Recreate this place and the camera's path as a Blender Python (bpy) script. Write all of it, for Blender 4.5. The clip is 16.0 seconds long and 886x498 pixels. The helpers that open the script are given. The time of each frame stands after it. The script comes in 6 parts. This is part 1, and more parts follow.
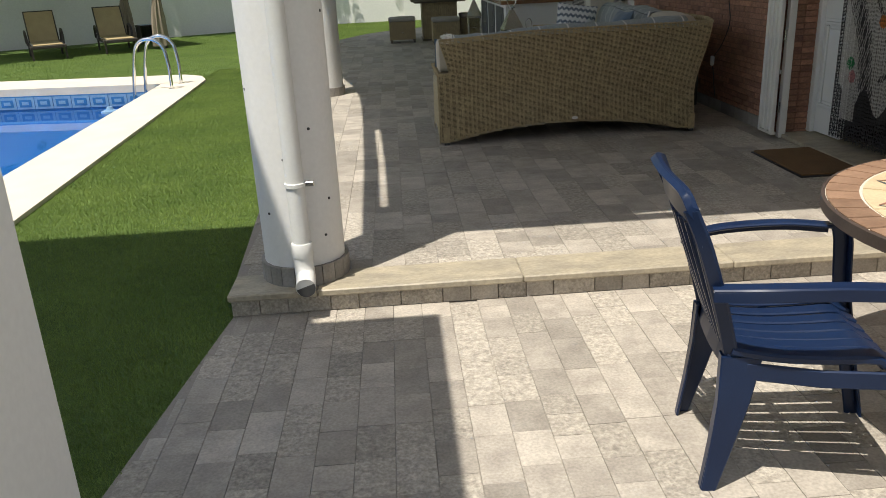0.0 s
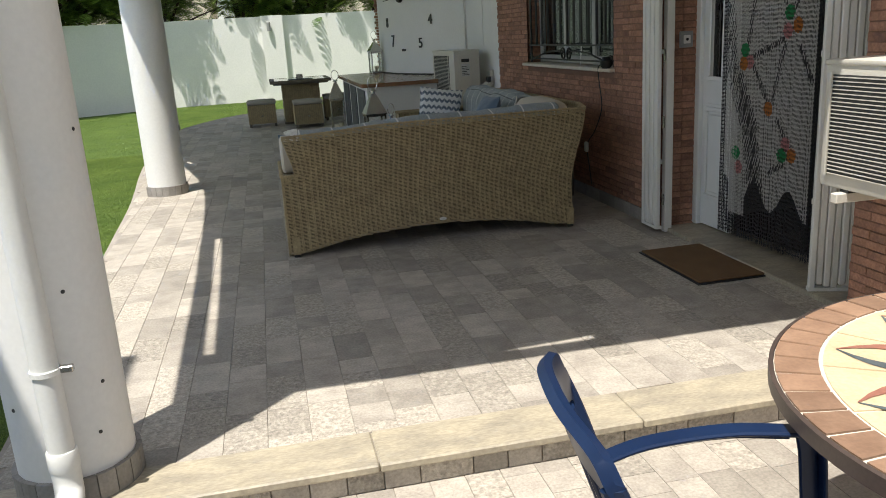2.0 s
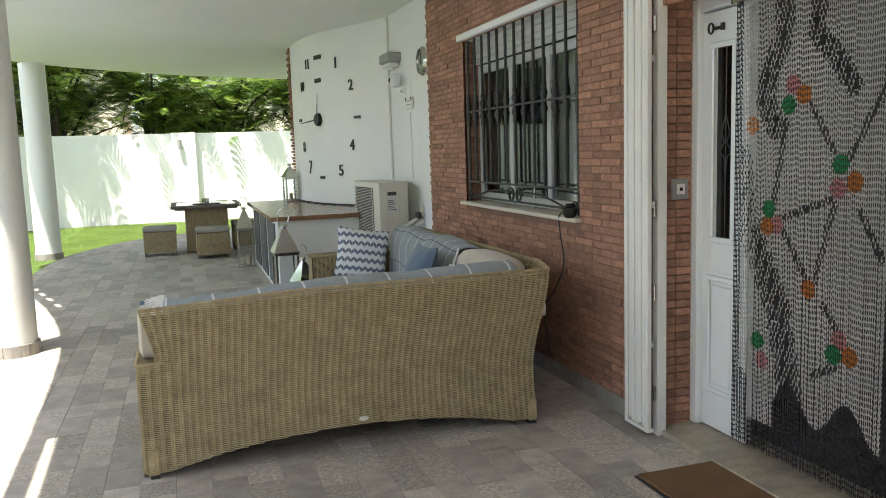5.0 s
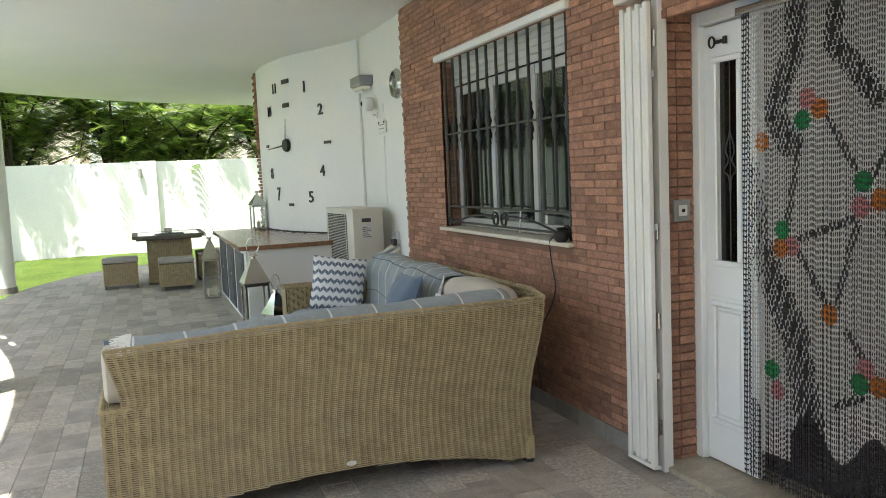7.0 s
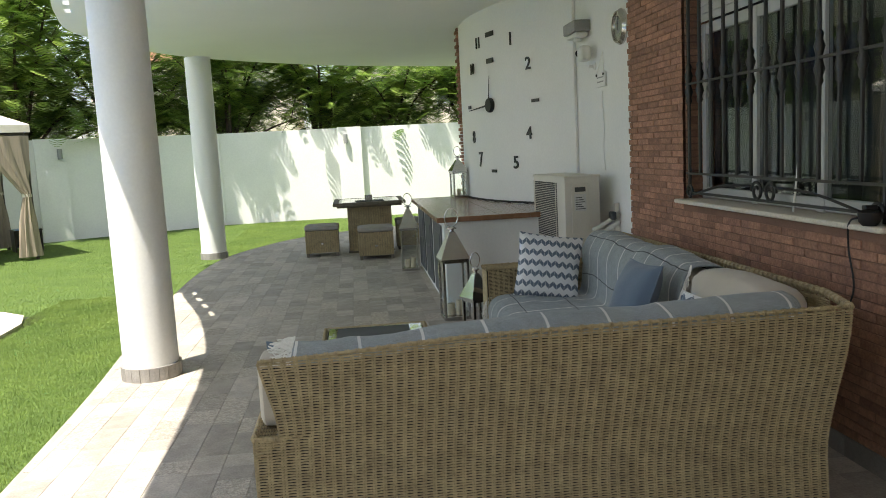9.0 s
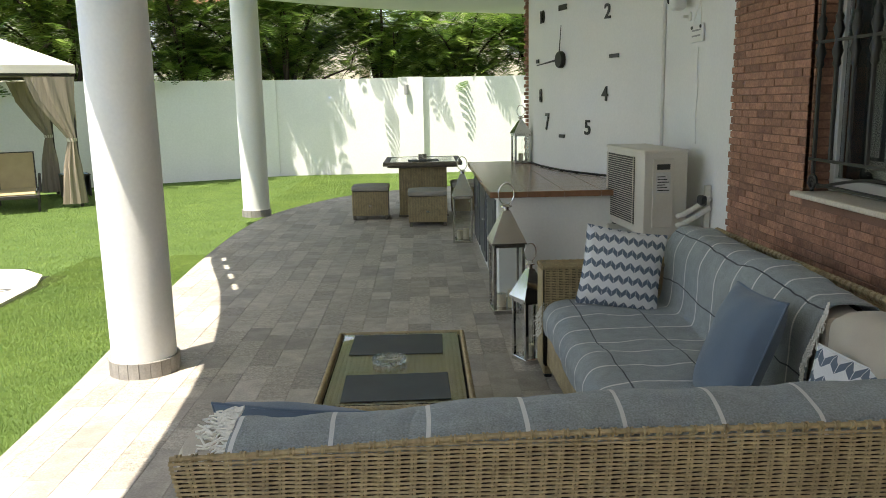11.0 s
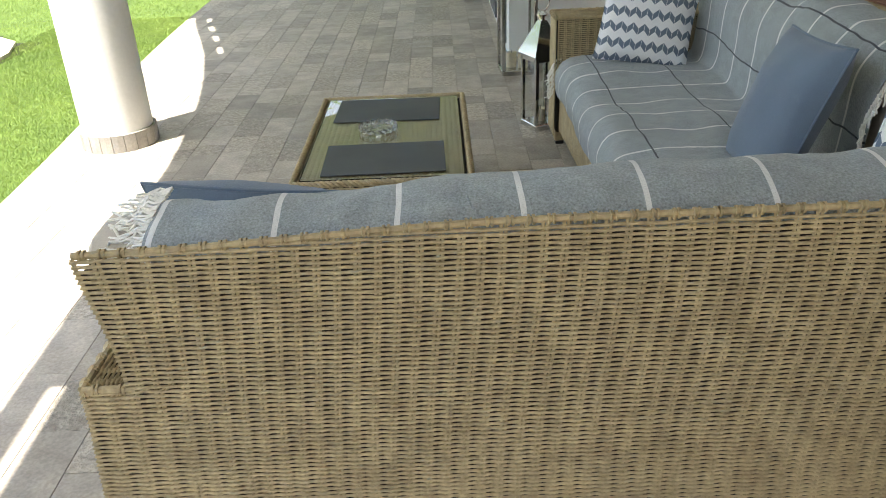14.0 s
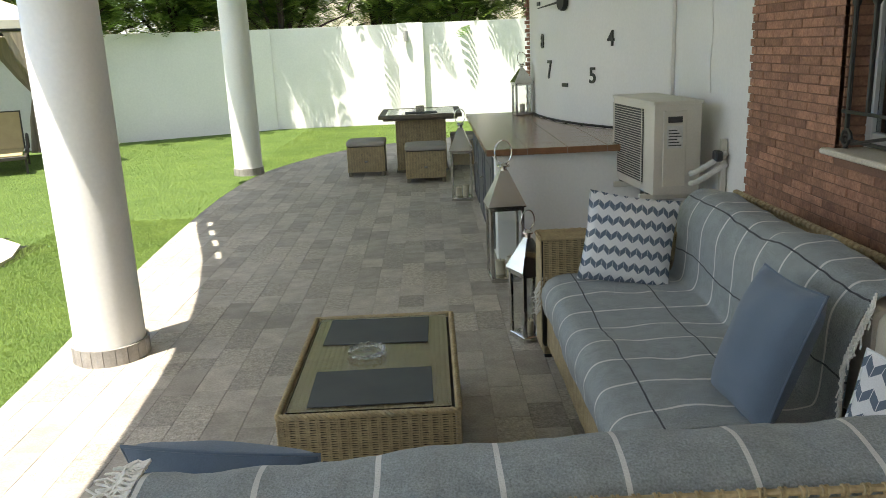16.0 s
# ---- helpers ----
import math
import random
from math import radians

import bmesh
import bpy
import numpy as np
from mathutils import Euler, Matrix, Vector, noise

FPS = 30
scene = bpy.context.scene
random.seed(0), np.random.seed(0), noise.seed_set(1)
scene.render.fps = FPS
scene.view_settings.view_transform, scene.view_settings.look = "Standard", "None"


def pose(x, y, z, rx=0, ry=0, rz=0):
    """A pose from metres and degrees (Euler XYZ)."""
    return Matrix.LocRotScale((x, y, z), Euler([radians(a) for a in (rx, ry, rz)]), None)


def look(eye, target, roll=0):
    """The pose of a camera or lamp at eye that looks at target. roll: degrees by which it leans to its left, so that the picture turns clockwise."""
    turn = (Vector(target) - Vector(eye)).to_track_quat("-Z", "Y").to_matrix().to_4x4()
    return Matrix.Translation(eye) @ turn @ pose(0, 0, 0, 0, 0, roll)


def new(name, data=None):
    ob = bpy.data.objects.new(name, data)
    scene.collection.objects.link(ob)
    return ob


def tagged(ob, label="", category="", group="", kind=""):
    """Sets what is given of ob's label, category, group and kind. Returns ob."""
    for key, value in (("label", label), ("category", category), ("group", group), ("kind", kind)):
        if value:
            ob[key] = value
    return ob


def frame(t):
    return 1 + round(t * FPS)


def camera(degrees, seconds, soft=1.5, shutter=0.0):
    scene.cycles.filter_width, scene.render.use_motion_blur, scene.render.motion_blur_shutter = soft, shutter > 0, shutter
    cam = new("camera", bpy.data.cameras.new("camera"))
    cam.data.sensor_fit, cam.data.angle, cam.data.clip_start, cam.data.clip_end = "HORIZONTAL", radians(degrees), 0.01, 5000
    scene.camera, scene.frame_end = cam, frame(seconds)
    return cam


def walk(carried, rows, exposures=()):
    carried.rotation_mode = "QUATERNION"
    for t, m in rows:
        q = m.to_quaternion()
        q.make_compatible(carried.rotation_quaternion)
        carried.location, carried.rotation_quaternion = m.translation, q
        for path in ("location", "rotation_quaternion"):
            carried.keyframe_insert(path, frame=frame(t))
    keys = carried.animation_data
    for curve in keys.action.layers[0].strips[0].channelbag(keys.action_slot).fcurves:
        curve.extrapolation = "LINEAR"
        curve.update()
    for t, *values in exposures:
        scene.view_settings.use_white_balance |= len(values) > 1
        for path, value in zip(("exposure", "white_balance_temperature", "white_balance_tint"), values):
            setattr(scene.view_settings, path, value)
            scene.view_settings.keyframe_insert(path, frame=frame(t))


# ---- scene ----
cam = camera(58.5, 16.0, soft=0.9)
PATH = [
    (0, (0.353, 0.253, 1.416), (0.444, 2.133, 0.739), -2.9),
    (0.5, (0.446, 0.52, 1.407), (0.666, 2.388, 0.728), -3.6),
    (1, (0.545, 0.724, 1.432), (0.85, 2.588, 0.775), -3.0),
    (1.5, (0.573, 0.977, 1.46), (0.961, 2.85, 0.875), -2.8),
    (2, (0.65, 1.19, 1.475), (1.043, 3.079, 0.949), -3.5),
    (2.5, (0.773, 1.447, 1.505), (1.108, 3.358, 1.021), -2.8),
    (3, (0.82, 1.715, 1.528), (1.125, 3.641, 1.082), -2.0),
    (3.5, (0.804, 1.988, 1.565), (1.141, 3.928, 1.211), -2.9),
    (4, (0.863, 2.253, 1.583), (1.28, 4.184, 1.267), -3.0),
    (4.5, (0.967, 2.485, 1.582), (1.456, 4.406, 1.314), -2.1),
    (4.7, (0.979, 2.568, 1.589), (1.521, 4.475, 1.328), -1.9),
    (6.8, (0.958, 2.897, 1.58), (1.707, 4.742, 1.393), -2.6),
    (7, (0.935, 2.965, 1.574), (1.638, 4.828, 1.385), -2.5),
    (7.5, (0.856, 3.183, 1.587), (1.455, 5.082, 1.399), -3.0),
    (8, (0.885, 3.436, 1.563), (1.384, 5.362, 1.358), -3.6),
    (8.5, (1.007, 3.735, 1.562), (1.347, 5.691, 1.327), -2.8),
    (9, (1.105, 4.022, 1.557), (1.316, 5.994, 1.305), -3.0),
    (11.3, (1.335, 5.217, 1.652), (1.366, 7.181, 1.277), -1.4),
    (11.5, (1.341, 5.294, 1.655), (1.367, 7.258, 1.277), -1.8),
    (12, (1.388, 5.428, 1.645), (1.401, 7.383, 1.22), -2.0),
    (12.5, (1.422, 5.492, 1.613), (1.418, 7.424, 1.096), -1.1),
    (13, (1.423, 5.507, 1.572), (1.405, 7.397, 0.918), -1.4),
    (13.5, (1.42, 5.512, 1.525), (1.398, 7.343, 0.721), -2.1),
    (14, (1.415, 5.518, 1.49), (1.4, 7.295, 0.574), -2.6),
    (14.5, (1.419, 5.519, 1.496), (1.41, 7.282, 0.551), -2.8),
    (15, (1.422, 5.516, 1.545), (1.404, 7.34, 0.725), -2.8),
    (15.5, (1.439, 5.54, 1.615), (1.42, 7.434, 0.972), -2.8),
    (16, (1.456, 5.563, 1.674), (1.471, 7.5, 1.177), -2.5),
]
EXPOSURES = [(t, stops, 6850 if t < 1 else 6650 if t < 4 else 6850 if t < 10 else 6980, 9) for t, stops in ((0.0, 0.3), (1.5, 0.45), (2.5, 0.85), (3.5, 1.4), (4.5, 1.7), (7.0, 1.95), (8.0, 1.65), (9.0, 1.3), (11.5, 1.35), (12.5, 1.4), (13.5, 1.9), (14.5, 2.2), (15.2, 1.85), (16.0, 1.55))]
walk(cam, [(t, look(eye, target, roll)) for t, eye, target, roll in PATH], EXPOSURES)


# ---- light ----
SUN_SLOPE = 0.262  # a shadow moves this far along x and along y for each metre of height
world = bpy.data.worlds.new("sky")
scene.world = world
world.use_nodes = True
sky = world.node_tree.nodes.new("ShaderNodeTexSky")
sky.sky_type = "NISHITA"
sky.sun_disc = False
sky.sun_elevation = math.atan(1 / (SUN_SLOPE * math.sqrt(2)))
sky.sun_rotation = radians(225)
world.node_tree.nodes["Background"].inputs[1].default_value = 0.12
haze = world.node_tree.nodes.new("ShaderNodeHueSaturation")
haze.inputs["Saturation"].default_value = 0.6
world.node_tree.links.new(sky.outputs[0], haze.inputs["Color"])
world.node_tree.links.new(haze.outputs[0], world.node_tree.nodes["Background"].inputs[0])
sun = new("sun", bpy.data.lights.new("sun", "SUN"))
sun.data.energy, sun.data.angle, sun.data.color = 4.5, radians(0.5), (1.0, 0.965, 0.915)
sun.matrix_world = look((-SUN_SLOPE * 10, -SUN_SLOPE * 10, 10), (0, 0, 0))


# ---- materials ----
def material(name, one, two=None, rough=0.6, scale=3.0, fine=60.0, bump=0.15, depth=0.004, metal=0.0, vary=0.0, stretch=(1, 1, 1), fleck=0.12, spec=0.5, sheen=0.0):
    """Two colours blotched at a coarse scale, flecked at a fine one, with a fine relief; vary: how far pieces differ in lightness."""
    m = bpy.data.materials.new(name)
    m.use_nodes = True
    nodes, link = m.node_tree.nodes, m.node_tree.links.new
    bsdf = nodes["Principled BSDF"]
    two = two or tuple(c * 0.8 for c in one)
    where = nodes.new("ShaderNodeTexCoord")
    mapping = nodes.new("ShaderNodeMapping")
    mapping.inputs["Scale"].default_value = stretch
    link(where.outputs["Object"], mapping.inputs[0])
    info = nodes.new("ShaderNodeObjectInfo")
    shift = nodes.new("ShaderNodeVectorMath")
    shift.operation = "SCALE"
    shift.inputs[0].default_value = (17.0, 31.0, 23.0)
    link(info.outputs["Random"], shift.inputs["Scale"])
    put = nodes.new("ShaderNodeVectorMath")
    link(mapping.outputs[0], put.inputs[0])
    if vary:
        link(shift.outputs[0], put.inputs[1])
    coarse, grain = nodes.new("ShaderNodeTexNoise"), nodes.new("ShaderNodeTexNoise")
    for n, sc, det in ((coarse, scale, 4), (grain, fine, 3)):
        n.inputs["Scale"].default_value, n.inputs["Detail"].default_value = sc, det
        link(put.outputs[0], n.inputs["Vector"])
    ramp = nodes.new("ShaderNodeMapRange")
    ramp.inputs[1].default_value, ramp.inputs[2].default_value = 0.33, 0.67
    link(coarse.outputs[0], ramp.inputs[0])
    mix = nodes.new("ShaderNodeMix")
    mix.data_type = "RGBA"
    mix.inputs[6].default_value, mix.inputs[7].default_value = (*one, 1), (*two, 1)
    link(ramp.outputs[0], mix.inputs[0])
    light = nodes.new("ShaderNodeMapRange")
    light.inputs[1].default_value, light.inputs[2].default_value = 0.25, 0.75
    light.inputs[3].default_value, light.inputs[4].default_value = 1 - fleck, 1 + fleck
    link(grain.outputs[0], light.inputs[0])
    out = light.outputs[0]
    if vary:
        lift = nodes.new("ShaderNodeMapRange")
        lift.inputs[3].default_value, lift.inputs[4].default_value = 1 - vary, 1 + vary
        link(info.outputs["Random"], lift.inputs[0])
        times = nodes.new("ShaderNodeMath")
        times.operation = "MULTIPLY"
        link(lift.outputs[0], times.inputs[0])
        link(out, times.inputs[1])
        out = times.outputs[0]
    tint = nodes.new("ShaderNodeVectorMath")
    tint.operation = "SCALE"
    link(mix.outputs[2], tint.inputs[0])
    link(out, tint.inputs["Scale"])
    link(tint.outputs[0], bsdf.inputs["Base Color"])
    if bump:
        b = nodes.new("ShaderNodeBump")
        b.inputs["Strength"].default_value, b.inputs["Distance"].default_value = bump, depth
        link(grain.outputs[0], b.inputs["Height"])
        link(b.outputs[0], bsdf.inputs["Normal"])
    bsdf.inputs["Roughness"].default_value = rough
    bsdf.inputs["Metallic"].default_value = metal
    bsdf.inputs["Specular IOR Level"].default_value = spec
    bsdf.inputs["Sheen Weight"].default_value = sheen
    return m


def glass(name, tint=(1, 1, 1), rough=0.0):
    m = bpy.data.materials.new(name)
    m.use_nodes = True
    b = m.node_tree.nodes["Principled BSDF"]
    b.inputs["Base Color"].default_value = (*tint, 1)
    b.inputs["Roughness"].default_value = rough
    b.inputs["Transmission Weight"].default_value = 1.0
    b.inputs["IOR"].default_value = 1.45
    return m


WHITE = material("white_render", (0.80, 0.79, 0.76), (0.73, 0.73, 0.71), 0.85, 0.8, 45, 0.25, 0.003, fleck=0.03)
CEILING = material("ceiling_paint", (0.80, 0.80, 0.77), (0.75, 0.75, 0.73), 0.9, 0.5, 70, 0.1, 0.002, fleck=0.02)
YARD_WHITE = material("yard_wall_render", (0.82, 0.81, 0.78), (0.74, 0.74, 0.71), 0.9, 0.6, 25, 0.4, 0.006, fleck=0.04)
MORTAR = material("mortar", (0.25, 0.14, 0.10), (0.20, 0.112, 0.08), 0.95, 5, 120, 0.4)
BRICK = material("red_brick", (0.385, 0.20, 0.13), (0.26, 0.135, 0.095), 0.85, 14, 70, 0.8, 0.005, vary=0.26, fleck=0.25)
GROUT = material("grout", (0.36, 0.325, 0.28), (0.30, 0.27, 0.235), 0.95, 3, 90, 0.3)
TILE = material("stone_tile", (0.41, 0.37, 0.315), (0.31, 0.276, 0.235), 0.6, 9, 95, 0.35, 0.003, vary=0.22, fleck=0.2)
TILE_ROUGH = material("pitted_stone_tile", (0.44, 0.398, 0.335), (0.30, 0.268, 0.225), 0.7, 38, 85, 0.9, 0.007, vary=0.2, fleck=0.3)
COPING = material("honey_stone", (0.43, 0.375, 0.275), (0.30, 0.265, 0.205), 0.5, 5, 45, 0.3, vary=0.12, fleck=0.2, stretch=(1, 2.5, 1))
POOL_STONE = material("pool_coping", (0.66, 0.60, 0.50), (0.60, 0.54, 0.45), 0.85, 3, 90, 0.3)
LAWN = material("turf_base", (0.10, 0.165, 0.03), (0.075, 0.13, 0.022), 0.95, 4, 150, 0.8, 0.02, fleck=0.35)
GRASS = material("grass_blades", (0.205, 0.285, 0.058), (0.125, 0.20, 0.036), 0.65, 1.3, 22, 0, vary=0.0, fleck=0.3)
WICKER = material("wicker", (0.42, 0.335, 0.19), (0.31, 0.242, 0.136), 0.5, 16, 90, 0.3, 0.002, fleck=0.25)
FABRIC = material("grey_blue_fabric", (0.25, 0.28, 0.33), (0.22, 0.25, 0.30), 0.95, 8, 260, 0.6, 0.002, fleck=0.14, sheen=0.2)


# ---- mesh helpers ----
def part(name, bm, mat, parent=None, label="", smooth=False, m=None):
    mesh = bpy.data.meshes.new(name)
    bmesh.ops.recalc_face_normals(bm, faces=bm.faces)
    bm.to_mesh(mesh)
    bm.free()
    mats = mat if isinstance(mat, (list, tuple)) else [mat]
    for one in mats:
        mesh.materials.append(one)
    if smooth:
        mesh.shade_smooth()
        mesh.set_sharp_from_angle(angle=radians(38))
    ob = new(name, mesh)
    if parent:
        ob.parent = parent
    if m is not None:
        ob.matrix_basis = m
    if label:
        ob["label"] = label
    return ob


def thing(name, label, category, m=None, group="", kind=""):
    ob = new(name)
    ob.empty_display_size = 0.1
    if m is not None:
        ob.matrix_basis = m
    return tagged(ob, label, category, group, kind)


def box(bm, x0, x1, y0, y1, z0, z1, bevel=0.0, m=None, seg=1):
    r = bmesh.ops.create_cube(bm, size=1.0, matrix=Matrix.Translation(((x0 + x1) / 2, (y0 + y1) / 2, (z0 + z1) / 2)) @ Matrix.Diagonal((abs(x1 - x0), abs(y1 - y0), abs(z1 - z0), 1)))
    verts = r["verts"]
    if bevel:
        edges = list({e for v in verts for e in v.link_edges})
        r = bmesh.ops.bevel(bm, geom=edges, offset=bevel, segments=seg, affect="EDGES", profile=0.6)
        verts = list({v for f in r["faces"] for v in f.verts} | {v for v in verts if v.is_valid})
    if m is not None:
        bmesh.ops.transform(bm, matrix=m, verts=verts)
    return bm


def cube(x0, x1, y0, y1, z0, z1, bevel=0.0, m=None, seg=1):
    return box(bmesh.new(), x0, x1, y0, y1, z0, z1, bevel, m, seg)


def prism(bm, poly, z0, z1):
    low = [bm.verts.new((x, y, z0)) for x, y in poly]
    high = [bm.verts.new((x, y, z1)) for x, y in poly]
    n = len(poly)
    for ring in (low, high):
        f = bm.faces.new(ring)
        bmesh.ops.triangulate(bm, faces=[f])
    for i in range(n):
        bm.faces.new((low[i], low[(i + 1) % n], high[(i + 1) % n], high[i]))
    return bm


def lathe(bm, profile, n=24, m=None, caps=True):
    rings = []
    for r, z in profile:
        rings.append([bm.verts.new((r * math.cos(a), r * math.sin(a), z)) for a in (2 * math.pi * k / n for k in range(n))])
    for a, b in zip(rings, rings[1:]):
        for k in range(n):
            bm.faces.new((a[k], a[(k + 1) % n], b[(k + 1) % n], b[k]))
    if caps:
        bm.faces.new(rings[0])
        bm.faces.new(rings[-1])
    if m is not None:
        bmesh.ops.transform(bm, matrix=m, verts=[v for ring in rings for v in ring])
    return bm


def sweep(bm, points, r, n=8, closed=False, r2=None):
    """A round rod along points; r may shrink to r2."""
    pts = [Vector(p) for p in points]
    rings = []
    side = None
    for i, p in enumerate(pts):
        a = pts[i - 1] if i or closed else p
        b = pts[(i + 1) % len(pts)] if i + 1 < len(pts) or closed else p
        d = (b - a).normalized()
        if side is None:
            side = d.orthogonal().normalized()
        side = (side - d * side.dot(d)).normalized()
        up = d.cross(side)
        rad = r if r2 is None else r + (r2 - r) * i / (len(pts) - 1)
        rings.append([bm.verts.new(p + rad * (math.cos(t) * side + math.sin(t) * up)) for t in (2 * math.pi * k / n for k in range(n))])
    pairs = list(zip(rings, rings[1:])) + ([(rings[-1], rings[0])] if closed else [])
    for a, b in pairs:
        for k in range(n):
            bm.faces.new((a[k], a[(k + 1) % n], b[(k + 1) % n], b[k]))
    if not closed:
        bm.faces.new(rings[0])
        bm.faces.new(rings[-1])
    return bm


def rod(points, r, n=8, closed=False, r2=None):
    return sweep(bmesh.new(), points, r, n, closed, r2)


def curve(points, steps=8):
    """A smooth line through points (Catmull-Rom)."""
    p = [Vector(q) for q in points]
    p = [2 * p[0] - p[1]] + p + [2 * p[-1] - p[-2]]
    out = []
    for i in range(1, len(p) - 2):
        a, b, c, d = p[i - 1 : i + 3]
        for k in range(steps):
            t = k / steps
            out.append(0.5 * ((2 * b) + (c - a) * t + (2 * a - 5 * b + 4 * c - d) * t * t + (3 * b - a - 3 * c + d) * t ** 3))
    return out + [p[-2]]


# ---- plan ----
GROUND, CEIL, WALL_X = -0.11, 3.15, 3.37
TERRACE_EDGE = [(-0.49, 3.75), (-0.6, 5.75), (-0.71, 7.84), (-0.81, 9.6), (-1.0, 11.7), (-1.12, 13.7), (-1.15, 15.4), (-1.02, 17.0), (-0.55, 18.4), (0.1, 19.5), (1.2, 20.3), (2.8, 20.9), (4.2, 21.1)]
ROOF_EDGE = [(-0.72, 3.62), (-0.78, 6.0), (-0.93, 9.0), (-1.3, 11.0), (-1.85, 12.8), (-2.1, 14.2), (-1.75, 15.9), (-0.9, 17.3), (0.9, 18.8), (3.2, 19.8), (5.0, 20.2)]
terrace_line = [(p.x, p.y) for p in curve([(x, y, 0) for x, y in TERRACE_EDGE], 6)]
roof_line = [(p.x, p.y) for p in curve([(x, y, 0) for x, y in ROOF_EDGE], 8)]

# ---- structure ----
def structure(name, bm, mat, label, category, smooth=False):
    return tagged(part(name, bm, mat, smooth=smooth), label, category, "", "structure")


# ground: lawn sheet with the pool's hole
POOL_IN = [(-3.0, 7.0), (-3.19, 12.65), (-9.5, 13.6), (-9.5, -1.0), (-2.75, -1.0)]
POOL_OUT = [(-2.3, 5.5), (-2.55, 12.2), (-2.58, 12.9), (-2.75, 13.4), (-3.1, 13.72), (-10.1, 14.75), (-10.1, -1.6), (-2.1, -1.6)]
bm = bmesh.new()
for x0, x1, y0, y1 in ((-700, -10, -700, 700), (-2.4, 700, -700, 5.5), (-10, 700, 14.6, 700), (-2.52, 700, 5.5, 14.6), (-10, -2.3, -700, -1.5), (-10, -3.0, 13.9, 14.6), (-3.1, -2.5, 13.5, 14.6)):
    vs = [bm.verts.new((x, y, GROUND - 0.012 - 0.0005 * len(bm.faces))) for x, y in ((x0, y0), (x1, y0), (x1, y1), (x0, y1))]
    bm.faces.new(vs)
structure("ground", bm, LAWN, "green artificial turf lawn around the terrace", "lawn")

# terrace slab and lower paving bed
poly = terrace_line + [(4.2, 3.75)]
structure("floor", prism(bmesh.new(), poly, -0.3, -0.005), GROUT, "raised terrace bed of pale grout between stone tiles", "floor")
structure("pavement", prism(bmesh.new(), [(-0.49, 3.752), (-0.66, 2.4), (-0.75, 1.6), (-0.8, -4), (5.0, -4), (5.0, 3.752)], -0.3, GROUND - 0.005), GROUT, "lower paved patio bed of pale grout", "pavement")

# roof slab: thin plate with two narrow slots along its rim
def inward(line):
    out = []
    for i, (x, y) in enumerate(line):
        a, b = line[max(i - 1, 0)], line[min(i + 1, len(line) - 1)]
        d = Vector((b[0] - a[0], b[1] - a[1])).normalized()
        out.append(Vector((d.y, -d.x)))
    return out


def offset(line, d):
    return [(x + n.x * d, y + n.y * d) for (x, y), n in zip(line, inward(line))]


bm = bmesh.new()
rim = prism(bm, roof_line + [(r[0], r[1]) for r in reversed(offset(roof_line, 0.1))], CEIL, CEIL + 0.05)
gap_out, gap_in = offset(roof_line, 0.1), offset(roof_line, 0.16)
for i in range(len(roof_line) - 1):
    if not (4.0 < roof_line[i][1] < 6.4 or (10.9 < roof_line[i][1] < 12.7 and i % 2)):
        prism(bm, [gap_out[i], gap_out[i + 1], gap_in[i + 1], gap_in[i]], CEIL, CEIL + 0.05)
inner = [(x, y) for x, y in gap_in]
inner[0] = (inner[0][0], 3.78)
prism(bm, inner + [(5.0, 3.78)], CEIL, CEIL + 0.05)
for x0, x1, y0, y1 in ((-0.72, 4.0, 3.62, 3.72), (-0.62, 0.38, 3.72, 3.78), (1.25, 4.0, 3.72, 3.78)):
    box(bm, x0, x1, y0, y1, CEIL, CEIL + 0.05)
structure("ceiling", bm, CEILING, "smooth white curved terrace ceiling slab", "ceiling")
structure("roof", prism(bmesh.new(), offset(roof_line, 0.5) + [(5.0, 4.1)], CEIL + 0.055, CEIL + 0.5), WHITE, "white roof parapet above the terrace ceiling", "roof")

# unseen slab above the far end of the terrace, added to shade it
shade_line = [(x - 1.6, y - 1.57) for x, y in terrace_line if y > 13.6]
structure("roof_upper", prism(bmesh.new(), shade_line + [(5.0, 19.5), (5.0, 12.1)], 6.0, 6.2), WHITE, "white unseen slab added to shade the far terrace end", "roof")

# house: brick wall core with a window and a door opening
DOOR0, DOOR1, WIN0, WIN1, WIN_Z0, WIN_Z1 = 4.42, 6.33, 7.17, 9.29, 1.12, 2.52
core = WALL_X - 0.003
bm = bmesh.new()
for y0, y1, z0, z1 in ((2.6, DOOR0, -0.3, CEIL), (DOOR0, DOOR1, 2.32, CEIL), (DOOR1, WIN0, -0.3, CEIL), (WIN0, WIN1, -0.3, WIN_Z0 - 0.03), (WIN0, WIN1, WIN_Z1, CEIL), (WIN1, 10.32, -0.3, CEIL)):
    box(bm, core, core + 0.3, y0, y1, z0, z1)
wall_brick = structure("wall_east", bm, MORTAR, "red brick house wall with a window and a door", "wall")
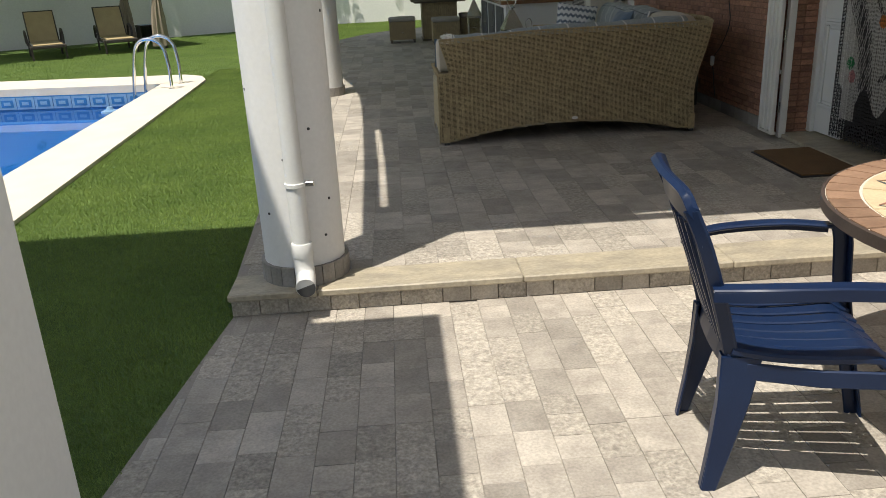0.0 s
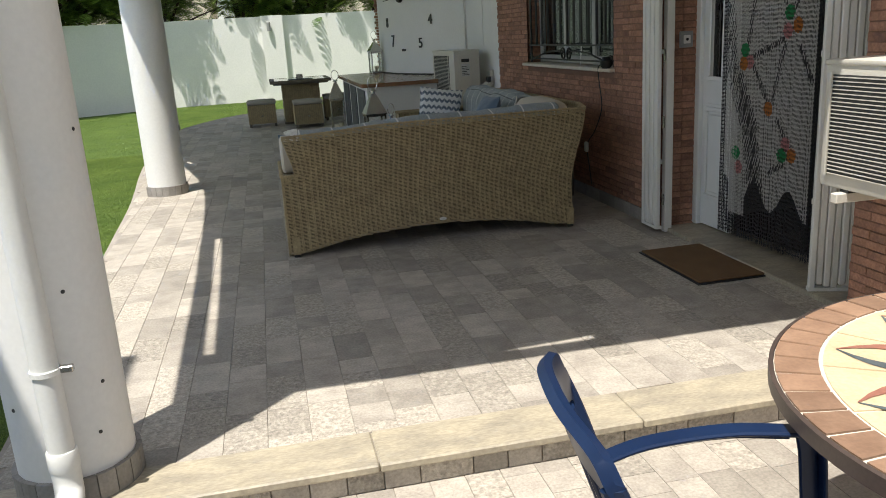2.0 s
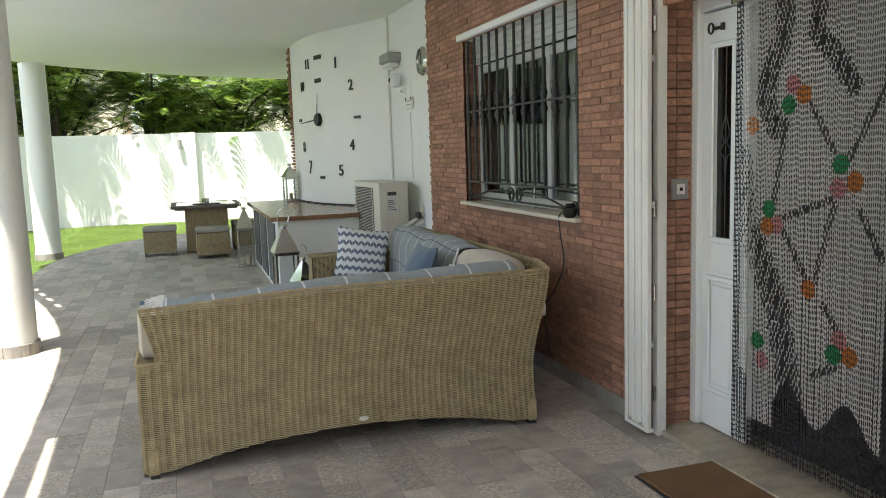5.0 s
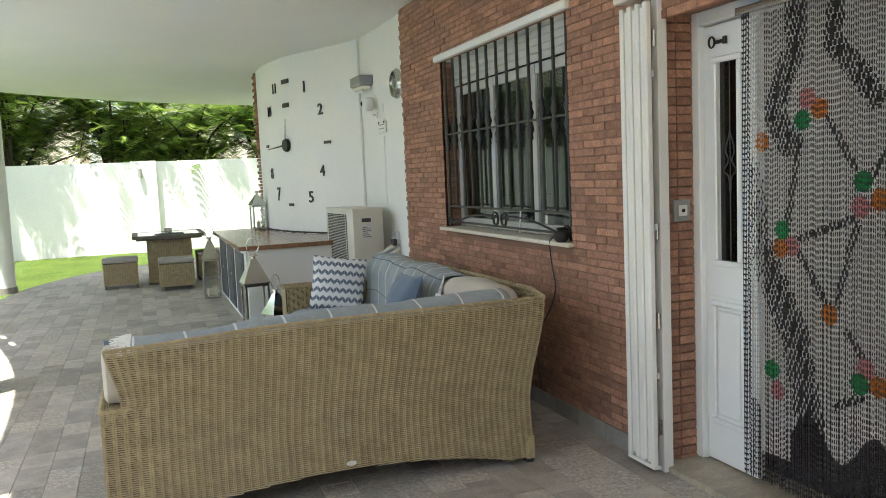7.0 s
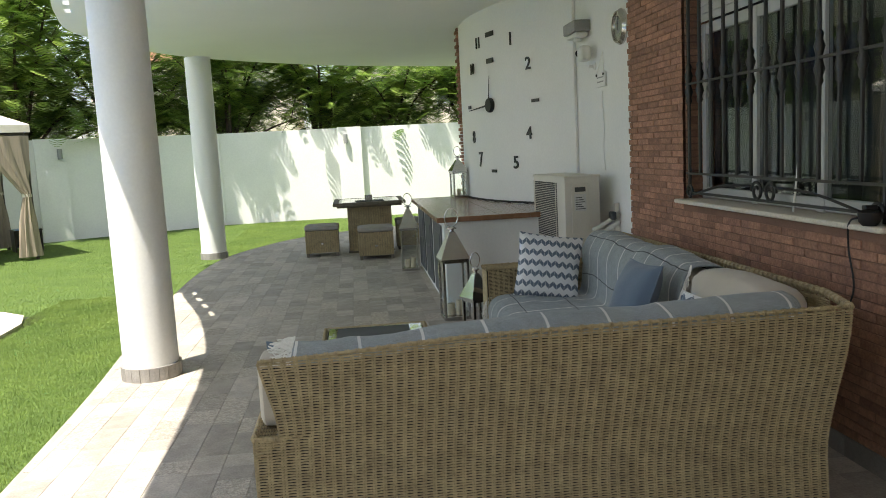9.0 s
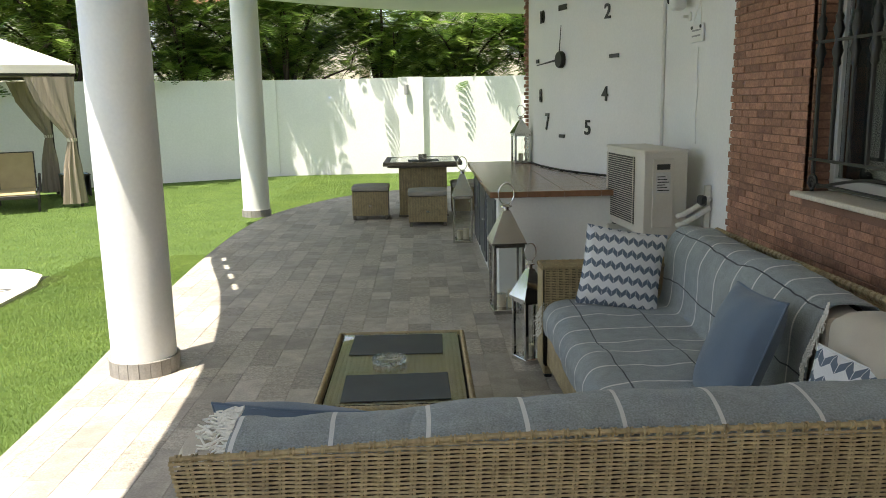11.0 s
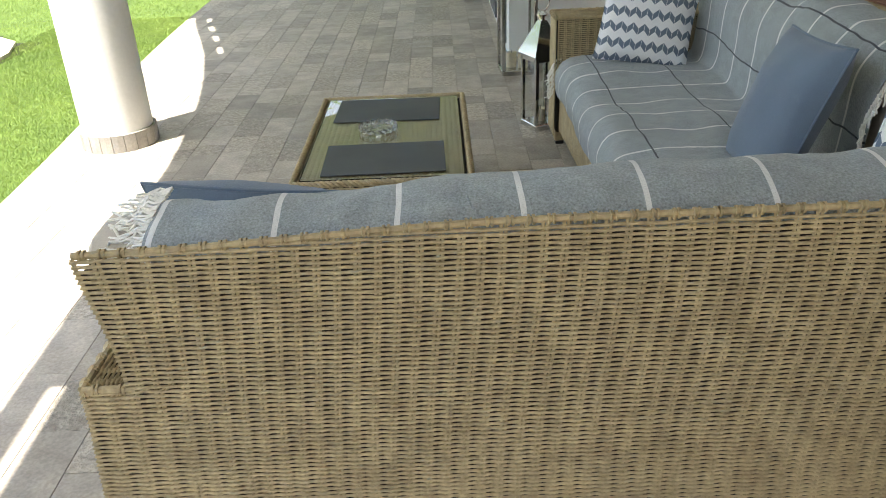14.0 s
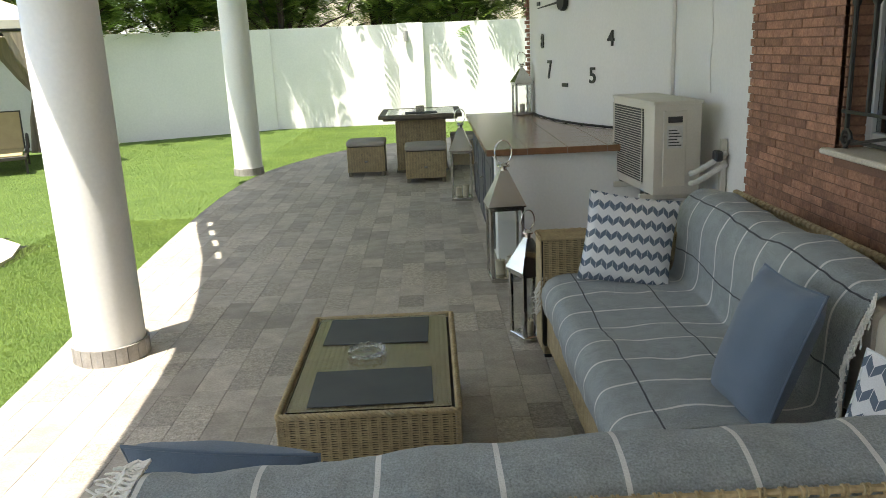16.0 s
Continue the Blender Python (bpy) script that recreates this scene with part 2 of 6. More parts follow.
# white wall that bulges out behind the bar
line = curve([(3.42, 10.3, 0), (3.40, 11.3, 0), (3.36, 11.95, 0), (3.08, 12.6, 0), (2.86, 13.05, 0), (2.72, 13.5, 0), (2.62, 14.1, 0), (2.6, 14.7, 0)], 6)
white_line = [(p.x, p.y) for p in line]
structure("wall_north", prism(bmesh.new(), white_line + [(3.0, 14.75), (5.0, 14.75), (5.0, 10.3)], -0.3, CEIL), WHITE, "white curved house wall behind the bar", "wall", True)
bm = bmesh.new()
box(bm, 3.7, 9, 2.6, 14.7, CEIL + 0.06, 6.2)
box(bm, 4.6, 9, 14.75, 20.2, -0.3, 6.2)
box(bm, core + 0.3, 9, 2.3, 2.6, -0.3, 6.2)
box(bm, 3.38, 9, 2.3, 2.6, -0.3, 3.1)
structure("wall_house", bm, WHITE, "white rendered upper storey of the house", "wall")
# house behind the start of the walk; unseen porch and slabs added for shade
bm = bmesh.new()
box(bm, -0.75, -0.42, -2.5, 1.8, -0.3, 2.95)
box(bm, -3.6, -0.37, -4.0, 2.75, 2.95, 3.15)
box(bm, -4.0, -1.62, -4.0, 3.68, 5.5, 5.7)
box(bm, -4.0, -1.8, -4.0, 1.2, 3.15, 5.5)
box(bm, -4.0, 5.0, -4.3, -4.0, -0.3, 6.0)
structure("wall_south", bm, WHITE, "white rendered house wall with an unseen porch added for shade", "wall")

# yard walls
structure("wall_yard_back", cube(-2.3, 12, 24.95, 25.2, -0.3, 2.22), YARD_WHITE, "white rendered garden wall at the back", "wall")
bm = bmesh.new()
m = pose(-2.25, 24.9, 0, 0, 0, 25)
box(bm, -14.0, 0.0, 0.0, 0.25, -0.3, 2.22, 0, m)
box(bm, -4.25, -3.6, -0.12, -0.001, -0.3, 2.235, 0, m)
structure("wall_yard_side", bm, YARD_WHITE, "white rendered garden wall with a pilaster beside the pool", "wall")
structure("wall_yard_pier", cube(0.75, 1.35, 24.80, 24.949, -0.3, 2.235), YARD_WHITE, "white pilaster of the garden wall", "wall")
structure("wall_yard_west", cube(-14.0, -13.7, -6, 19.4, -0.3, 2.2), YARD_WHITE, "white rendered garden wall beyond the pool", "wall")

# columns
def column(name, x, y, label):
    root = thing(name, label, "column", pose(x, y, 0), "terrace columns", "structure")
    part("shaft", lathe(bmesh.new(), [(0.196, 0.0), (0.196, CEIL)], 40), WHITE, root, smooth=True)
    return root


columns = [column("column", x, y, l) for x, y, l in ((-0.15, 3.98, "round white column with a downpipe, grey tile plinth"), (-0.475, 9.95, "round white column at the terrace edge, grey tile plinth"), (-1.2, 16.95, "round white column at the terrace bend, grey tile plinth"))]

# step
step = structure("step", cube(-0.48, 4.2, 3.745, 3.97, -0.04, -0.028), GROUT, "honey-coloured stone coping slabs along the step", "step")
x = -0.5
for w in (0.42, 0.98, 1.02, 0.97, 1.0, 0.31):
    part("coping_slab", cube(x, x + w - 0.003, 3.712, 3.975, -0.0275, 0.006, 0.006), COPING, step)
    x += w

# ---- lounge: wicker weave ----
def weave(place, width, height, valid=None, pitch=0.037, course=0.0097, amp=0.0017):
    """A woven panel: in each course two strands change places before and behind pairs of stakes. place(u, v, d) gives the point d in front of the panel."""
    verts, faces = [], []
    rows, cols = int(height / course), int(round(width / pitch))
    pitch = width / cols
    n = cols * 4 + 1
    h = course * 0.32
    for r in range(rows):
        for hand in (-1, 1):
            before = False
            for k in range(n):
                u = min(k * pitch / 4, width)
                v = (r + 0.5 + 0.04 * hand * math.sin(math.pi * k / 4)) * course + 0.0004 * math.sin(r * 7.3 + k * 0.61)
                ok = valid is None or valid(u, v)
                if ok:
                    d = amp * hand * math.cos(math.pi * k / 4) + 0.0009 * math.sin(r * 12.9 + k * 0.37)
                    base = len(verts)
                    verts += [place(u, v - h, d - 0.0026), place(u, v, d + 0.0022), place(u, v + h, d - 0.0026)]
                    if before:
                        faces += [(base - 3, base, base + 1, base - 2), (base - 2, base + 1, base + 2, base - 1)]
                before = ok
    for c in range(cols + 1):
        for off in (-0.0042, 0.0042):
            u = min(max(c * pitch + off, 0.003), width - 0.003)
            before = False
            for k in range(49):
                v = height * k / 48
                ok = valid is None or valid(u, v)
                if ok:
                    base = len(verts)
                    verts += [place(u - 0.0034, v, -0.0035), place(u, v, 0.0), place(u + 0.0034, v, -0.0035)]
                    if before:
                        faces += [(base - 3, base - 2, base + 1, base), (base - 2, base - 1, base + 2, base + 1)]
                before = ok
    return verts, faces


def raw(name, verts, faces, mat, parent=None, label="", smooth=False, uvs=None):
    mesh = bpy.data.meshes.new(name)
    mesh.from_pydata([tuple(v) for v in verts], [], faces)
    for one in mat if isinstance(mat, (list, tuple)) else [mat]:
        mesh.materials.append(one)
    if uvs is not None:
        layer = mesh.uv_layers.new(name="weave")
        for loop in mesh.loops:
            layer.data[loop.index].uv = uvs[loop.vertex_index]
    if smooth:
        mesh.shade_smooth()
    mesh.update()
    ob = new(name, mesh)
    ob.parent = parent
    if label:
        ob["label"] = label
    return ob


def panel(name, parent, place, width, height, valid=None, label="", **more):
    verts, faces = weave(place, width, height, valid, **more)
    return tagged(raw(name, verts, faces, WICKER, parent, label, True), kind="stuff")


def braid(points, r=0.011, turn=0.042):
    """A rim: a core strand wrapped by pairs of stakes at even steps."""
    pts = [Vector(p) for p in points]
    bm = bmesh.new()
    rr = r * 0.8
    sweep(bm, pts, rr, 8)
    for a, b in zip(pts, pts[1:]):
        d = (b - a).normalized()
        side = d.orthogonal().normalized()
        up = d.cross(side)
        n = max(1, int((b - a).length / turn))
        for k in range(n):
            for off in (-0.0045, 0.0045):
                c = a.lerp(b, (k + 0.5) / n) + d * off
                sweep(bm, [c + (rr + 0.001) * (math.cos(t) * side + math.sin(t) * up) for t in (2 * math.pi * q / 8 for q in range(8))], 0.0034, 4, True)
    return bm


def plait(points, r):
    """A plaited rim: three strands wound round each other along the edges."""
    bm = bmesh.new()
    for a, b in zip(points, points[1:]):
        a, b = Vector(a), Vector(b)
        d = (b - a).normalized()
        side = Vector((0, 0, 1)).cross(d)
        n = int((b - a).length / 0.009)
        for s in range(3):
            pts = []
            for k in range(n + 1):
                ang = 2 * math.pi * (k * 0.009 / 0.06 + s / 3)
                pts.append(a.lerp(b, k / n) + r * 0.62 * (math.cos(ang) * side + math.sin(ang) * Vector((0, 0, 1))))
            sweep(bm, pts, r * 0.5, 6)
    return bm


# near-black body colour that stands in for shade between the wicker strands
WICKER_GAP_SHADE = material("wicker_gap_shade", (0.02, 0.015, 0.009), (0.014, 0.011, 0.007), 0.9, 10, 80, 0.2)
BEIGE = material("beige_cushion", (0.50, 0.45, 0.37), (0.45, 0.40, 0.33), 0.95, 6, 240, 0.5, 0.002, fleck=0.08, sheen=0.2)
NAVY = material("blue_cushion_cloth", (0.115, 0.16, 0.22), (0.10, 0.14, 0.195), 0.95, 5, 300, 0.5, 0.002, fleck=0.1, sheen=0.25)
CREAM = material("cream_yarn", (0.82, 0.80, 0.75), (0.74, 0.72, 0.66), 0.95, 20, 200, 0.4)
BADGE = material("satin_badge", (0.7, 0.7, 0.68), (0.62, 0.62, 0.6), 0.4, 20, 90, 0.02)
METAL = material("brushed_steel", (0.62, 0.61, 0.58), (0.54, 0.53, 0.51), 0.22, 6, 200, 0.05, 0.001, metal=1.0, fleck=0.05)
CHROME = material("polished_steel", (0.75, 0.75, 0.74), (0.70, 0.70, 0.69), 0.08, 4, 60, 0.0, metal=1.0, fleck=0.02)
CLEAR = glass("clear_glass", (0.97, 0.99, 0.985))
WAX = material("candle_wax", (0.78, 0.70, 0.52), (0.72, 0.63, 0.45), 0.5, 8, 60, 0.15)
RUBBER = material("dark_plastic", (0.03, 0.03, 0.032), (0.022, 0.022, 0.024), 0.5, 9, 150, 0.1)


def striped(name, base, white_every, white_at, dark_lines):
    """Throw cloth: thin cream bands across at even steps of u, dark lines along at given v, a twill grain; u and v in metres."""
    m = material(name, base, tuple(c * 0.84 for c in base), 0.95, 22, 210, 0.9, 0.003, fleck=0.34, sheen=0.2)
    nodes, link = m.node_tree.nodes, m.node_tree.links.new
    uv = nodes.new("ShaderNodeUVMap")
    split = nodes.new("ShaderNodeSeparateXYZ")
    link(uv.outputs[0], split.inputs[0])

    def op(kind, a, b):
        n = nodes.new("ShaderNodeMath")
        n.operation = kind
        for i, v in enumerate((a, b)):
            if isinstance(v, (int, float)):
                n.inputs[i].default_value = v
            else:
                link(v, n.inputs[i])
        return n.outputs[0]

    bsdf = nodes["Principled BSDF"]
    old = bsdf.inputs["Base Color"].links[0].from_socket
    band = op("LESS_THAN", op("PINGPONG", op("ADD", split.outputs[0], -white_at + 100 * white_every), white_every / 2), 0.0055)
    mix = nodes.new("ShaderNodeMix")
    mix.data_type = "RGBA"
    link(band, mix.inputs[0])
    link(old, mix.inputs[6])
    mix.inputs[7].default_value = (0.62, 0.62, 0.60, 1)
    out = mix.outputs[2]
    for v in dark_lines:
        line = op("LESS_THAN", op("ABSOLUTE", op("ADD", split.outputs[1], -v), 0), 0.0033)
        dark = nodes.new("ShaderNodeMix")
        dark.data_type = "RGBA"
        link(line, dark.inputs[0])
        link(out, dark.inputs[6])
        dark.inputs[7].default_value = (0.035, 0.04, 0.05, 1)
        out = dark.outputs[2]
    link(out, bsdf.inputs["Base Color"])
    return m


# ---- corner sofa ----
def smooth_step(a, b, x):
    t = min(max((x - a) / (b - a), 0), 1)
    return t * t * (3 - 2 * t)


sofa = thing("corner_sofa", "large corner sofa of woven honey-brown wicker beside the brick wall", "sofa")


def back_right(z):
    return 2.815 + 0.16 * smooth_step(0.3, 0.92, z) + 0.012 * (1 - smooth_step(0.0, 0.2, z))


def back_left(z):
    return 0.782 - 0.072 * smooth_step(0.57, 0.9, z) if z > 0.572 else 0.697


def back_arch(x):
    return 0.135 * math.sin(math.pi * min(max((x - 0.79) / 2.0, 0), 1)) ** 0.6 if 0.79 < x < 2.8 else 0.0


def top_z(x):
    return 0.838 + 0.037 * smooth_step(0.7, 1.6, x)


BACK_W = 2.16


def back_place(u, v, d):
    z = v
    x = 0.75 + (back_right(z) - 0.75) * u / BACK_W + (back_left(z) - 0.75) * max(0.0, 1 - u / 0.16)
    return (x, 6.695 + 0.115 * (max(z, 0.0) / 0.86) ** 1.6 - d, z)


panel("back_panel", sofa, back_place, BACK_W, 0.872, lambda u, v: max(back_arch(0.74 + u), 0.034) <= v <= top_z(0.74 + u) - 0.001)
part("top_braid", braid([(0.72 + 0.275 / 12 * k * 8.2, 6.815, top_z(0.72 + 0.188 * k)) for k in range(13)], 0.009, 0.037), WICKER, sofa)
part("label_plate", lathe(bmesh.new(), [(0.019, 0), (0.021, 0.002), (0.017, 0.004)], 20, pose(1.81, 6.691, 0.172, 90) @ Matrix.Diagonal((1.25, 0.62, 1, 1))), BADGE, sofa, "small oval metal badge")
# core bodies behind the weave, near-black for the shade in its gaps
bm = bmesh.new()
seg = 20
grid = []
for j in range(11):
    row = []
    for i in range(seg + 1):
        t = i / seg
        probe = 0.74 + BACK_W * t
        z0, z1 = max(back_arch(probe), 0.034) + 0.012, top_z(probe) - 0.035
        z = z0 + (z1 - z0) * j / 10
        x = back_left(z) + 0.006 + (back_right(z) - back_left(z) - 0.012) * t
        y = 6.695 + 0.115 * (z / 0.86) ** 1.6 + 0.006
        row.append((bm.verts.new((x, y, z)), bm.verts.new((x, y + 0.055, z))))
    grid.append(row)
for j in range(10):
    for i in range(seg):
        a, b, c, d = grid[j][i], grid[j][i + 1], grid[j + 1][i + 1], grid[j + 1][i]
        bm.faces.new((a[0], b[0], c[0], d[0]))
        bm.faces.new((a[1], d[1], c[1], b[1]))
    for i in (0, seg):
        a, d = grid[j][i], grid[j + 1][i]
        bm.faces.new((a[0], d[0], d[1], a[1]))
for i in range(seg):
    for j in (0, 10):
        a, b = grid[j][i], grid[j][i + 1]
        bm.faces.new((a[0], b[0], b[1], a[1]))
part("back_core", bm, WICKER_GAP_SHADE, sofa)
part("seat_body", cube(0.80, 2.76, 6.80, 7.58, 0.13, 0.36, 0.01), WICKER_GAP_SHADE, sofa)
part("seat_body", cube(2.03, 3.0, 7.585, 9.62, 0.12, 0.36, 0.01), WICKER_GAP_SHADE, sofa)
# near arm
part("arm_core", cube(0.70, 0.86, 6.79, 7.52, 0.1, 0.565, 0.01), WICKER_GAP_SHADE, sofa)
panel("arm_side", sofa, lambda u, v, d: (0.688 + 0.012 * (v / 0.58) - d, 7.53 - u, v), 0.78, 0.575, lambda u, v: v > 0.1 * math.sin(math.pi * min(max((u - 0.05) / 0.68, 0), 1)) ** 0.5)
panel("arm_back", sofa, lambda u, v, d: (0.69 + u, 6.755 - d, v), 0.1, 0.575, lambda u, v: v > 0.01)
panel("arm_top", sofa, lambda u, v, d: (0.70 + v, 7.53 - u, 0.572 + d), 0.772, 0.16)
part("arm_braid", braid([(0.693, 6.765, 0.572), (0.693, 7.53, 0.572), (0.86, 7.53, 0.572)], 0.011), WICKER, sofa)
part("arm_braid", braid([(0.695, 6.762, 0.572), (0.80, 6.762, 0.572)], 0.011), WICKER, sofa)
panel("front_panel", sofa, lambda u, v, d: (0.86 + u, 7.585 + d, v + 0.1), 1.15, 0.27)
# long side along the wall
panel("front_panel", sofa, lambda u, v, d: (2.02 - d, 7.6 + u, v + 0.09 + 0.0), 2.05, 0.29, lambda u, v: v > 0.05 * math.sin(math.pi * min(max(u / 2.0, 0), 1)) ** 0.5)
part("arm_core", cube(2.0, 2.86, 9.5, 9.66, 0.1, 0.685, 0.01), WICKER_GAP_SHADE, sofa)
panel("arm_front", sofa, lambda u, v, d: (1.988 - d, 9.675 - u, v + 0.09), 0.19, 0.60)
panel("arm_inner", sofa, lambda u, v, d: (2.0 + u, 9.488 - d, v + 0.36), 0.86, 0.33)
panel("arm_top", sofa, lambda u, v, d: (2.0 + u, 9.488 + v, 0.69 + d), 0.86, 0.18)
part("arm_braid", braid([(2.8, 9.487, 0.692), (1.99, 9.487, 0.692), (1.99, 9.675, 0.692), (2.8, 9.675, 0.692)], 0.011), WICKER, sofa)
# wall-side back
part("side_back_core", cube(2.93, 3.03, 7.2, 9.66, 0.12, 0.84, 0.01), WICKER_GAP_SHADE, sofa)
panel("side_back", sofa, lambda u, v, d: (2.90 + 0.145 * smooth_step(0.3, 0.92, v) + d, 7.1 + u, v), 2.56, 0.865, lambda u, v: v > 0.1)
panel("side_back_inner", sofa, lambda u, v, d: (2.995 - d, 7.0 + u, v + 0.60), 2.66, 0.265)
part("side_braid", braid([(2.965, 6.815, 0.872), (3.04, 7.1, 0.875), (3.045, 8.0, 0.872), (3.045, 9.66, 0.86)], 0.018), WICKER, sofa)
panel("side_back_end", sofa, lambda u, v, d: (2.87 + u, 9.672 + d, v + 0.1), 0.19, 0.75)
for x, y in ((0.745, 6.725), (2.80, 6.725), (0.745, 7.49), (2.04, 9.62), (3.0, 9.62), (2.05, 7.62)):
    bm = cube(x - 0.028, x + 0.028, y - 0.028, y + 0.028, 0.02, 0.15, 0.006)
    part("leg", bm, WICKER, sofa)
    part("foot", cube(x - 0.022, x + 0.022, y - 0.022, y + 0.022, 0.0, 0.022, 0.003), RUBBER, sofa)


# cushions and throws
def soft_box(x0, x1, y0, y1, z0, z1, puff=0.03, n=10, wob=0.006, seed=0):
    """A cushion block with bulged faces, rounded edges and slight creases."""
    bm = bmesh.new()
    bmesh.ops.create_cube(bm, size=2.0)
    bmesh.ops.subdivide_edges(bm, edges=bm.edges[:], cuts=n, use_grid_fill=True)
    hx, hy, hz = (x1 - x0) / 2, (y1 - y0) / 2, (z1 - z0) / 2
    r = min(hx, hy, hz) * 0.55
    for v in bm.verts:
        p = Vector((v.co.x * hx, v.co.y * hy, v.co.z * hz))
        core = Vector((max(min(p.x, hx - r), r - hx), max(min(p.y, hy - r), r - hy), max(min(p.z, hz - r), r - hz)))
        d = p - core
        q = core + (d.normalized() * r if d.length > 1e-6 else d)
        bulge = (1 - (p.x / hx) ** 2) * (1 - (p.y / hy) ** 2) if abs(v.co.z) > 0.99 else (1 - (p.z / hz) ** 2) * (1 - (p.y / hy) ** 2 if abs(v.co.x) > 0.99 else 1 - (p.x / hx) ** 2)
        q += v.co.normalized() * 0 + Vector((0, 0, 1 if v.co.z > 0 else -1)) * (puff * bulge if abs(v.co.z) > 0.99 else 0)
        q += Vector((1 if v.co.x > 0 else -1, 0, 0)) * (puff * 0.5 * bulge if abs(v.co.x) > 0.99 else 0)
        q += Vector((0, 1 if v.co.y > 0 else -1, 0)) * (puff * 0.5 * bulge if abs(v.co.y) > 0.99 else 0)
        q += noise.noise_vector(q * 7 + Vector((seed, 0, 0))) * wob
        v.co = q + Vector(((x0 + x1) / 2, (y0 + y1) / 2, (z0 + z1) / 2))
    return bm


def cushion(name, label, *b, mat=None, seed=0, m=None, **more):
    return tagged(part(name, soft_box(*b, seed=seed, **more), mat or BEIGE, smooth=True, m=m), label, "cushion", "sofa cushions")


cushion("seat_cushion", "beige box seat cushion on the wicker sofa", 0.87, 2.05, 6.9, 7.6, 0.365, 0.475, seed=1)
cushion("seat_cushion", "beige box seat cushion under a grey throw", 2.05, 2.9, 7.61, 9.46, 0.365, 0.47, seed=2, puff=0.0, wob=0.002)
cushion("back_cushion", "beige back cushion under a grey throw", 0.705, 2.75, 6.85, 7.07, 0.56, 0.848, seed=3, puff=0.0, wob=0.003)
cushion("back_cushion", "beige back cushion leaning beside the brick wall", 2.70, 2.93, 7.0, 7.72, 0.48, 0.90, seed=4)
cushion("back_cushion", "beige back cushion under a grey throw", 2.72, 2.91, 7.74, 9.44, 0.48, 0.875, seed=5, puff=0.0, wob=0.002)


def drape(name, label, profile, along, fold, mat, wob=0.008, seed=0):
    """A cloth laid over a profile of points (x, z or y, z) and drawn along a straight run; fold(p, s) gives the 3D point."""
    prof = curve([(p[0], p[1], 0) for p in profile], 10)
    dist = [0.0]
    for a, b in zip(prof, prof[1:]):
        dist.append(dist[-1] + (b - a).length)
    n = int((along[1] - along[0]) / 0.02)
    verts, uvs, faces = [], [], []
    for i in range(n + 1):
        s = along[0] + (along[1] - along[0]) * i / n
        for p, d in zip(prof, dist):
            q = Vector(fold(p, s))
            w = noise.noise(Vector((s * 3.1 + seed, d * 4.3, 0.3))) + 0.55 * noise.noise(Vector((s * 9.0, d * 7.0, seed))) + 0.3 * noise.noise(Vector((s * 25.0 + d * 14, d * 9.0, seed)))
            q += Vector((0, 0, 1)) * wob * w + noise.noise_vector(Vector((s * 6, d * 6, seed + 3))) * wob * 0.5
            verts.append(q)
            uvs.append((s, d))
    m = len(prof)
    for i in range(n):
        for j in range(m - 1):
            a = i * m + j
            faces.append((a, a + 1, a + m + 1, a + m))
    ob = raw(name, verts, faces, mat, None, "", True, uvs)
    solid = ob.modifiers.new("thickness", "SOLIDIFY")
    solid.thickness, solid.offset = 0.006, 1.0
    return tagged(ob, label, "throw blanket")


THROW_BACK = striped("grey_throw_bands", (0.272, 0.305, 0.312), 0.2365, 1.083, [0.335])
back_throw = drape("throw_blanket", "grey cotton throw with cream bands over the sofa back", [(7.09, 0.50), (7.085, 0.70), (7.065, 0.85), (7.0, 0.888), (6.92, 0.886), (6.852, 0.862), (6.828, 0.80)], (0.835, 2.78), lambda p, s: (s, p.x, p.y + 0.008 * math.sin(s * 5 + 1) + 0.012 * smooth_step(1.3, 2.0, s) - 0.032 * (1 - smooth_step(0.9, 2.1, s))), THROW_BACK, 0.012, 2)
THROW_SEAT = striped("grey_throw_checks", (0.272, 0.305, 0.312), 0.2, 7.72, [0.27, 0.60, 0.93, 1.2, 1.45])
seat_throw = drape("throw_blanket", "grey cotton throw with cream and dark lines over seat and back", [(2.0, 0.33), (1.995, 0.42), (2.05, 0.485), (2.2, 0.498), (2.45, 0.492), (2.62, 0.49), (2.675, 0.52), (2.69, 0.66), (2.70, 0.80), (2.76, 0.895), (2.84, 0.91), (2.92, 0.90), (2.955, 0.85)], (7.78, 9.5), lambda p, s: (p.x, s, p.y + 0.01 * math.sin(s * 7)), THROW_SEAT, 0.014, 7)


def fringe(parent, starts, drop, seed):
    rng = random.Random(seed)
    bm = bmesh.new()
    for p in starts:
        p = Vector(p)
        d = Vector(drop).normalized()
        n = rng.uniform(0.06, 0.1)
        side = d.orthogonal().normalized()
        pts = [p + d * n * k / 5 + side * 0.006 * math.sin(k * 2.2 + rng.random()) + Vector((rng.uniform(-1, 1), rng.uniform(-1, 1), rng.uniform(-1, 1))) * 0.004 * k / 2 for k in range(6)]
        sweep(bm, pts, 0.0042, 5, r2=0.0028)
    return part("fringe", bm, CREAM, parent, "cream knotted fringe")


fringe(back_throw, [(0.84, 6.853 + 0.006 * k, 0.815 + 0.05 * math.sin(math.pi * min(k, 18) / 36)) for k in range(36)], (-0.9, -0.1, -0.16), 3)
fringe(seat_throw, [(1.985 + 0.008 * (k % 3), 9.5, 0.33 + 0.009 * k) for k in range(18)] + [(2.0 + 0.012 * k, 9.5, 0.485) for k in range(24)], (-0.42, 0.3, -0.8), 4)
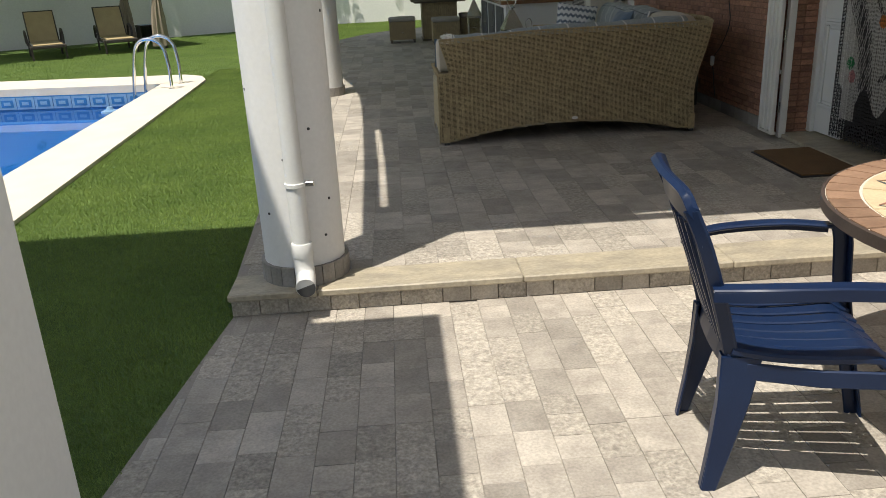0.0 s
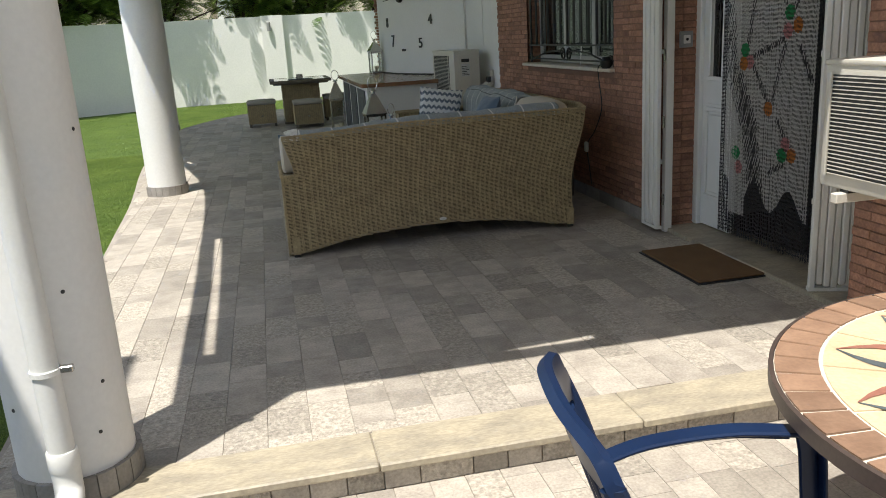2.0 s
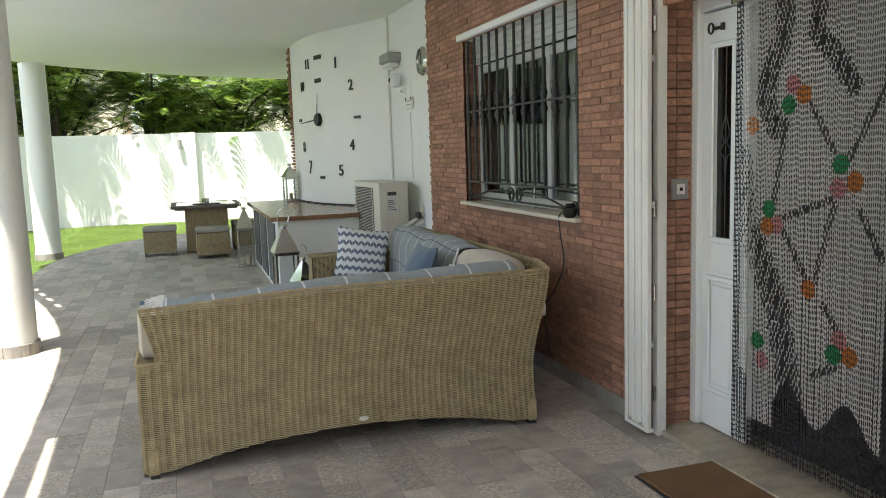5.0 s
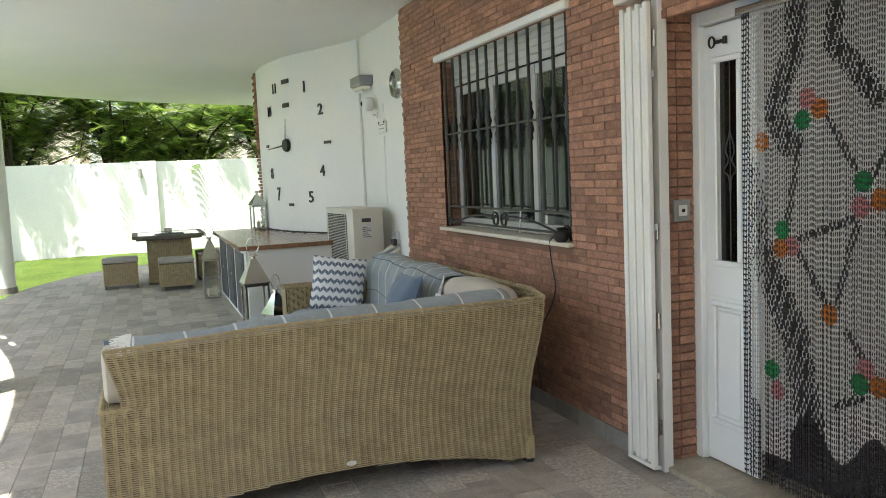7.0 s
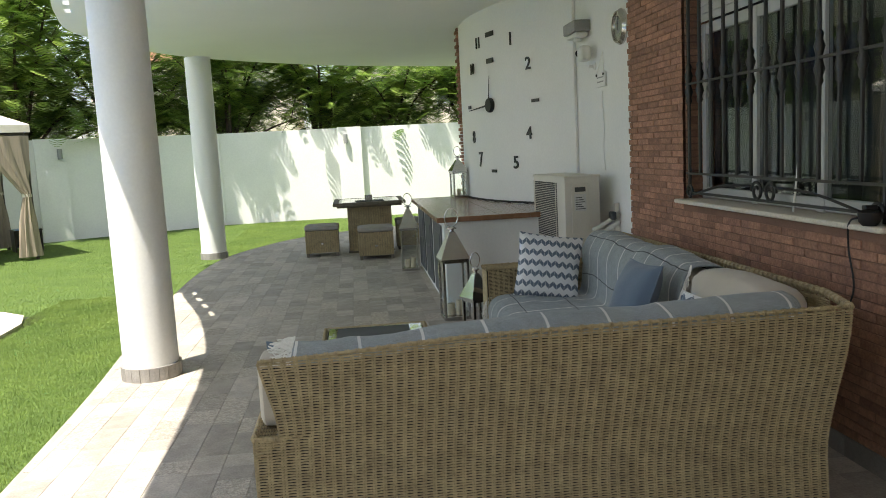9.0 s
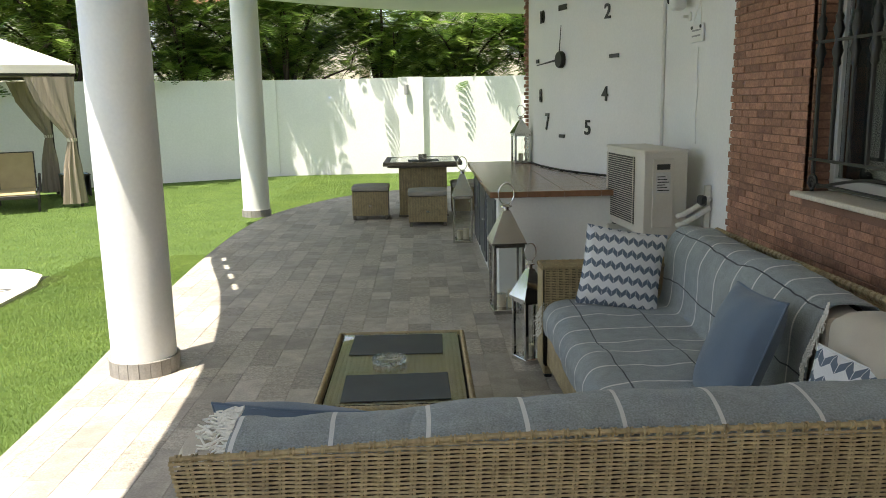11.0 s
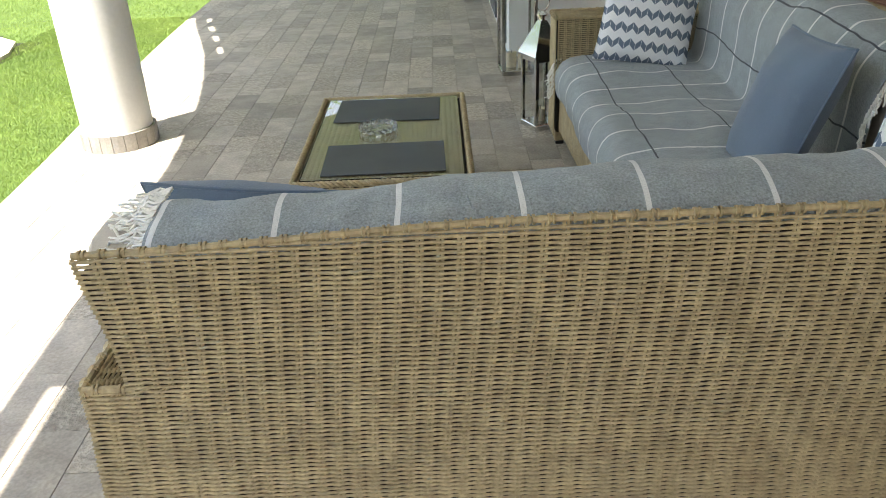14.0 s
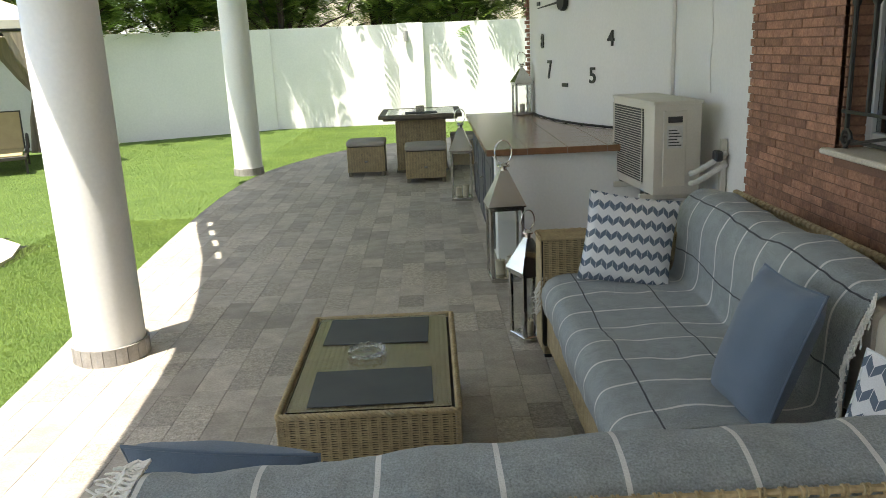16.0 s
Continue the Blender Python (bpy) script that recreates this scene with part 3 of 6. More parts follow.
fringe(seat_throw, [(2.672 + 0.0045 * max(k - 18, 0), 7.772, 0.52 + 0.0112 * k) for k in range(36)], (-0.3, -0.4, -0.8), 5)


def chevron():
    """White cloth with rows of blue-grey zigzag arrows, printed."""
    m = material("chevron_cloth", (0.74, 0.75, 0.75), (0.68, 0.69, 0.70), 0.95, 8, 260, 0.5, 0.002, fleck=0.07)
    nodes, link = m.node_tree.nodes, m.node_tree.links.new
    where = nodes.new("ShaderNodeTexCoord")
    split = nodes.new("ShaderNodeSeparateXYZ")
    link(where.outputs["Object"], split.inputs[0])

    def op(kind, a, b=0.0):
        n = nodes.new("ShaderNodeMath")
        n.operation = kind
        for i, v in enumerate((a, b)):
            if isinstance(v, (int, float)):
                n.inputs[i].default_value = v
            else:
                link(v, n.inputs[i])
        return n.outputs[0]

    x, z = op("ADD", split.outputs[0], 10.0), op("ADD", split.outputs[2], 10.0)
    zig = op("PINGPONG", x, 0.026)
    row = op("MODULO", op("ADD", z, op("MULTIPLY", zig, 0.95)), 0.072)
    band = op("LESS_THAN", row, 0.030)
    gap = op("GREATER_THAN", op("MODULO", x, 0.026), 0.0018)
    both = op("MULTIPLY", band, gap)
    bsdf = nodes["Principled BSDF"]
    old = bsdf.inputs["Base Color"].links[0].from_socket
    mix = nodes.new("ShaderNodeMix")
    mix.data_type = "RGBA"
    link(both, mix.inputs[0])
    link(old, mix.inputs[6])
    mix.inputs[7].default_value = (0.13, 0.165, 0.215, 1)
    link(mix.outputs[2], bsdf.inputs["Base Color"])
    return m


def pillow(label, mat, w, h, thick, m, seed=0, pipe=None):
    """A square scatter cushion with pinched corners, standing in its own x-z plane."""
    root = thing("scatter_cushion", label, "cushion", m, "scatter cushions")
    n = 18
    verts, faces = [], []
    for side in (-1, 1):
        for i in range(n + 1):
            for j in range(n + 1):
                a, b = 2 * i / n - 1, 2 * j / n - 1
                fat = max(0.0, (1 - a * a) * (1 - b * b)) ** 0.42
                pinch = 1 - 0.06 * (1 - abs(a) ** 2) * abs(b) ** 3
                pinch2 = 1 - 0.06 * (1 - abs(b) ** 2) * abs(a) ** 3
                p = Vector((a * w / 2 * pinch2, side * thick / 2 * fat, b * h / 2 * pinch))
                p += noise.noise_vector(p * 9 + Vector((seed, 0, 0))) * 0.012 * fat
                verts.append(p)
    k = (n + 1) ** 2
    for s in (0, k):
        for i in range(n):
            for j in range(n):
                a = s + i * (n + 1) + j
                q = (a, a + 1, a + n + 2, a + n + 1)
                faces.append(q if s else q[::-1])
    raw("cover", verts, faces, mat, root, "", True)
    rim = [verts[i * (n + 1)] for i in range(n + 1)] + [verts[n * (n + 1) + j] for j in range(1, n + 1)] + [verts[i * (n + 1) + n] for i in range(n - 1, -1, -1)] + [verts[j] for j in range(n - 1, 0, -1)]
    part("piping", rod(rim, 0.0045, 6, True), pipe or mat, root)
    return root


CHEVRON = chevron()


def leaning(centre, across, up):
    """A pose with local x along `across` and local z as near to `up` as it can be."""
    x = Vector(across).normalized()
    y = Vector(up).cross(x).normalized()
    z = x.cross(y)
    m = Matrix((x, y, z)).transposed().to_4x4()
    m.translation = centre
    return m


pillow("white scatter cushion with blue-grey chevron rows", CHEVRON, 0.44, 0.44, 0.13, pose(2.40, 9.33, 0.71, -14, 9, -8), 1)
pillow("plain dusty-blue scatter cushion on the grey throw", NAVY, 0.40, 0.47, 0.17, leaning((2.487, 7.918, 0.70), (0.04, -0.97, 0.03), (0.165, 0.12, 0.42)), 2)
pillow("white scatter cushion with blue-grey chevron rows", CHEVRON, 0.38, 0.38, 0.12, pose(2.65, 7.38, 0.625, -12, 8, -60), 3)
pillow("plain dusty-blue scatter cushion behind the sofa back", NAVY, 0.46, 0.34, 0.17, pose(0.93, 7.28, 0.64, 22, 4, -3), 4)

# ---- coffee table ----
table = thing("coffee_table", "low wicker coffee table with a clear glass top", "coffee table")
TX0, TX1, TY0, TY1, TZ = 0.845, 1.515, 8.19, 9.27, 0.395
# dark body gives the table's weave its shaded gaps
part("core", cube(TX0 + 0.02, TX1 - 0.02, TY0 + 0.02, TY1 - 0.02, 0.06, TZ - 0.012), WICKER_GAP_SHADE, table)
tw, td = TX1 - TX0, TY1 - TY0
panel("side_panel", table, lambda u, v, d: (TX0 + u, TY0 - d, v + 0.05), tw, 0.345)
panel("side_panel", table, lambda u, v, d: (TX1 - u, TY1 + d, v + 0.05), tw, 0.345)
panel("side_panel", table, lambda u, v, d: (TX0 - d, TY1 - u, v + 0.05), td, 0.345)
panel("side_panel", table, lambda u, v, d: (TX1 + d, TY0 + u, v + 0.05), td, 0.345)
panel("top_panel", table, lambda u, v, d: (TX0 + 0.03 + u, TY0 + 0.03 + v, TZ - 0.008 + d), tw - 0.06, td - 0.06, pitch=0.022, course=0.02, amp=0.003)
part("rim", plait([(TX0 + 0.005, TY0 + 0.005, TZ), (TX1 - 0.005, TY0 + 0.005, TZ), (TX1 - 0.005, TY1 - 0.005, TZ), (TX0 + 0.005, TY1 - 0.005, TZ), (TX0 + 0.005, TY0 + 0.005, TZ)], 0.0125), WICKER, table)
part("glass_top", cube(TX0 + 0.03, TX1 - 0.03, TY0 + 0.03, TY1 - 0.03, TZ + 0.0, TZ + 0.006, 0.0015), CLEAR, table, "clear glass top")
for x in (TX0 + 0.03, TX1 - 0.03):
    for y in (TY0 + 0.03, TY1 - 0.03):
        part("leg", cube(x - 0.02, x + 0.02, y - 0.02, y + 0.02, 0, 0.08, 0.004), WICKER, table)
SLATE = material("slate_grey_mat", (0.075, 0.085, 0.085), (0.062, 0.07, 0.072), 0.75, 6, 200, 0.3, 0.001, fleck=0.08)
for k, (x, y, r) in enumerate(((1.165, 9.045, -1.0), (1.18, 8.42, 1.0))):
    tagged(part("placemat", cube(-0.235, 0.235, -0.165, 0.165, 0, 0.004, 0.0015), SLATE, m=pose(x, y, TZ + 0.0065, 0, 0, r)), "slate-grey rectangular placemat on the glass table top", "placemat", "placemats")
ash = thing("ashtray", "round cut-glass ashtray between the placemats", "ashtray", pose(1.135, 8.76, TZ + 0.0065) @ Matrix.Diagonal((1.04, 1.04, 0.72, 1)))
bm = lathe(bmesh.new(), [(0.055, 0), (0.072, 0.012), (0.078, 0.034), (0.07, 0.036), (0.06, 0.014), (0.02, 0.009)], 32)
for v in bm.verts:
    if v.co.z > 0.03:
        v.co.z += 0.006 * math.cos(16 * math.atan2(v.co.y, v.co.x))
part("bowl", bm, CLEAR, ash)
for k in range(16):
    a = 2 * math.pi * k / 16
    part("facet", lathe(bmesh.new(), [(0.001, 0.004), (0.0075, 0.012), (0.0075, 0.028), (0.001, 0.036)], 6, pose(0.073 * math.cos(a), 0.073 * math.sin(a), 0), False), CLEAR, ash)
tagged(part("pine_cone", lathe(bmesh.new(), [(0.004, 0)] + [(0.03 - 0.0035 * abs(k - 3) + (0.006 if k % 2 else 0), 0.008 * k) for k in range(1, 8)] + [(0.004, 0.07)], 12), material("brown_cone", (0.12, 0.08, 0.05), (0.07, 0.05, 0.03), 0.8, 40, 120, 0.5), m=pose(1.02, 7.6, 0.5)), "small ribbed dark-brown ornament on the sofa front edge", "ornament")


# ---- lanterns ----
def lantern(label, x, y, z, w, h, turn=0, candles=2, metal=METAL):
    """w: width of the glass box, h: height to the top of the roof; a ring handle above."""
    root = thing("lantern", label, "lantern", pose(x, y, z, 0, 0, turn), "steel candle lanterns")
    box_h, s = h * 0.68, w / 2
    part("base", cube(-s, s, -s, s, 0, 0.035, 0.004), metal, root)
    for a in (-1, 1):
        for b in (-1, 1):
            part("post", cube(a * s - a * 0.022, a * s, b * s - b * 0.022, b * s, 0.035, box_h, 0.002), metal, root)
    bm = bmesh.new()
    for a in (-1, 1):
        box(bm, -s, s, a * s - a * 0.022, a * s, box_h - 0.02, box_h + 0.004, 0.002)
        box(bm, a * s - a * 0.022, a * s, -s + 0.0225, s - 0.0225, box_h - 0.02, box_h + 0.004, 0.002)
    part("top_frame", bm, metal, root)
    for k in range(4):
        g = part("pane", cube(-s + 0.024, s - 0.024, s - 0.014, s - 0.011, 0.036, box_h - 0.021), CLEAR, root, m=pose(0, 0, 0, 0, 0, 90 * k))
        g.visible_shadow = False
    bm = bmesh.new()
    e = s + 0.012
    low = [bm.verts.new((i * e, j * e, box_h + 0.005)) for i, j in ((-1, -1), (1, -1), (1, 1), (-1, 1))]
    lip = [bm.verts.new((i * e, j * e, box_h + 0.016)) for i, j in ((-1, -1), (1, -1), (1, 1), (-1, 1))]
    t = w * 0.11
    top = [bm.verts.new((i * t, j * t, h)) for i, j in ((-1, -1), (1, -1), (1, 1), (-1, 1))]
    for a, b in ((low, lip), (lip, top)):
        for k in range(4):
            bm.faces.new((a[k], a[(k + 1) % 4], b[(k + 1) % 4], b[k]))
    bm.faces.new(low[::-1])
    bm.faces.new(top)
    part("roof", bm, metal, root)
    part("chimney", lathe(bmesh.new(), [(t * 0.9, h), (t * 0.9, h + 0.02), (t * 1.7, h + 0.026), (t * 1.7, h + 0.034), (t * 0.5, h + 0.05)], 16), metal, root, smooth=True)
    rr = w * 0.27
    part("ring_handle", rod([(rr * 0.92 * math.sin(a), 0, h + 0.045 + rr * 1.25 - rr * 1.25 * math.cos(a)) for a in (2 * math.pi * k / 28 for k in range(28))], w * 0.022, 8, True), CHROME, root, smooth=True)
    rng = random.Random(int(x * 100))
    for k in range(candles):
        r = w * 0.15
        cx, cy = (w * 0.16 * (k * 2 - 1) if candles > 1 else 0), rng.uniform(-0.03, 0.03)
        c = part("candle", lathe(bmesh.new(), [(r, 0.035), (r, 0.035 + w * (0.42 + 0.12 * k)), (r * 0.7, 0.03 + w * (0.42 + 0.12 * k)), (r * 0.1, 0.028 + w * (0.42 + 0.12 * k))], 20, pose(cx, cy, 0)), WAX, root, "cream pillar candle", True)
        part("wick", rod([(cx, cy, 0.03 + w * 0.4), (cx + 0.002, cy, 0.05 + w * (0.42 + 0.12 * k))], 0.0015, 5), RUBBER, c)
    return root


lantern("tall brushed-steel lantern with two candles beside the bar", 1.955, 11.15, 0, 0.245, 0.80, 4)
lantern("polished steel lantern with a ring handle beside the sofa arm", 1.975, 9.92, 0, 0.17, 0.60, 24, 1, CHROME)
lantern("tall steel lantern with two candles beside the bar doors", 1.77, 14.3, 0, 0.23, 0.80, -3)
lantern("steel candle lantern standing on the bar top", 2.47, 14.42, 0.9, 0.19, 0.50, 8, 1)

# ---- bar ----
GREY_DOOR = material("dark_grey_paint", (0.085, 0.09, 0.098), (0.07, 0.075, 0.082), 0.5, 4, 80, 0.1)
BAR_TOP = material("brown_bar_top", (0.27, 0.145, 0.085), (0.21, 0.11, 0.065), 0.2, 3, 50, 0.08, 0.001, fleck=0.1, stretch=(6, 1, 1))
bar = thing("bar_counter", "white built-in bar with a glossy brown top and grey doors", "bar counter")
part("body", cube(1.935, 3.05, 11.58, 14.72, 0, 0.855, 0.004), WHITE, bar)
top = part("worktop", prism(bmesh.new(), [(1.87, 11.51), (3.40, 11.51), (3.36, 11.93), (3.07, 12.58), (2.85, 13.03), (2.71, 13.48), (2.61, 14.08), (2.595, 14.78), (1.87, 14.78)], 0.856, 0.893), GROUT, bar, "glossy brown tiled top")
k = 0
for i in range(5):
    for j in range(11):
        x0, y0 = 1.868 + 0.303 * i, 11.508 + 0.2985 * j
        cx = x0 + 0.15
        wall_at = np.interp(y0 + 0.3, [11.9, 12.58, 13.03, 13.48, 14.08, 14.8], [3.38, 3.07, 2.85, 2.71, 2.61, 2.6])
        x1 = min(x0 + 0.30, wall_at)
        if x1 - x0 > 0.06 and y0 < 14.6:
            part("tile", cube(x0, x1, y0, y0 + 0.2955, 0.893, 0.900, 0.0015), BAR_TOP, top)
for j in range(11):
    part("edge_tile", cube(1.862, 1.869, 11.508 + 0.2985 * j, 11.8035 + 0.2985 * j, 0.852, 0.9, 0.0015), BAR_TOP, top)
for i in range(5):
    part("edge_tile", cube(1.868 + 0.303 * i, 2.168 + 0.303 * i, 11.501, 11.508, 0.852, 0.9, 0.0015), BAR_TOP, top)
for y0, y1 in ((11.78, 12.55), (12.78, 13.5), (13.72, 14.45)):
    door = part("door", cube(1.918, 1.934, y0, y1, 0.06, 0.8, 0.003), GREY_DOOR, bar, "dark grey painted cabinet door")
    part("door_panel", cube(1.911, 1.9175, y0 + 0.09, y1 - 0.09, 0.15, 0.71, 0.003), GREY_DOOR, door)
    part("handle", lathe(bmesh.new(), [(0.006, 0), (0.006, 0.018), (0.014, 0.022), (0.012, 0.03)], 14, pose(1.917, y0 + 0.05, 0.48, 0, -90)), METAL, door, smooth=True)
structure("trim", rod([(x - 0.006, y, 0.908) for x, y in white_line[12:]], 0.012, 6), material("black_sealant", (0.03, 0.03, 0.03), (0.02, 0.02, 0.02), 0.6, 8, 90, 0.1), "black joint strip where wall meets bar", "trim")

# ---- high table with stools ----
WICKER_GREY = material("grey_brown_wicker", (0.15, 0.125, 0.095), (0.11, 0.09, 0.07), 0.6, 14, 90, 0.3, fleck=0.2)
STONE_SEAT = material("taupe_seat_cloth", (0.33, 0.31, 0.28), (0.29, 0.27, 0.245), 0.95, 6, 200, 0.3)
high = thing("dining_table", "tall grey-brown wicker dining table with a glass top", "table", pose(1.31, 16.85, 0))
part("base", cube(-0.34, 0.34, -0.40, 0.40, 0.03, 0.72, 0.01), WICKER_GREY, high)
panel("base_side", high, lambda u, v, d: (-0.342 + u, -0.404 - d, v + 0.03), 0.684, 0.69)
panel("base_side", high, lambda u, v, d: (-0.344 - d, 0.40 - u, v + 0.03), 0.80, 0.69)
part("foot", cube(-0.36, 0.36, -0.42, 0.42, 0, 0.03, 0.004), WICKER_GREY, high)
bm = bmesh.new()
for a in (-1, 1):
    box(bm, -0.56, 0.56, a * 0.62 - a * 0.09, a * 0.62, 0.75, 0.80, 0.006)
    box(bm, a * 0.56 - a * 0.09, a * 0.56, -0.529, 0.529, 0.75, 0.80, 0.006)
part("top_frame", bm, WICKER_GREY, high)
part("under_top", cube(-0.5, 0.5, -0.55, 0.55, 0.72, 0.76), WICKER_GREY, high)
part("glass_top", cube(-0.47, 0.47, -0.53, 0.53, 0.79, 0.798, 0.001), glass("grey_glass", (0.75, 0.8, 0.8)), high, "clear glass top")
tagged(part("placemat", cube(-0.22, 0.22, -0.16, 0.16, 0, 0.004, 0.001), SLATE, m=pose(1.32, 16.6, 0.80, 0, 0, 3)), "dark placemat on the tall table", "placemat", "placemats")
hold = thing("napkin_holder", "small steel napkin holder on the tall table", "napkin holder", pose(1.31, 16.62, 0.8045))
part("plate", cube(-0.07, 0.07, -0.05, 0.05, 0, 0.006, 0.002), METAL, hold)
for y in (-0.03, 0.03):
    part("side", cube(-0.06, 0.06, y - 0.003, y + 0.003, 0.006, 0.085, 0.002), METAL, hold)


def stool(x, y, label):
    root = thing("stool", label, "stool", pose(x, y, 0), "wicker stools")
    part("body", cube(-0.25, 0.25, -0.24, 0.24, 0.06, 0.40, 0.01), WICKER_GREY, root)
    panel("side", root, lambda u, v, d: (-0.25 + u, -0.244 - d, v + 0.06), 0.5, 0.34)
    panel("side", root, lambda u, v, d: (-0.254 - d, 0.24 - u, v + 0.06), 0.48, 0.34)
    for a in (-1, 1):
        for b in (-1, 1):
            part("leg", cube(a * 0.225 - 0.022, a * 0.225 + 0.022, b * 0.215 - 0.022, b * 0.215 + 0.022, 0, 0.06, 0.004), WICKER_GREY, root)
    part("seat_pad", soft_box(-0.26, 0.26, -0.25, 0.25, 0.405, 0.475, 0.012, 8, 0.003, x), STONE_SEAT, root, "taupe padded seat", True)
    part("badge", lathe(bmesh.new(), [(0.016, 0), (0.018, 0.002), (0.014, 0.004)], 14, pose(0, -0.25, 0.2, 90) @ Matrix.Diagonal((1.3, 0.7, 1, 1))), METAL, root)
    return root


stool(0.555, 16.47, "square grey-brown wicker stool with a taupe pad")
stool(1.365, 15.75, "square grey-brown wicker stool with a taupe pad")
stool(1.98, 16.75, "square grey-brown wicker stool with a taupe pad")

# ---- air conditioners ----
AC_WHITE = material("aged_ivory_plastic", (0.62, 0.59, 0.52), (0.56, 0.53, 0.46), 0.45, 3, 90, 0.06, fleck=0.04)
# near-black for shade behind grilles and in hollows; also print, plugs, panes
AC_DARK = material("shade_and_marks_black", (0.05, 0.05, 0.05), (0.035, 0.035, 0.035), 0.6, 8, 90, 0.1)
GREY_PLASTIC = material("grey_plastic", (0.30, 0.30, 0.295), (0.26, 0.26, 0.255), 0.45, 5, 90, 0.03)
LABEL = material("printed_label", (0.6, 0.6, 0.58), (0.5, 0.5, 0.48), 0.5, 30, 120, 0.0)


def air_conditioner(label, m, length, height, depth):
    """Front faces local -y; length along x; stands on two wall brackets."""
    root = thing("air_conditioner", label, "air conditioner", m, "outdoor air conditioner units")
    part("casing", cube(0, length, 0, depth, 0, height, 0.012, None, 2), AC_WHITE, root, smooth=True)
    part("lid", cube(-0.006, length + 0.006, -0.006, depth + 0.006, height - 0.012, height + 0.012, 0.008, None, 2), AC_WHITE, root, smooth=True)
    # dark sheet stands in for the shade behind the bars
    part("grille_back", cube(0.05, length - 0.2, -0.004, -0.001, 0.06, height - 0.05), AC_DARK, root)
    for k in range(int((height - 0.1) / 0.017)):
        z = 0.06 + 0.017 * k
        part("grille_bar", cube(0.045, length - 0.195, -0.011, -0.0045, z, z + 0.0038), AC_WHITE, root)
    for x in (0.05, length - 0.2):
        part("grille_post", cube(x - 0.006, x + 0.006, -0.0165, -0.0135, 0.05, height - 0.04), AC_WHITE, root)
    # service side towards +x
    side = part("service_cover", cube(length + 0.0005, length + 0.012, 0.06, 0.22, 0.06, height - 0.05, 0.004), AC_WHITE, root)
    # flat dark plate in place of a shaded handle recess
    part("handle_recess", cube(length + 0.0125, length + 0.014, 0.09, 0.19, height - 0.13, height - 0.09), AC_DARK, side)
    part("rating_label", cube(length + 0.0125, length + 0.0135, 0.085, 0.195, height - 0.30, height - 0.15), LABEL, side)
    for k in range(6):
        part("print_line", cube(length + 0.0138, length + 0.0142, 0.095, 0.185 - 0.015 * (k % 3), height - 0.285 + 0.02 * k, height - 0.278 + 0.02 * k), AC_DARK, side)
    for x in (length * 0.18, length * 0.82):
        part("bracket", cube(x - 0.02, x + 0.02, -0.04, depth + 0.16, -0.055, -0.012, 0.004), AC_WHITE, root)
        part("rubber_pad", cube(x - 0.025, x + 0.025, 0.01, 0.05, -0.0115, 0.0), RUBBER, root)
    return root


# beside the bar: length along +y reversed, front towards -x
ac = air_conditioner("ivory outdoor air conditioner on wall brackets over the bar", Matrix.Translation((2.86, 11.70, 0.625)) @ pose(0, 0, 0, 0, 0, -85), 0.87, 0.62, 0.33)
bm = bmesh.new()
pipe = thing("ac_pipes", "white insulated pipes from the air conditioner to the wall", "pipes")
for k, dz in enumerate((0.0, -0.07)):
    part("pipe", rod(curve([(3.19, 10.835, 0.77 + dz), (3.22, 10.79, 0.79 + dz), (3.31, 10.76, 0.85 + dz), (3.40, 10.75, 0.91 + dz)], 5), 0.02, 10), material("foam_insulation", (0.66, 0.64, 0.58), (0.55, 0.53, 0.48), 0.9, 20, 80, 0.4) if not k else bpy.data.materials["foam_insulation"], pipe, smooth=True)
part("bracket_rail", cube(3.365, 3.405, 10.76, 10.80, 0.55, 1.0, 0.003), AC_WHITE, pipe)
part("joint", cube(3.31, 3.36, 10.70, 10.78, 0.86, 0.93, 0.01), RUBBER, pipe)

air_conditioner("white outdoor air conditioner bracketed to the brick wall", Matrix.Translation((3.0, 4.215, 0.73)) @ pose(0, 0, 0, 0, 0, -90), 0.82, 0.53, 0.3)

# ---- clock on the curved wall ----
lengths = [0.0]
for a, b in zip(white_line, white_line[1:]):
    lengths.append(lengths[-1] + math.hypot(b[0] - a[0], b[1] - a[1]))


def on_wall(s, z, proud=0.004):
    """A pose on the white wall at run s and height z: x along the wall towards the viewer's right, y up, z out of the wall."""
    i = max(j for j in range(len(lengths) - 1) if lengths[j] <= s)
    a, b = Vector((*white_line[i], 0)), Vector((*white_line[i + 1], 0))
    p = a.lerp(b, (s - lengths[i]) / (lengths[i + 1] - lengths[i]))
    along = (a - b).normalized()
    out = Vector((0, 0, 1)).cross(along) * -1
    if out.x > 0:
        out = -out
    up = Vector((0, 0, 1))
    right = up.cross(out)
    m = Matrix((right, up, out)).transposed().to_4x4()
    m.translation = p + Vector((0, 0, z)) + out * proud
    return m


BLACK = material("black_acrylic", (0.018, 0.018, 0.02), (0.014, 0.014, 0.015), 0.35, 5, 60, 0.0)


def letters(text, size, depth, mat, parent, m, name="numeral"):
    c = bpy.data.curves.new(name, "FONT")
    c.body, c.size, c.extrude, c.align_x, c.align_y = text, size, depth, "CENTER", "CENTER"
    c.offset = size * 0.012
    tmp = bpy.data.objects.new(name, c)
    mesh = bpy.data.meshes.new_from_object(tmp)
    bpy.data.objects.remove(tmp)
    mesh.materials.clear()
    mesh.materials.append(mat)
    ob = new(name, mesh)
    ob.parent = parent
    ob.matrix_basis = m
    return ob


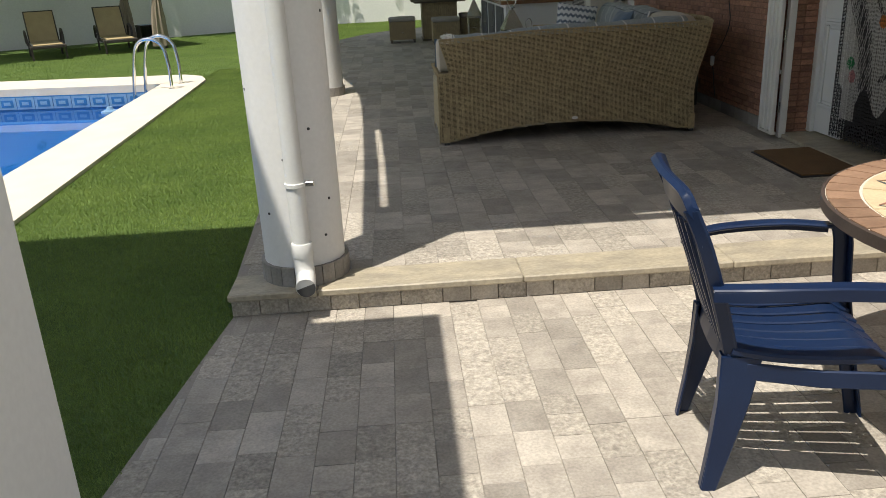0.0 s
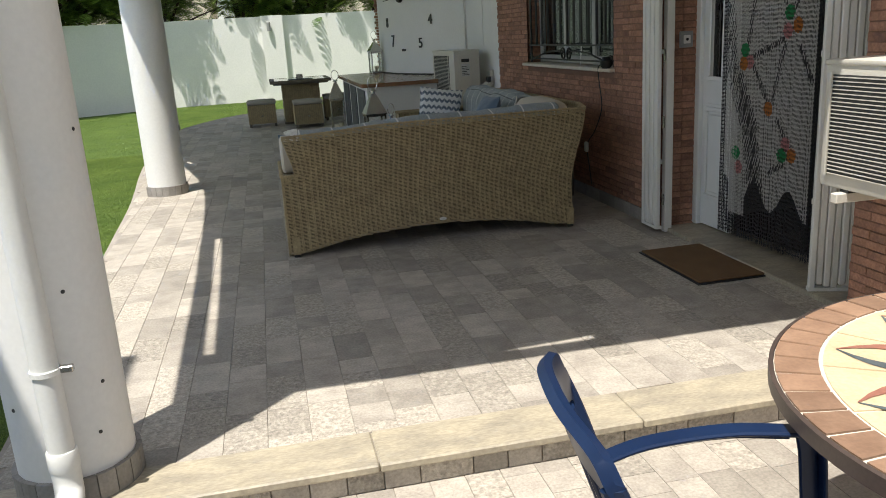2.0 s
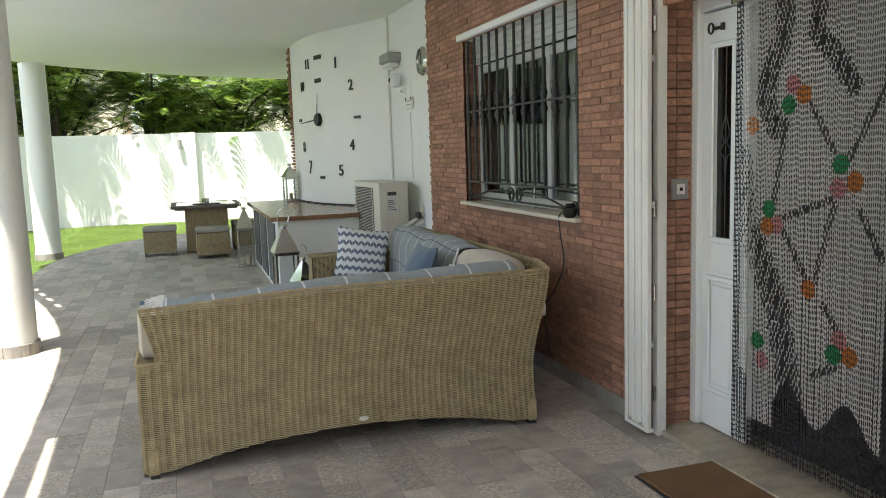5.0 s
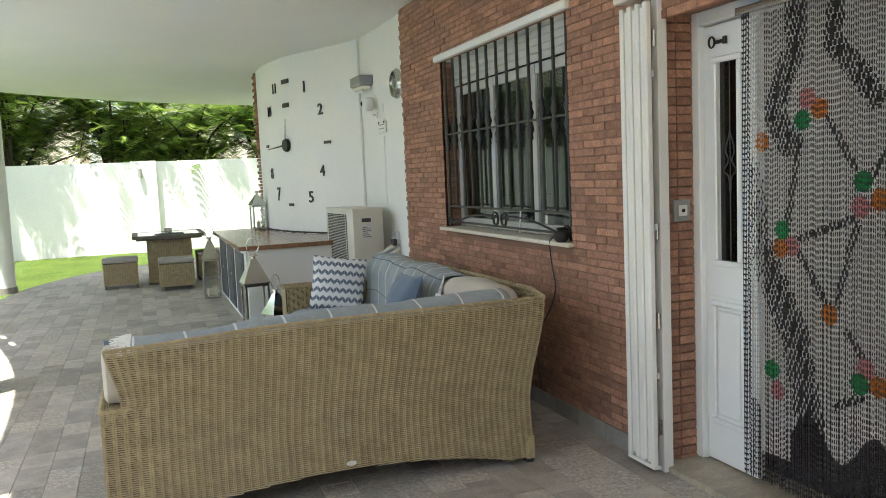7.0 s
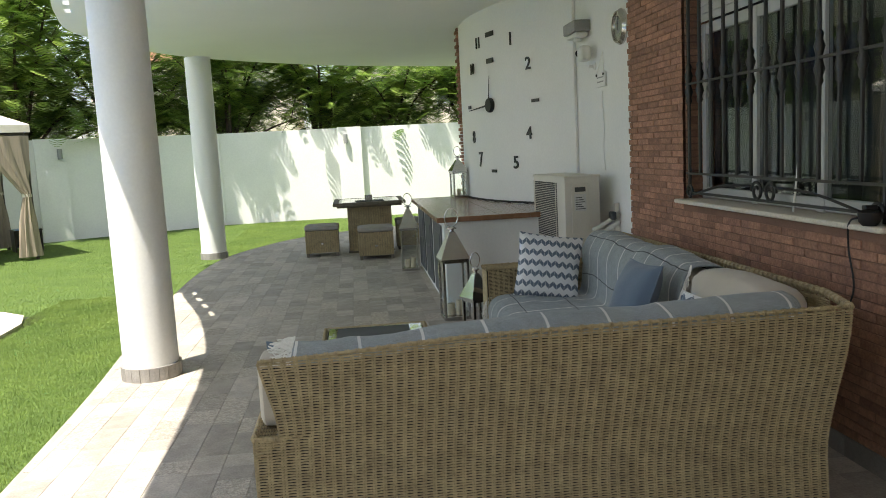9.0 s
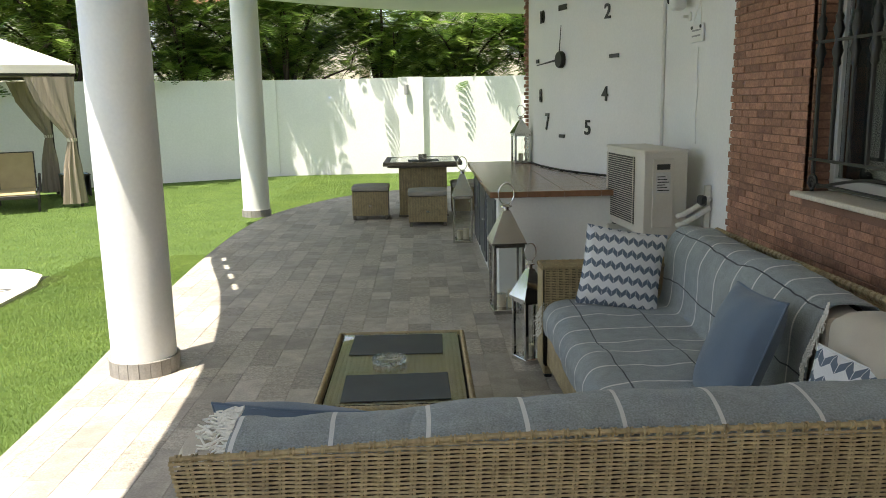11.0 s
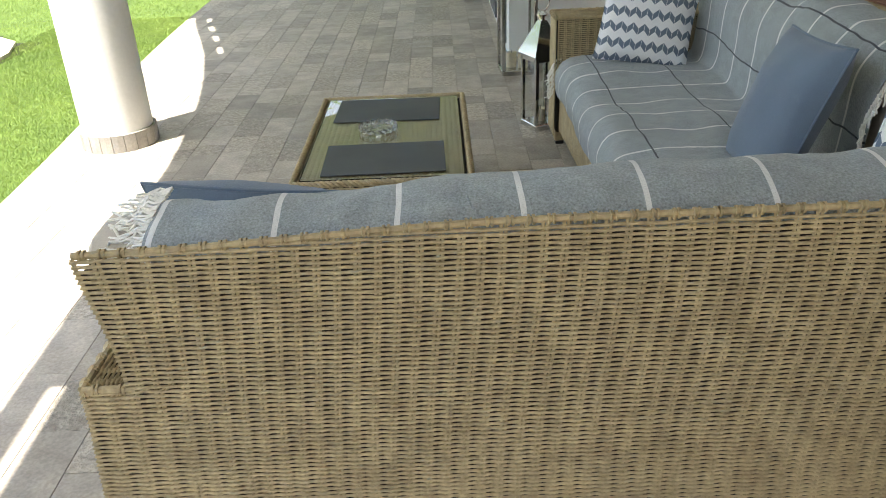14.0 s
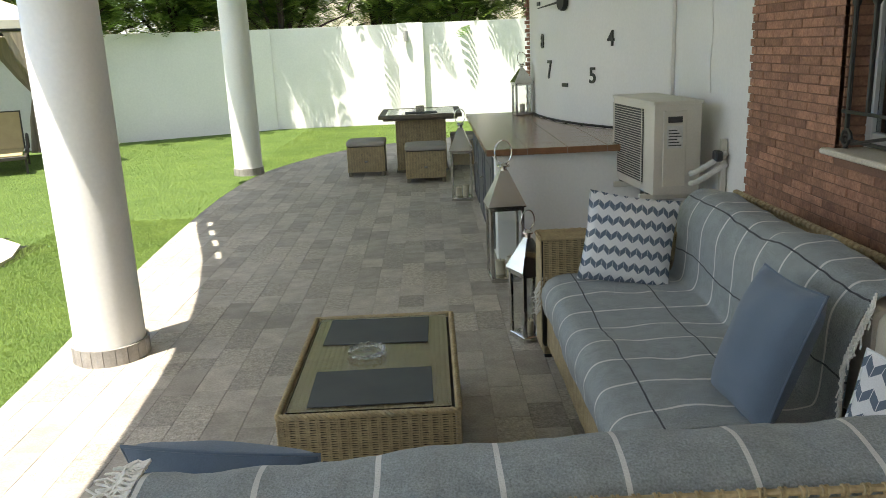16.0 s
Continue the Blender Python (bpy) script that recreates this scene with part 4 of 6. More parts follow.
clock = thing("wall_clock", "giant frameless wall clock of black numerals and hands", "clock")
for text, s, z, size in (("1", 2.69, 2.72, 0.2), ("2", 2.40, 2.42, 0.19), ("4", 2.42, 1.67, 0.19), ("5", 2.67, 1.35, 0.2), ("7", 3.55, 1.39, 0.25), ("8", 3.78, 1.67, 0.2), ("10", 3.74, 2.50, 0.18), ("11", 3.49, 2.78, 0.18)):
    letters(text, size, 0.006, BLACK, clock, on_wall(s, z, 0.008))
for s, z, w, h in ((2.29, 2.02, 0.13, 0.035), (3.14, 1.26, 0.12, 0.035), (3.9, 2.05, 0.11, 0.04), (3.12, 2.84, 0.20, 0.055), (3.14, 2.54, 0.17, 0.055)):
    part("numeral", cube(-w / 2, w / 2, -h / 2, h / 2, 0, 0.012, 0.002), BLACK, clock, m=on_wall(s, z, 0.006))
hub = on_wall(3.16, 2.03, 0.006)
part("hub", lathe(bmesh.new(), [(0.085, 0), (0.085, 0.03), (0.075, 0.045)], 28), BLACK, clock, m=hub, smooth=True)
for ang, ln in ((8, 0.34), (-94, 0.52)):
    bm = bmesh.new()
    vs = [bm.verts.new(p) for p in ((-0.012, 0, 0), (0.012, 0, 0), (0.004, ln, 0), (-0.004, ln, 0), (-0.012, 0, 0.004), (0.012, 0, 0.004), (0.004, ln, 0.004), (-0.004, ln, 0.004))]
    for q in ((0, 1, 2, 3), (4, 5, 6, 7), (0, 1, 5, 4), (1, 2, 6, 5), (2, 3, 7, 6), (3, 0, 4, 7)):
        bm.faces.new([vs[i] for i in q])
    part("hand", bm, BLACK, clock, m=hub @ pose(0, 0, 0.034 + 0.006 * (ang < 0), 0, 0, -ang))

# fittings on the white wall
PLASTIC = material("white_plastic", (0.75, 0.74, 0.71), (0.70, 0.69, 0.66), 0.4, 5, 90, 0.03, fleck=0.03)
lamp = thing("wall_lamp", "grey box wall lamp with a white diffuser", "wall lamp", on_wall(1.32, 2.6, 0.0))
part("housing", cube(-0.19, 0.19, -0.02, 0.085, 0.0, 0.16, 0.008), GREY_PLASTIC, lamp)
part("diffuser", cube(-0.16, 0.16, -0.065, -0.021, 0.015, 0.14, 0.012), PLASTIC, lamp)
part("sensor", lathe(bmesh.new(), [(0.03, -0.1), (0.038, -0.085), (0.038, -0.067)], 16, pose(0.02, 0, 0.08, 90) @ pose(0, 0, 0, -180)), PLASTIC, lamp)
dial = thing("wall_thermometer", "round steel wall thermometer with a clear dial", "thermometer", on_wall(0.31, 2.49, 0.0))
part("case", lathe(bmesh.new(), [(0.145, 0), (0.15, 0.02), (0.13, 0.05), (0.118, 0.05), (0.115, 0.036)], 40), METAL, dial, smooth=True)
part("face", lathe(bmesh.new(), [(0.116, 0.034), (0.02, 0.037)], 40), GREY_PLASTIC, dial)
part("pointer", cube(-0.004, 0.004, -0.03, 0.09, 0.038, 0.041), BLACK, dial)
seen = thing("security_camera", "small white security camera with a dark lens", "camera", on_wall(1.06, 2.36, 0.0))
part("mount", lathe(bmesh.new(), [(0.035, 0), (0.035, 0.012), (0.012, 0.02), (0.012, 0.06)], 18, pose(0.03, -0.12, 0)), PLASTIC, seen)
part("body", soft_box(-0.045, 0.075, -0.07, 0.07, 0.045, 0.15, 0.008, 6, 0), PLASTIC, seen, smooth=True)
part("lens", lathe(bmesh.new(), [(0.04, 0), (0.045, 0.006), (0.03, 0.012)], 20, pose(-0.045, 0.01, 0.1, 0, -90) @ Matrix.Diagonal((1.4, 1, 1, 1))), BLACK, seen)
sign = thing("hanging_sign", "small white wooden sign hung from a cord", "sign", on_wall(0.84, 2.1, 0.0))
part("board", cube(-0.13, 0.13, -0.065, 0.065, 0.008, 0.022, 0.003), PLASTIC, sign)
for z in (0.022, -0.018):
    part("writing_bar", cube(-0.09, 0.085, z - 0.006, z + 0.006, 0.0222, 0.0228), GREY_PLASTIC, sign)
for a in (-1, 1):
    part("cord", rod([(a * 0.09, 0.06, 0.02), (0.06, 0.25, 0.012)], 0.003, 5), CREAM, sign)
    part("knob", lathe(bmesh.new(), [(0.014, 0), (0.012, 0.008)], 10, pose(a * 0.09, 0.045, 0.0225)), BLACK, sign)
wire = rod([on_wall(0.83 + 0.012 * math.sin(k * 0.9), 2.0 - 0.06 * k, 0.004).translation for k in range(13)], 0.004, 6)
tagged(part("cable", wire, PLASTIC), "thin white cable running down the wall", "cable")
structure("trim_channel", cube(3.345, 3.372, 11.86, 11.90, 0.9, CEIL - 0.02, 0.003), PLASTIC, "white cable channel up the wall", "trim")

# ---- window ----
FRAME = material("white_window_frame", (0.50, 0.50, 0.485), (0.45, 0.45, 0.44), 0.35, 4, 80, 0.02, fleck=0.02)
IRON = material("black_wrought_iron", (0.02, 0.019, 0.018), (0.015, 0.014, 0.014), 0.45, 20, 120, 0.2)
win = thing("window_1", "barred window with white frames and a roller shutter", "window", None, "", "structure")
part("lintel", cube(3.325, 3.5, WIN0 - 0.04, WIN1 + 0.06, WIN_Z1 - 0.012, WIN_Z1 + 0.045, 0.008), WHITE, win)
part("window_sill", cube(3.315, 3.66, WIN0 - 0.03, WIN1 + 0.05, WIN_Z0 - 0.024, WIN_Z0 + 0.004, 0.006), POOL_STONE, win)
part("shutter_box", cube(3.485, 3.54, WIN0, WIN1, 2.36, WIN_Z1 - 0.013), FRAME, win)
for k in range(4):
    part("shutter_slat", cube(3.472, 3.484, WIN0 + 0.02, WIN1 - 0.02, 2.30 + 0.052 * k, 2.35 + 0.052 * k, 0.005), FRAME, win, "white roller shutter slat")
for k in range(4):
    y = WIN0 + 0.03 + (WIN1 - WIN0 - 0.06) * k / 3
    part("window_frame", cube(3.50, 3.55, y - 0.03, y + 0.03, WIN_Z0 + 0.005, 2.295, 0.004), FRAME, win)
for z in (WIN_Z0 + 0.045, 2.26):
    for k in range(3):
        y = WIN0 + 0.03 + (WIN1 - WIN0 - 0.06) * k / 3
        part("window_frame", cube(3.505, 3.545, y + 0.031, y + (WIN1 - WIN0 - 0.06) / 3 - 0.031, z - 0.035, z + 0.035, 0.004), FRAME, win)
pane_mat = glass("window_glass", (0.8, 0.85, 0.84))
for k in range(3):
    y = WIN0 + 0.03 + (WIN1 - WIN0 - 0.06) * k / 3
    part("pane", cube(3.522, 3.528, y + 0.031, y + (WIN1 - WIN0 - 0.06) / 3 - 0.031, WIN_Z0 + 0.081, 2.224), pane_mat, win)
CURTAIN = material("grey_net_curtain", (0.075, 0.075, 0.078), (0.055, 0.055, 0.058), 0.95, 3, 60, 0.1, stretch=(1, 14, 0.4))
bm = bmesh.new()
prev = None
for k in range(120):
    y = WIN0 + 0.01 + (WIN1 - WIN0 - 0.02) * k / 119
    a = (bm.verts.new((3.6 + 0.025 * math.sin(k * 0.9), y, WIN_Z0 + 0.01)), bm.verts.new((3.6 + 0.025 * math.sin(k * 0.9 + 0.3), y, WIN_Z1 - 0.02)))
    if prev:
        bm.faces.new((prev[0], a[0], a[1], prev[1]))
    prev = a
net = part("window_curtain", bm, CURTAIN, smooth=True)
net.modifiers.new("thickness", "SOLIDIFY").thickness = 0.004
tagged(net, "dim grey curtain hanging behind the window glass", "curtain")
grille = thing("window_grille", "black wrought-iron window grille with turned knots and scrolls", "window grille")
GX = 3.39
n_bars = 13
for k in range(n_bars):
    y = WIN0 + 0.05 + (WIN1 - WIN0 - 0.10) * k / (n_bars - 1)
    b = part("bar", rod([(GX, y, 1.30 if 0 < k < n_bars - 1 else WIN_Z0 + 0.01), (GX, y, WIN_Z1 - 0.01)], 0.0115, 6), IRON, grille)
    prof = [(0.008, 1.76), (0.021, 1.785), (0.016, 1.81), (0.028, 1.845), (0.017, 1.885), (0.017, 1.915), (0.028, 1.955), (0.016, 1.99), (0.021, 2.015), (0.008, 2.04)]
    part("knot", lathe(bmesh.new(), prof, 10, Matrix.Translation((GX, y, 0)), False), IRON, b, smooth=True)
for z in (1.30, 1.90, 1.17):
    part("rail", cube(GX - 0.012, GX + 0.006, WIN0 + 0.01, WIN1 - 0.01, z - 0.007, z + 0.007), IRON, grille)


def scroll(cy, cz, hand, size=0.06, turns=1.4):
    return [(GX - 0.015, cy + hand * size * (1 - 0.62 * t) * math.cos(t * turns * 2 * math.pi) , cz + size * (1 - 0.62 * t) * math.sin(t * turns * 2 * math.pi)) for t in (k / 30 for k in range(31))]


mid = (WIN0 + WIN1) / 2
for hand in (-1, 1):
    part("scroll", rod(scroll(mid + hand * 0.075, 1.22, hand), 0.009, 6), IRON, grille)
    part("scroll", rod(scroll(mid + hand * (0.98), 1.18, -hand, 0.045), 0.008, 6), IRON, grille)
    part("scroll_arm", rod(curve([(GX - 0.015, mid + hand * 0.13, 1.25), (GX - 0.015, mid + hand * 0.5, 1.235), (GX - 0.015, mid + hand * 0.93, 1.16)], 6), 0.008, 6), IRON, grille)
tagged(part("antenna_rod", rod([(3.43, 8.02, WIN_Z0 + 0.005), (3.42, 7.95, 1.42)], 0.0055, 6), PLASTIC), "thin white rod leaning on the window sill", "rod")
clutter = thing("spotlight", "small black clip lamp lying on the window sill", "lamp", pose(3.33, 7.24, WIN_Z0 + 0.005))
part("head", lathe(bmesh.new(), [(0.03, 0), (0.045, 0.02), (0.05, 0.06), (0.03, 0.07)], 16), IRON, clutter, smooth=True)
part("clip", cube(-0.03, 0.03, -0.015, 0.015, 0.07, 0.09, 0.004), IRON, clutter)
lead = curve([(3.33, 7.28, 1.16), (3.315, 7.36, 1.13), (3.34, 7.40, 1.0), (3.352, 7.38, 0.8), (3.35, 7.52, 0.6), (3.345, 7.68, 0.46), (3.35, 7.66, 0.3), (3.35, 7.6, 0.12)], 8)
tagged(part("cable", rod(lead, 0.0045, 6), RUBBER), "black cable hanging down the brick wall", "cable")
plug = thing("plug", "white plug and socket on the cable", "plug", pose(3.335, 7.675, 0.40))
part("body", soft_box(-0.014, 0.014, -0.02, 0.02, 0.0, 0.085, 0.003, 5, 0), PLASTIC, plug, smooth=True)

# ---- door with chain curtain ----
DOOR_WHITE = material("white_door_paint", (0.80, 0.82, 0.81), (0.76, 0.78, 0.77), 0.35, 3, 90, 0.03, fleck=0.02)
door = thing("door_1", "white panelled entrance door with a leaded glass strip", "door", None, "", "structure")
DX = 3.62
part("door_frame", cube(DX - 0.03, DX + 0.06, 6.265, 6.33, 0.03, 2.32, 0.005), DOOR_WHITE, door)
part("door_frame", cube(DX - 0.03, DX + 0.06, DOOR0, 6.264, 2.25, 2.32, 0.005), DOOR_WHITE, door)
part("door_frame", cube(DX - 0.03, DX + 0.06, DOOR0, DOOR0 + 0.05, 0.03, 2.249, 0.005), DOOR_WHITE, door)
leaf = part("door_leaf", cube(DX, DX + 0.045, 5.90, 6.262, 0.04, 0.9, 0.003), DOOR_WHITE, door)
for y0, y1, z0, z1 in ((5.90, 6.015, 0.9, 2.24), (6.165, 6.262, 0.9, 2.24), (6.015, 6.165, 0.9, 1.08), (6.015, 6.165, 2.06, 2.24)):
    part("stile", cube(DX, DX + 0.045, y0, y1, z0, z1), DOOR_WHITE, leaf)


def moulding(y0, y1, z0, z1, w=0.03, proud=0.018):
    bm = bmesh.new()
    for a, b, c, d in ((y0, y1, z0, z0 + w), (y0, y1, z1 - w, z1), (y0, y0 + w, z0 + w, z1 - w), (y1 - w, y1, z0 + w, z1 - w)):
        box(bm, DX - proud, DX - 0.0005, a, b, c, d, 0.006)
    return bm


part("moulding", moulding(5.99, 6.19, 1.055, 2.085), DOOR_WHITE, leaf)
part("moulding", moulding(5.97, 6.21, 0.24, 0.88), DOOR_WHITE, leaf)
part("raised_panel", cube(DX - 0.01, DX - 0.0005, 6.01, 6.17, 0.29, 0.83, 0.008), DOOR_WHITE, leaf)
part("door_glass", cube(DX + 0.015, DX + 0.021, 6.016, 6.164, 1.081, 2.059), glass("dark_leaded_glass", (0.25, 0.28, 0.28), 0.15), leaf, "dark leaded glass strip")
LEAD = material("lead_came", (0.10, 0.10, 0.105), (0.07, 0.07, 0.075), 0.5, 20, 90, 0.1, metal=0.6)
lead_bm = bmesh.new()
sweep(lead_bm, [(DX + 0.01, 6.09, 1.082), (DX + 0.01, 6.09, 2.058)], 0.003, 5)
for h in (-1, 1):
    sweep(lead_bm, curve([(DX + 0.01, 6.09, 1.72), (DX + 0.01, 6.09 + h * 0.03, 1.63), (DX + 0.01, 6.09 + h * 0.012, 1.58), (DX + 0.01, 6.09 + h * 0.042, 1.53), (DX + 0.01, 6.09 + h * 0.012, 1.50), (DX + 0.01, 6.09, 1.42)], 6), 0.004, 5)
part("lead_ornament", lead_bm, LEAD, leaf)
hook = thing("key_hook", "black iron key-shaped hook on the door", "hook", pose(DX - 0.012, 6.14, 2.155) @ Matrix.Diagonal((1, 0.66, 0.66, 1)))
part("shank", rod([(0, 0.05, 0), (0, -0.07, 0)], 0.006, 6), IRON, hook)
part("bow", rod([(0, 0.075 + 0.03 * math.cos(a), 0.005 + 0.04 * math.sin(a)) for a in (2 * math.pi * k / 20 for k in range(20))], 0.006, 6, True), IRON, hook)
part("bit", cube(-0.006, 0.006, -0.085, -0.05, -0.025, 0.03, 0.003), IRON, hook)
part("plate", cube(0.0, 0.012, -0.05, 0.05, -0.012, 0.012), IRON, hook)
structure("door_sill", cube(3.36, 3.78, DOOR0 - 0.1, DOOR1 + 0.0, -0.05, 0.028, 0.006), COPING, "worn honey-coloured stone door sill", "sill")
# hall and window room behind, their dimness put into the dark wall colour
HALL = material("hall_dimness", (0.11, 0.105, 0.10), (0.09, 0.086, 0.08), 0.9, 2, 40, 0.1)
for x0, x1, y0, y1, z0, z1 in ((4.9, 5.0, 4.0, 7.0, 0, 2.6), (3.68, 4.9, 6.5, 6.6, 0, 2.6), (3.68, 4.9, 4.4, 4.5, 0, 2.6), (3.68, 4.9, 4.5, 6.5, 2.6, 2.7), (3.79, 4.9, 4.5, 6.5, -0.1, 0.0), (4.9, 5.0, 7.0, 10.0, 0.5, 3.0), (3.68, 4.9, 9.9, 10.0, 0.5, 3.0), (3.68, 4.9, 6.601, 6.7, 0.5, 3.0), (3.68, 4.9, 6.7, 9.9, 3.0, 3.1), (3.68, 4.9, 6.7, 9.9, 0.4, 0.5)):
    structure("wall_hall", cube(x0, x1, y0, y1, z0, z1), HALL, "plain wall of the rooms inside, coloured dark for their dimness", "wall")

CHAIN = [material("chain_silver", (0.52, 0.52, 0.51), (0.42, 0.42, 0.41), 0.35, 60, 200, 0, metal=0.35, fleck=0.2), material("chain_black", (0.06, 0.06, 0.066), (0.045, 0.045, 0.05), 0.4, 60, 200, 0, metal=0.6), material("chain_orange", (0.50, 0.19, 0.05), (0.42, 0.15, 0.04), 0.4, 60, 200, 0, metal=0.5), material("chain_green", (0.03, 0.26, 0.10), (0.025, 0.2, 0.08), 0.4, 60, 200, 0, metal=0.5), material("chain_pink", (0.50, 0.23, 0.24), (0.42, 0.19, 0.2), 0.4, 60, 200, 0, metal=0.5)]
CY0, CY1 = 4.97, 5.93
FLOWERS = [(0.40, 1.82, 4), (0.375, 1.73, 3), (0.47, 1.77, 2), (0.13, 1.65, 2), (0.69, 1.47, 3), (0.77, 1.40, 2), (0.68, 1.37, 4), (0.255, 1.26, 3), (0.245, 1.18, 2), (0.31, 1.19, 4), (0.525, 0.92, 2), (0.68, 0.66, 3), (0.77, 0.67, 2), (0.71, 0.73, 4), (0.19, 0.62, 3), (0.225, 0.53, 4)]
BRANCHES = [([(0.50, 0.0), (0.46, 0.16), (0.40, 0.5), (0.33, 0.8), (0.19, 1.04), (0.09, 1.2), (0.05, 1.5)], 0.062), ([(0.29, 1.64), (0.21, 1.77), (0.27, 1.93), (0.34, 2.05), (0.34, 2.25)], 0.045), ([(0.75, 1.79), (0.64, 1.93), (0.54, 2.02), (0.56, 2.25)], 0.036)]
BRANCHES += [([p, q], 0.014) for p, q in (((0.51, 1.73), (0.65, 1.53)), ((0.64, 1.32), (0.34, 1.22)), ((0.74, 1.5), (0.92, 1.78)), ((0.36, 1.66), (0.29, 1.3)), ((0.66, 1.3), (0.56, 0.97)), ((0.36, 1.16), (0.52, 0.95)), ((0.62, 0.86), (0.74, 0.71)), ((0.56, 0.54), (0.69, 0.61)), ((0.8, 1.28), (0.92, 1.1)))]


def chain_colour(u, z):
    for fu, fz, c in FLOWERS:
        if ((u - fu) * 0.96) ** 2 + (z - fz) ** 2 < 0.043 ** 2:
            return c
    for line, w in BRANCHES:
        for (a, b), (c, d) in zip(line, line[1:]):
            ex, ez = (c - a) * 0.96, d - b
            t = min(max((((u - a) * 0.96) * ex + (z - b) * ez) / (ex * ex + ez * ez), 0), 1)
            away = math.hypot((u - a) * 0.96 - t * ex, z - b - t * ez) / w
            if away < 1.35 and (math.sin(u * 917.3 + round(z * 40) * 78.2) * 0.5 + 0.5) > 0.28 + 0.6 * max(away - 0.55, 0):
                return 1
    if u < 0.05 or u > 0.95:
        return 1
    return 1 if z < 0.30 + 0.16 * math.sin(u * 9 + 1) ** 2 and not (0.12 < u < 0.3 and z > 0.22) else 0


chain = thing("chain_curtain", "aluminium chain door curtain with a dark tree and coloured flowers", "door curtain")
part("head_rail", cube(3.54, 3.585, CY0 - 0.02, CY1 + 0.02, 2.235, 2.27, 0.003), METAL, chain)
rng = random.Random(5)
STRANDS = 92
for s in range(STRANDS):
    u = (s + 0.5) / STRANDS
    y = CY1 - (CY1 - CY0) * u
    bm_v, bm_f, bm_m = [], [], []
    wob, phase = rng.uniform(-0.004, 0.004), rng.uniform(0, 0.0128)
    n = 168
    for k in range(2 * n + 1):
        z = max(2.235 - phase - k * 0.0064, 0.07) if k else 2.24
        wide = 0.0046 if k % 2 else 0.0014
        tw = (0.85 if (k // 2) % 2 else -0.75) + 0.2 * rng.uniform(-1, 1) if k % 2 else 0.0
        a, b = wide * math.cos(tw), wide * math.sin(tw)
        yy = y + wob * k / (2 * n)
        base = len(bm_v)
        bm_v += [(3.562 - b, yy - a, z), (3.5585, yy, z), (3.562 + b, yy + a, z)]
        if k:
            bm_f += [(base - 3, base - 2, base + 1, base), (base - 2, base - 1, base + 2, base + 1)]
            bm_m += [chain_colour(u, z)] * 2
    ob = raw("strand", bm_v, bm_f, CHAIN, chain)
    ob.data.polygons.foreach_set("material_index", bm_m)

# folding security gates, folded back on both sides of the door
GATE = material("cream_gate_paint", (0.73, 0.72, 0.68), (0.66, 0.65, 0.61), 0.4, 3, 80, 0.04, fleck=0.03)
def gate(label, y0, y1, post0, post1, x, m=None):
    root = thing("folding_gate", label, "folding gate", m, "white folding gates")
    n = 7
    for k in range(n):
        a = y0 + (y1 - y0) * k / n
        part("upright", cube(x + 0.008 * (k % 2), x + 0.034, a + 0.0015, a + (y1 - y0) / n - 0.0015, 0.045 + 0.01 * (k % 3), 2.36 - 0.02 * (k % 2), 0.006), GATE, root)
    for z in (0.5, 1.25, 2.0):
        part("tie_bar", cube(x + 0.035, x + 0.045, y0, y1, z, z + 0.03, 0.002), GATE, root)
    part("top_cap", cube(x - 0.02, x + 0.14, y0 - 0.03, y1 + 0.02, 2.385, 2.44, 0.008), GATE, root)
    part("bottom_shoe", cube(x + 0.004, x + 0.046, y0, y1, 0.03, 0.05), GATE, root)
    p = part("post", cube(x + 0.075, x + 0.13, post0, post1, 0.0, 2.38, 0.004), GATE, root)
    for z in (0.2, 0.75, 1.2, 2.15):
        part("hinge", lathe(bmesh.new(), [(0.009, z), (0.009, z + 0.08)], 10, Matrix.Translation((x + 0.062, post0 + 0.012, 0))), METAL, p)
    return root


gate("cream folding security gate folded back beside the door", 6.24, 6.472, 6.25, 6.305, 3.262)
gate("cream folding security gate folded back beside the air conditioner", 0.0, 0.26, 0.01, 0.06, -0.02, pose(3.60, 4.617, 0, 0, 0, 67.6))
part_bell = thing("doorbell", "square grey doorbell with a white push button", "doorbell", pose(3.51, 6.325, 1.335))
part("plate", cube(-0.05, 0.05, -0.022, 0.0, -0.055, 0.055, 0.006), GREY_PLASTIC, part_bell)
part("inset", cube(-0.026, 0.026, -0.027, -0.0225, -0.028, 0.028, 0.003), PLASTIC, part_bell)
part("button", lathe(bmesh.new(), [(0.01, 0), (0.01, 0.004)], 14, pose(0, -0.0272, 0, 90)), BLACK, part_bell)
COIR = material("brown_coir", (0.19, 0.105, 0.045), (0.155, 0.085, 0.036), 0.95, 6, 300, 1.0, 0.006, fleck=0.3)
mat_thing = thing("door_mat", "brown coir door mat with a black rubber edge", "door mat", pose(3.155, 5.455, 0.001))
part("rubber_base", cube(-0.225, 0.225, -0.375, 0.375, 0.0, 0.008, 0.003), RUBBER, mat_thing)
part("coir_top", cube(-0.213, 0.213, -0.363, 0.363, 0.0085, 0.02, 0.005), COIR, mat_thing)

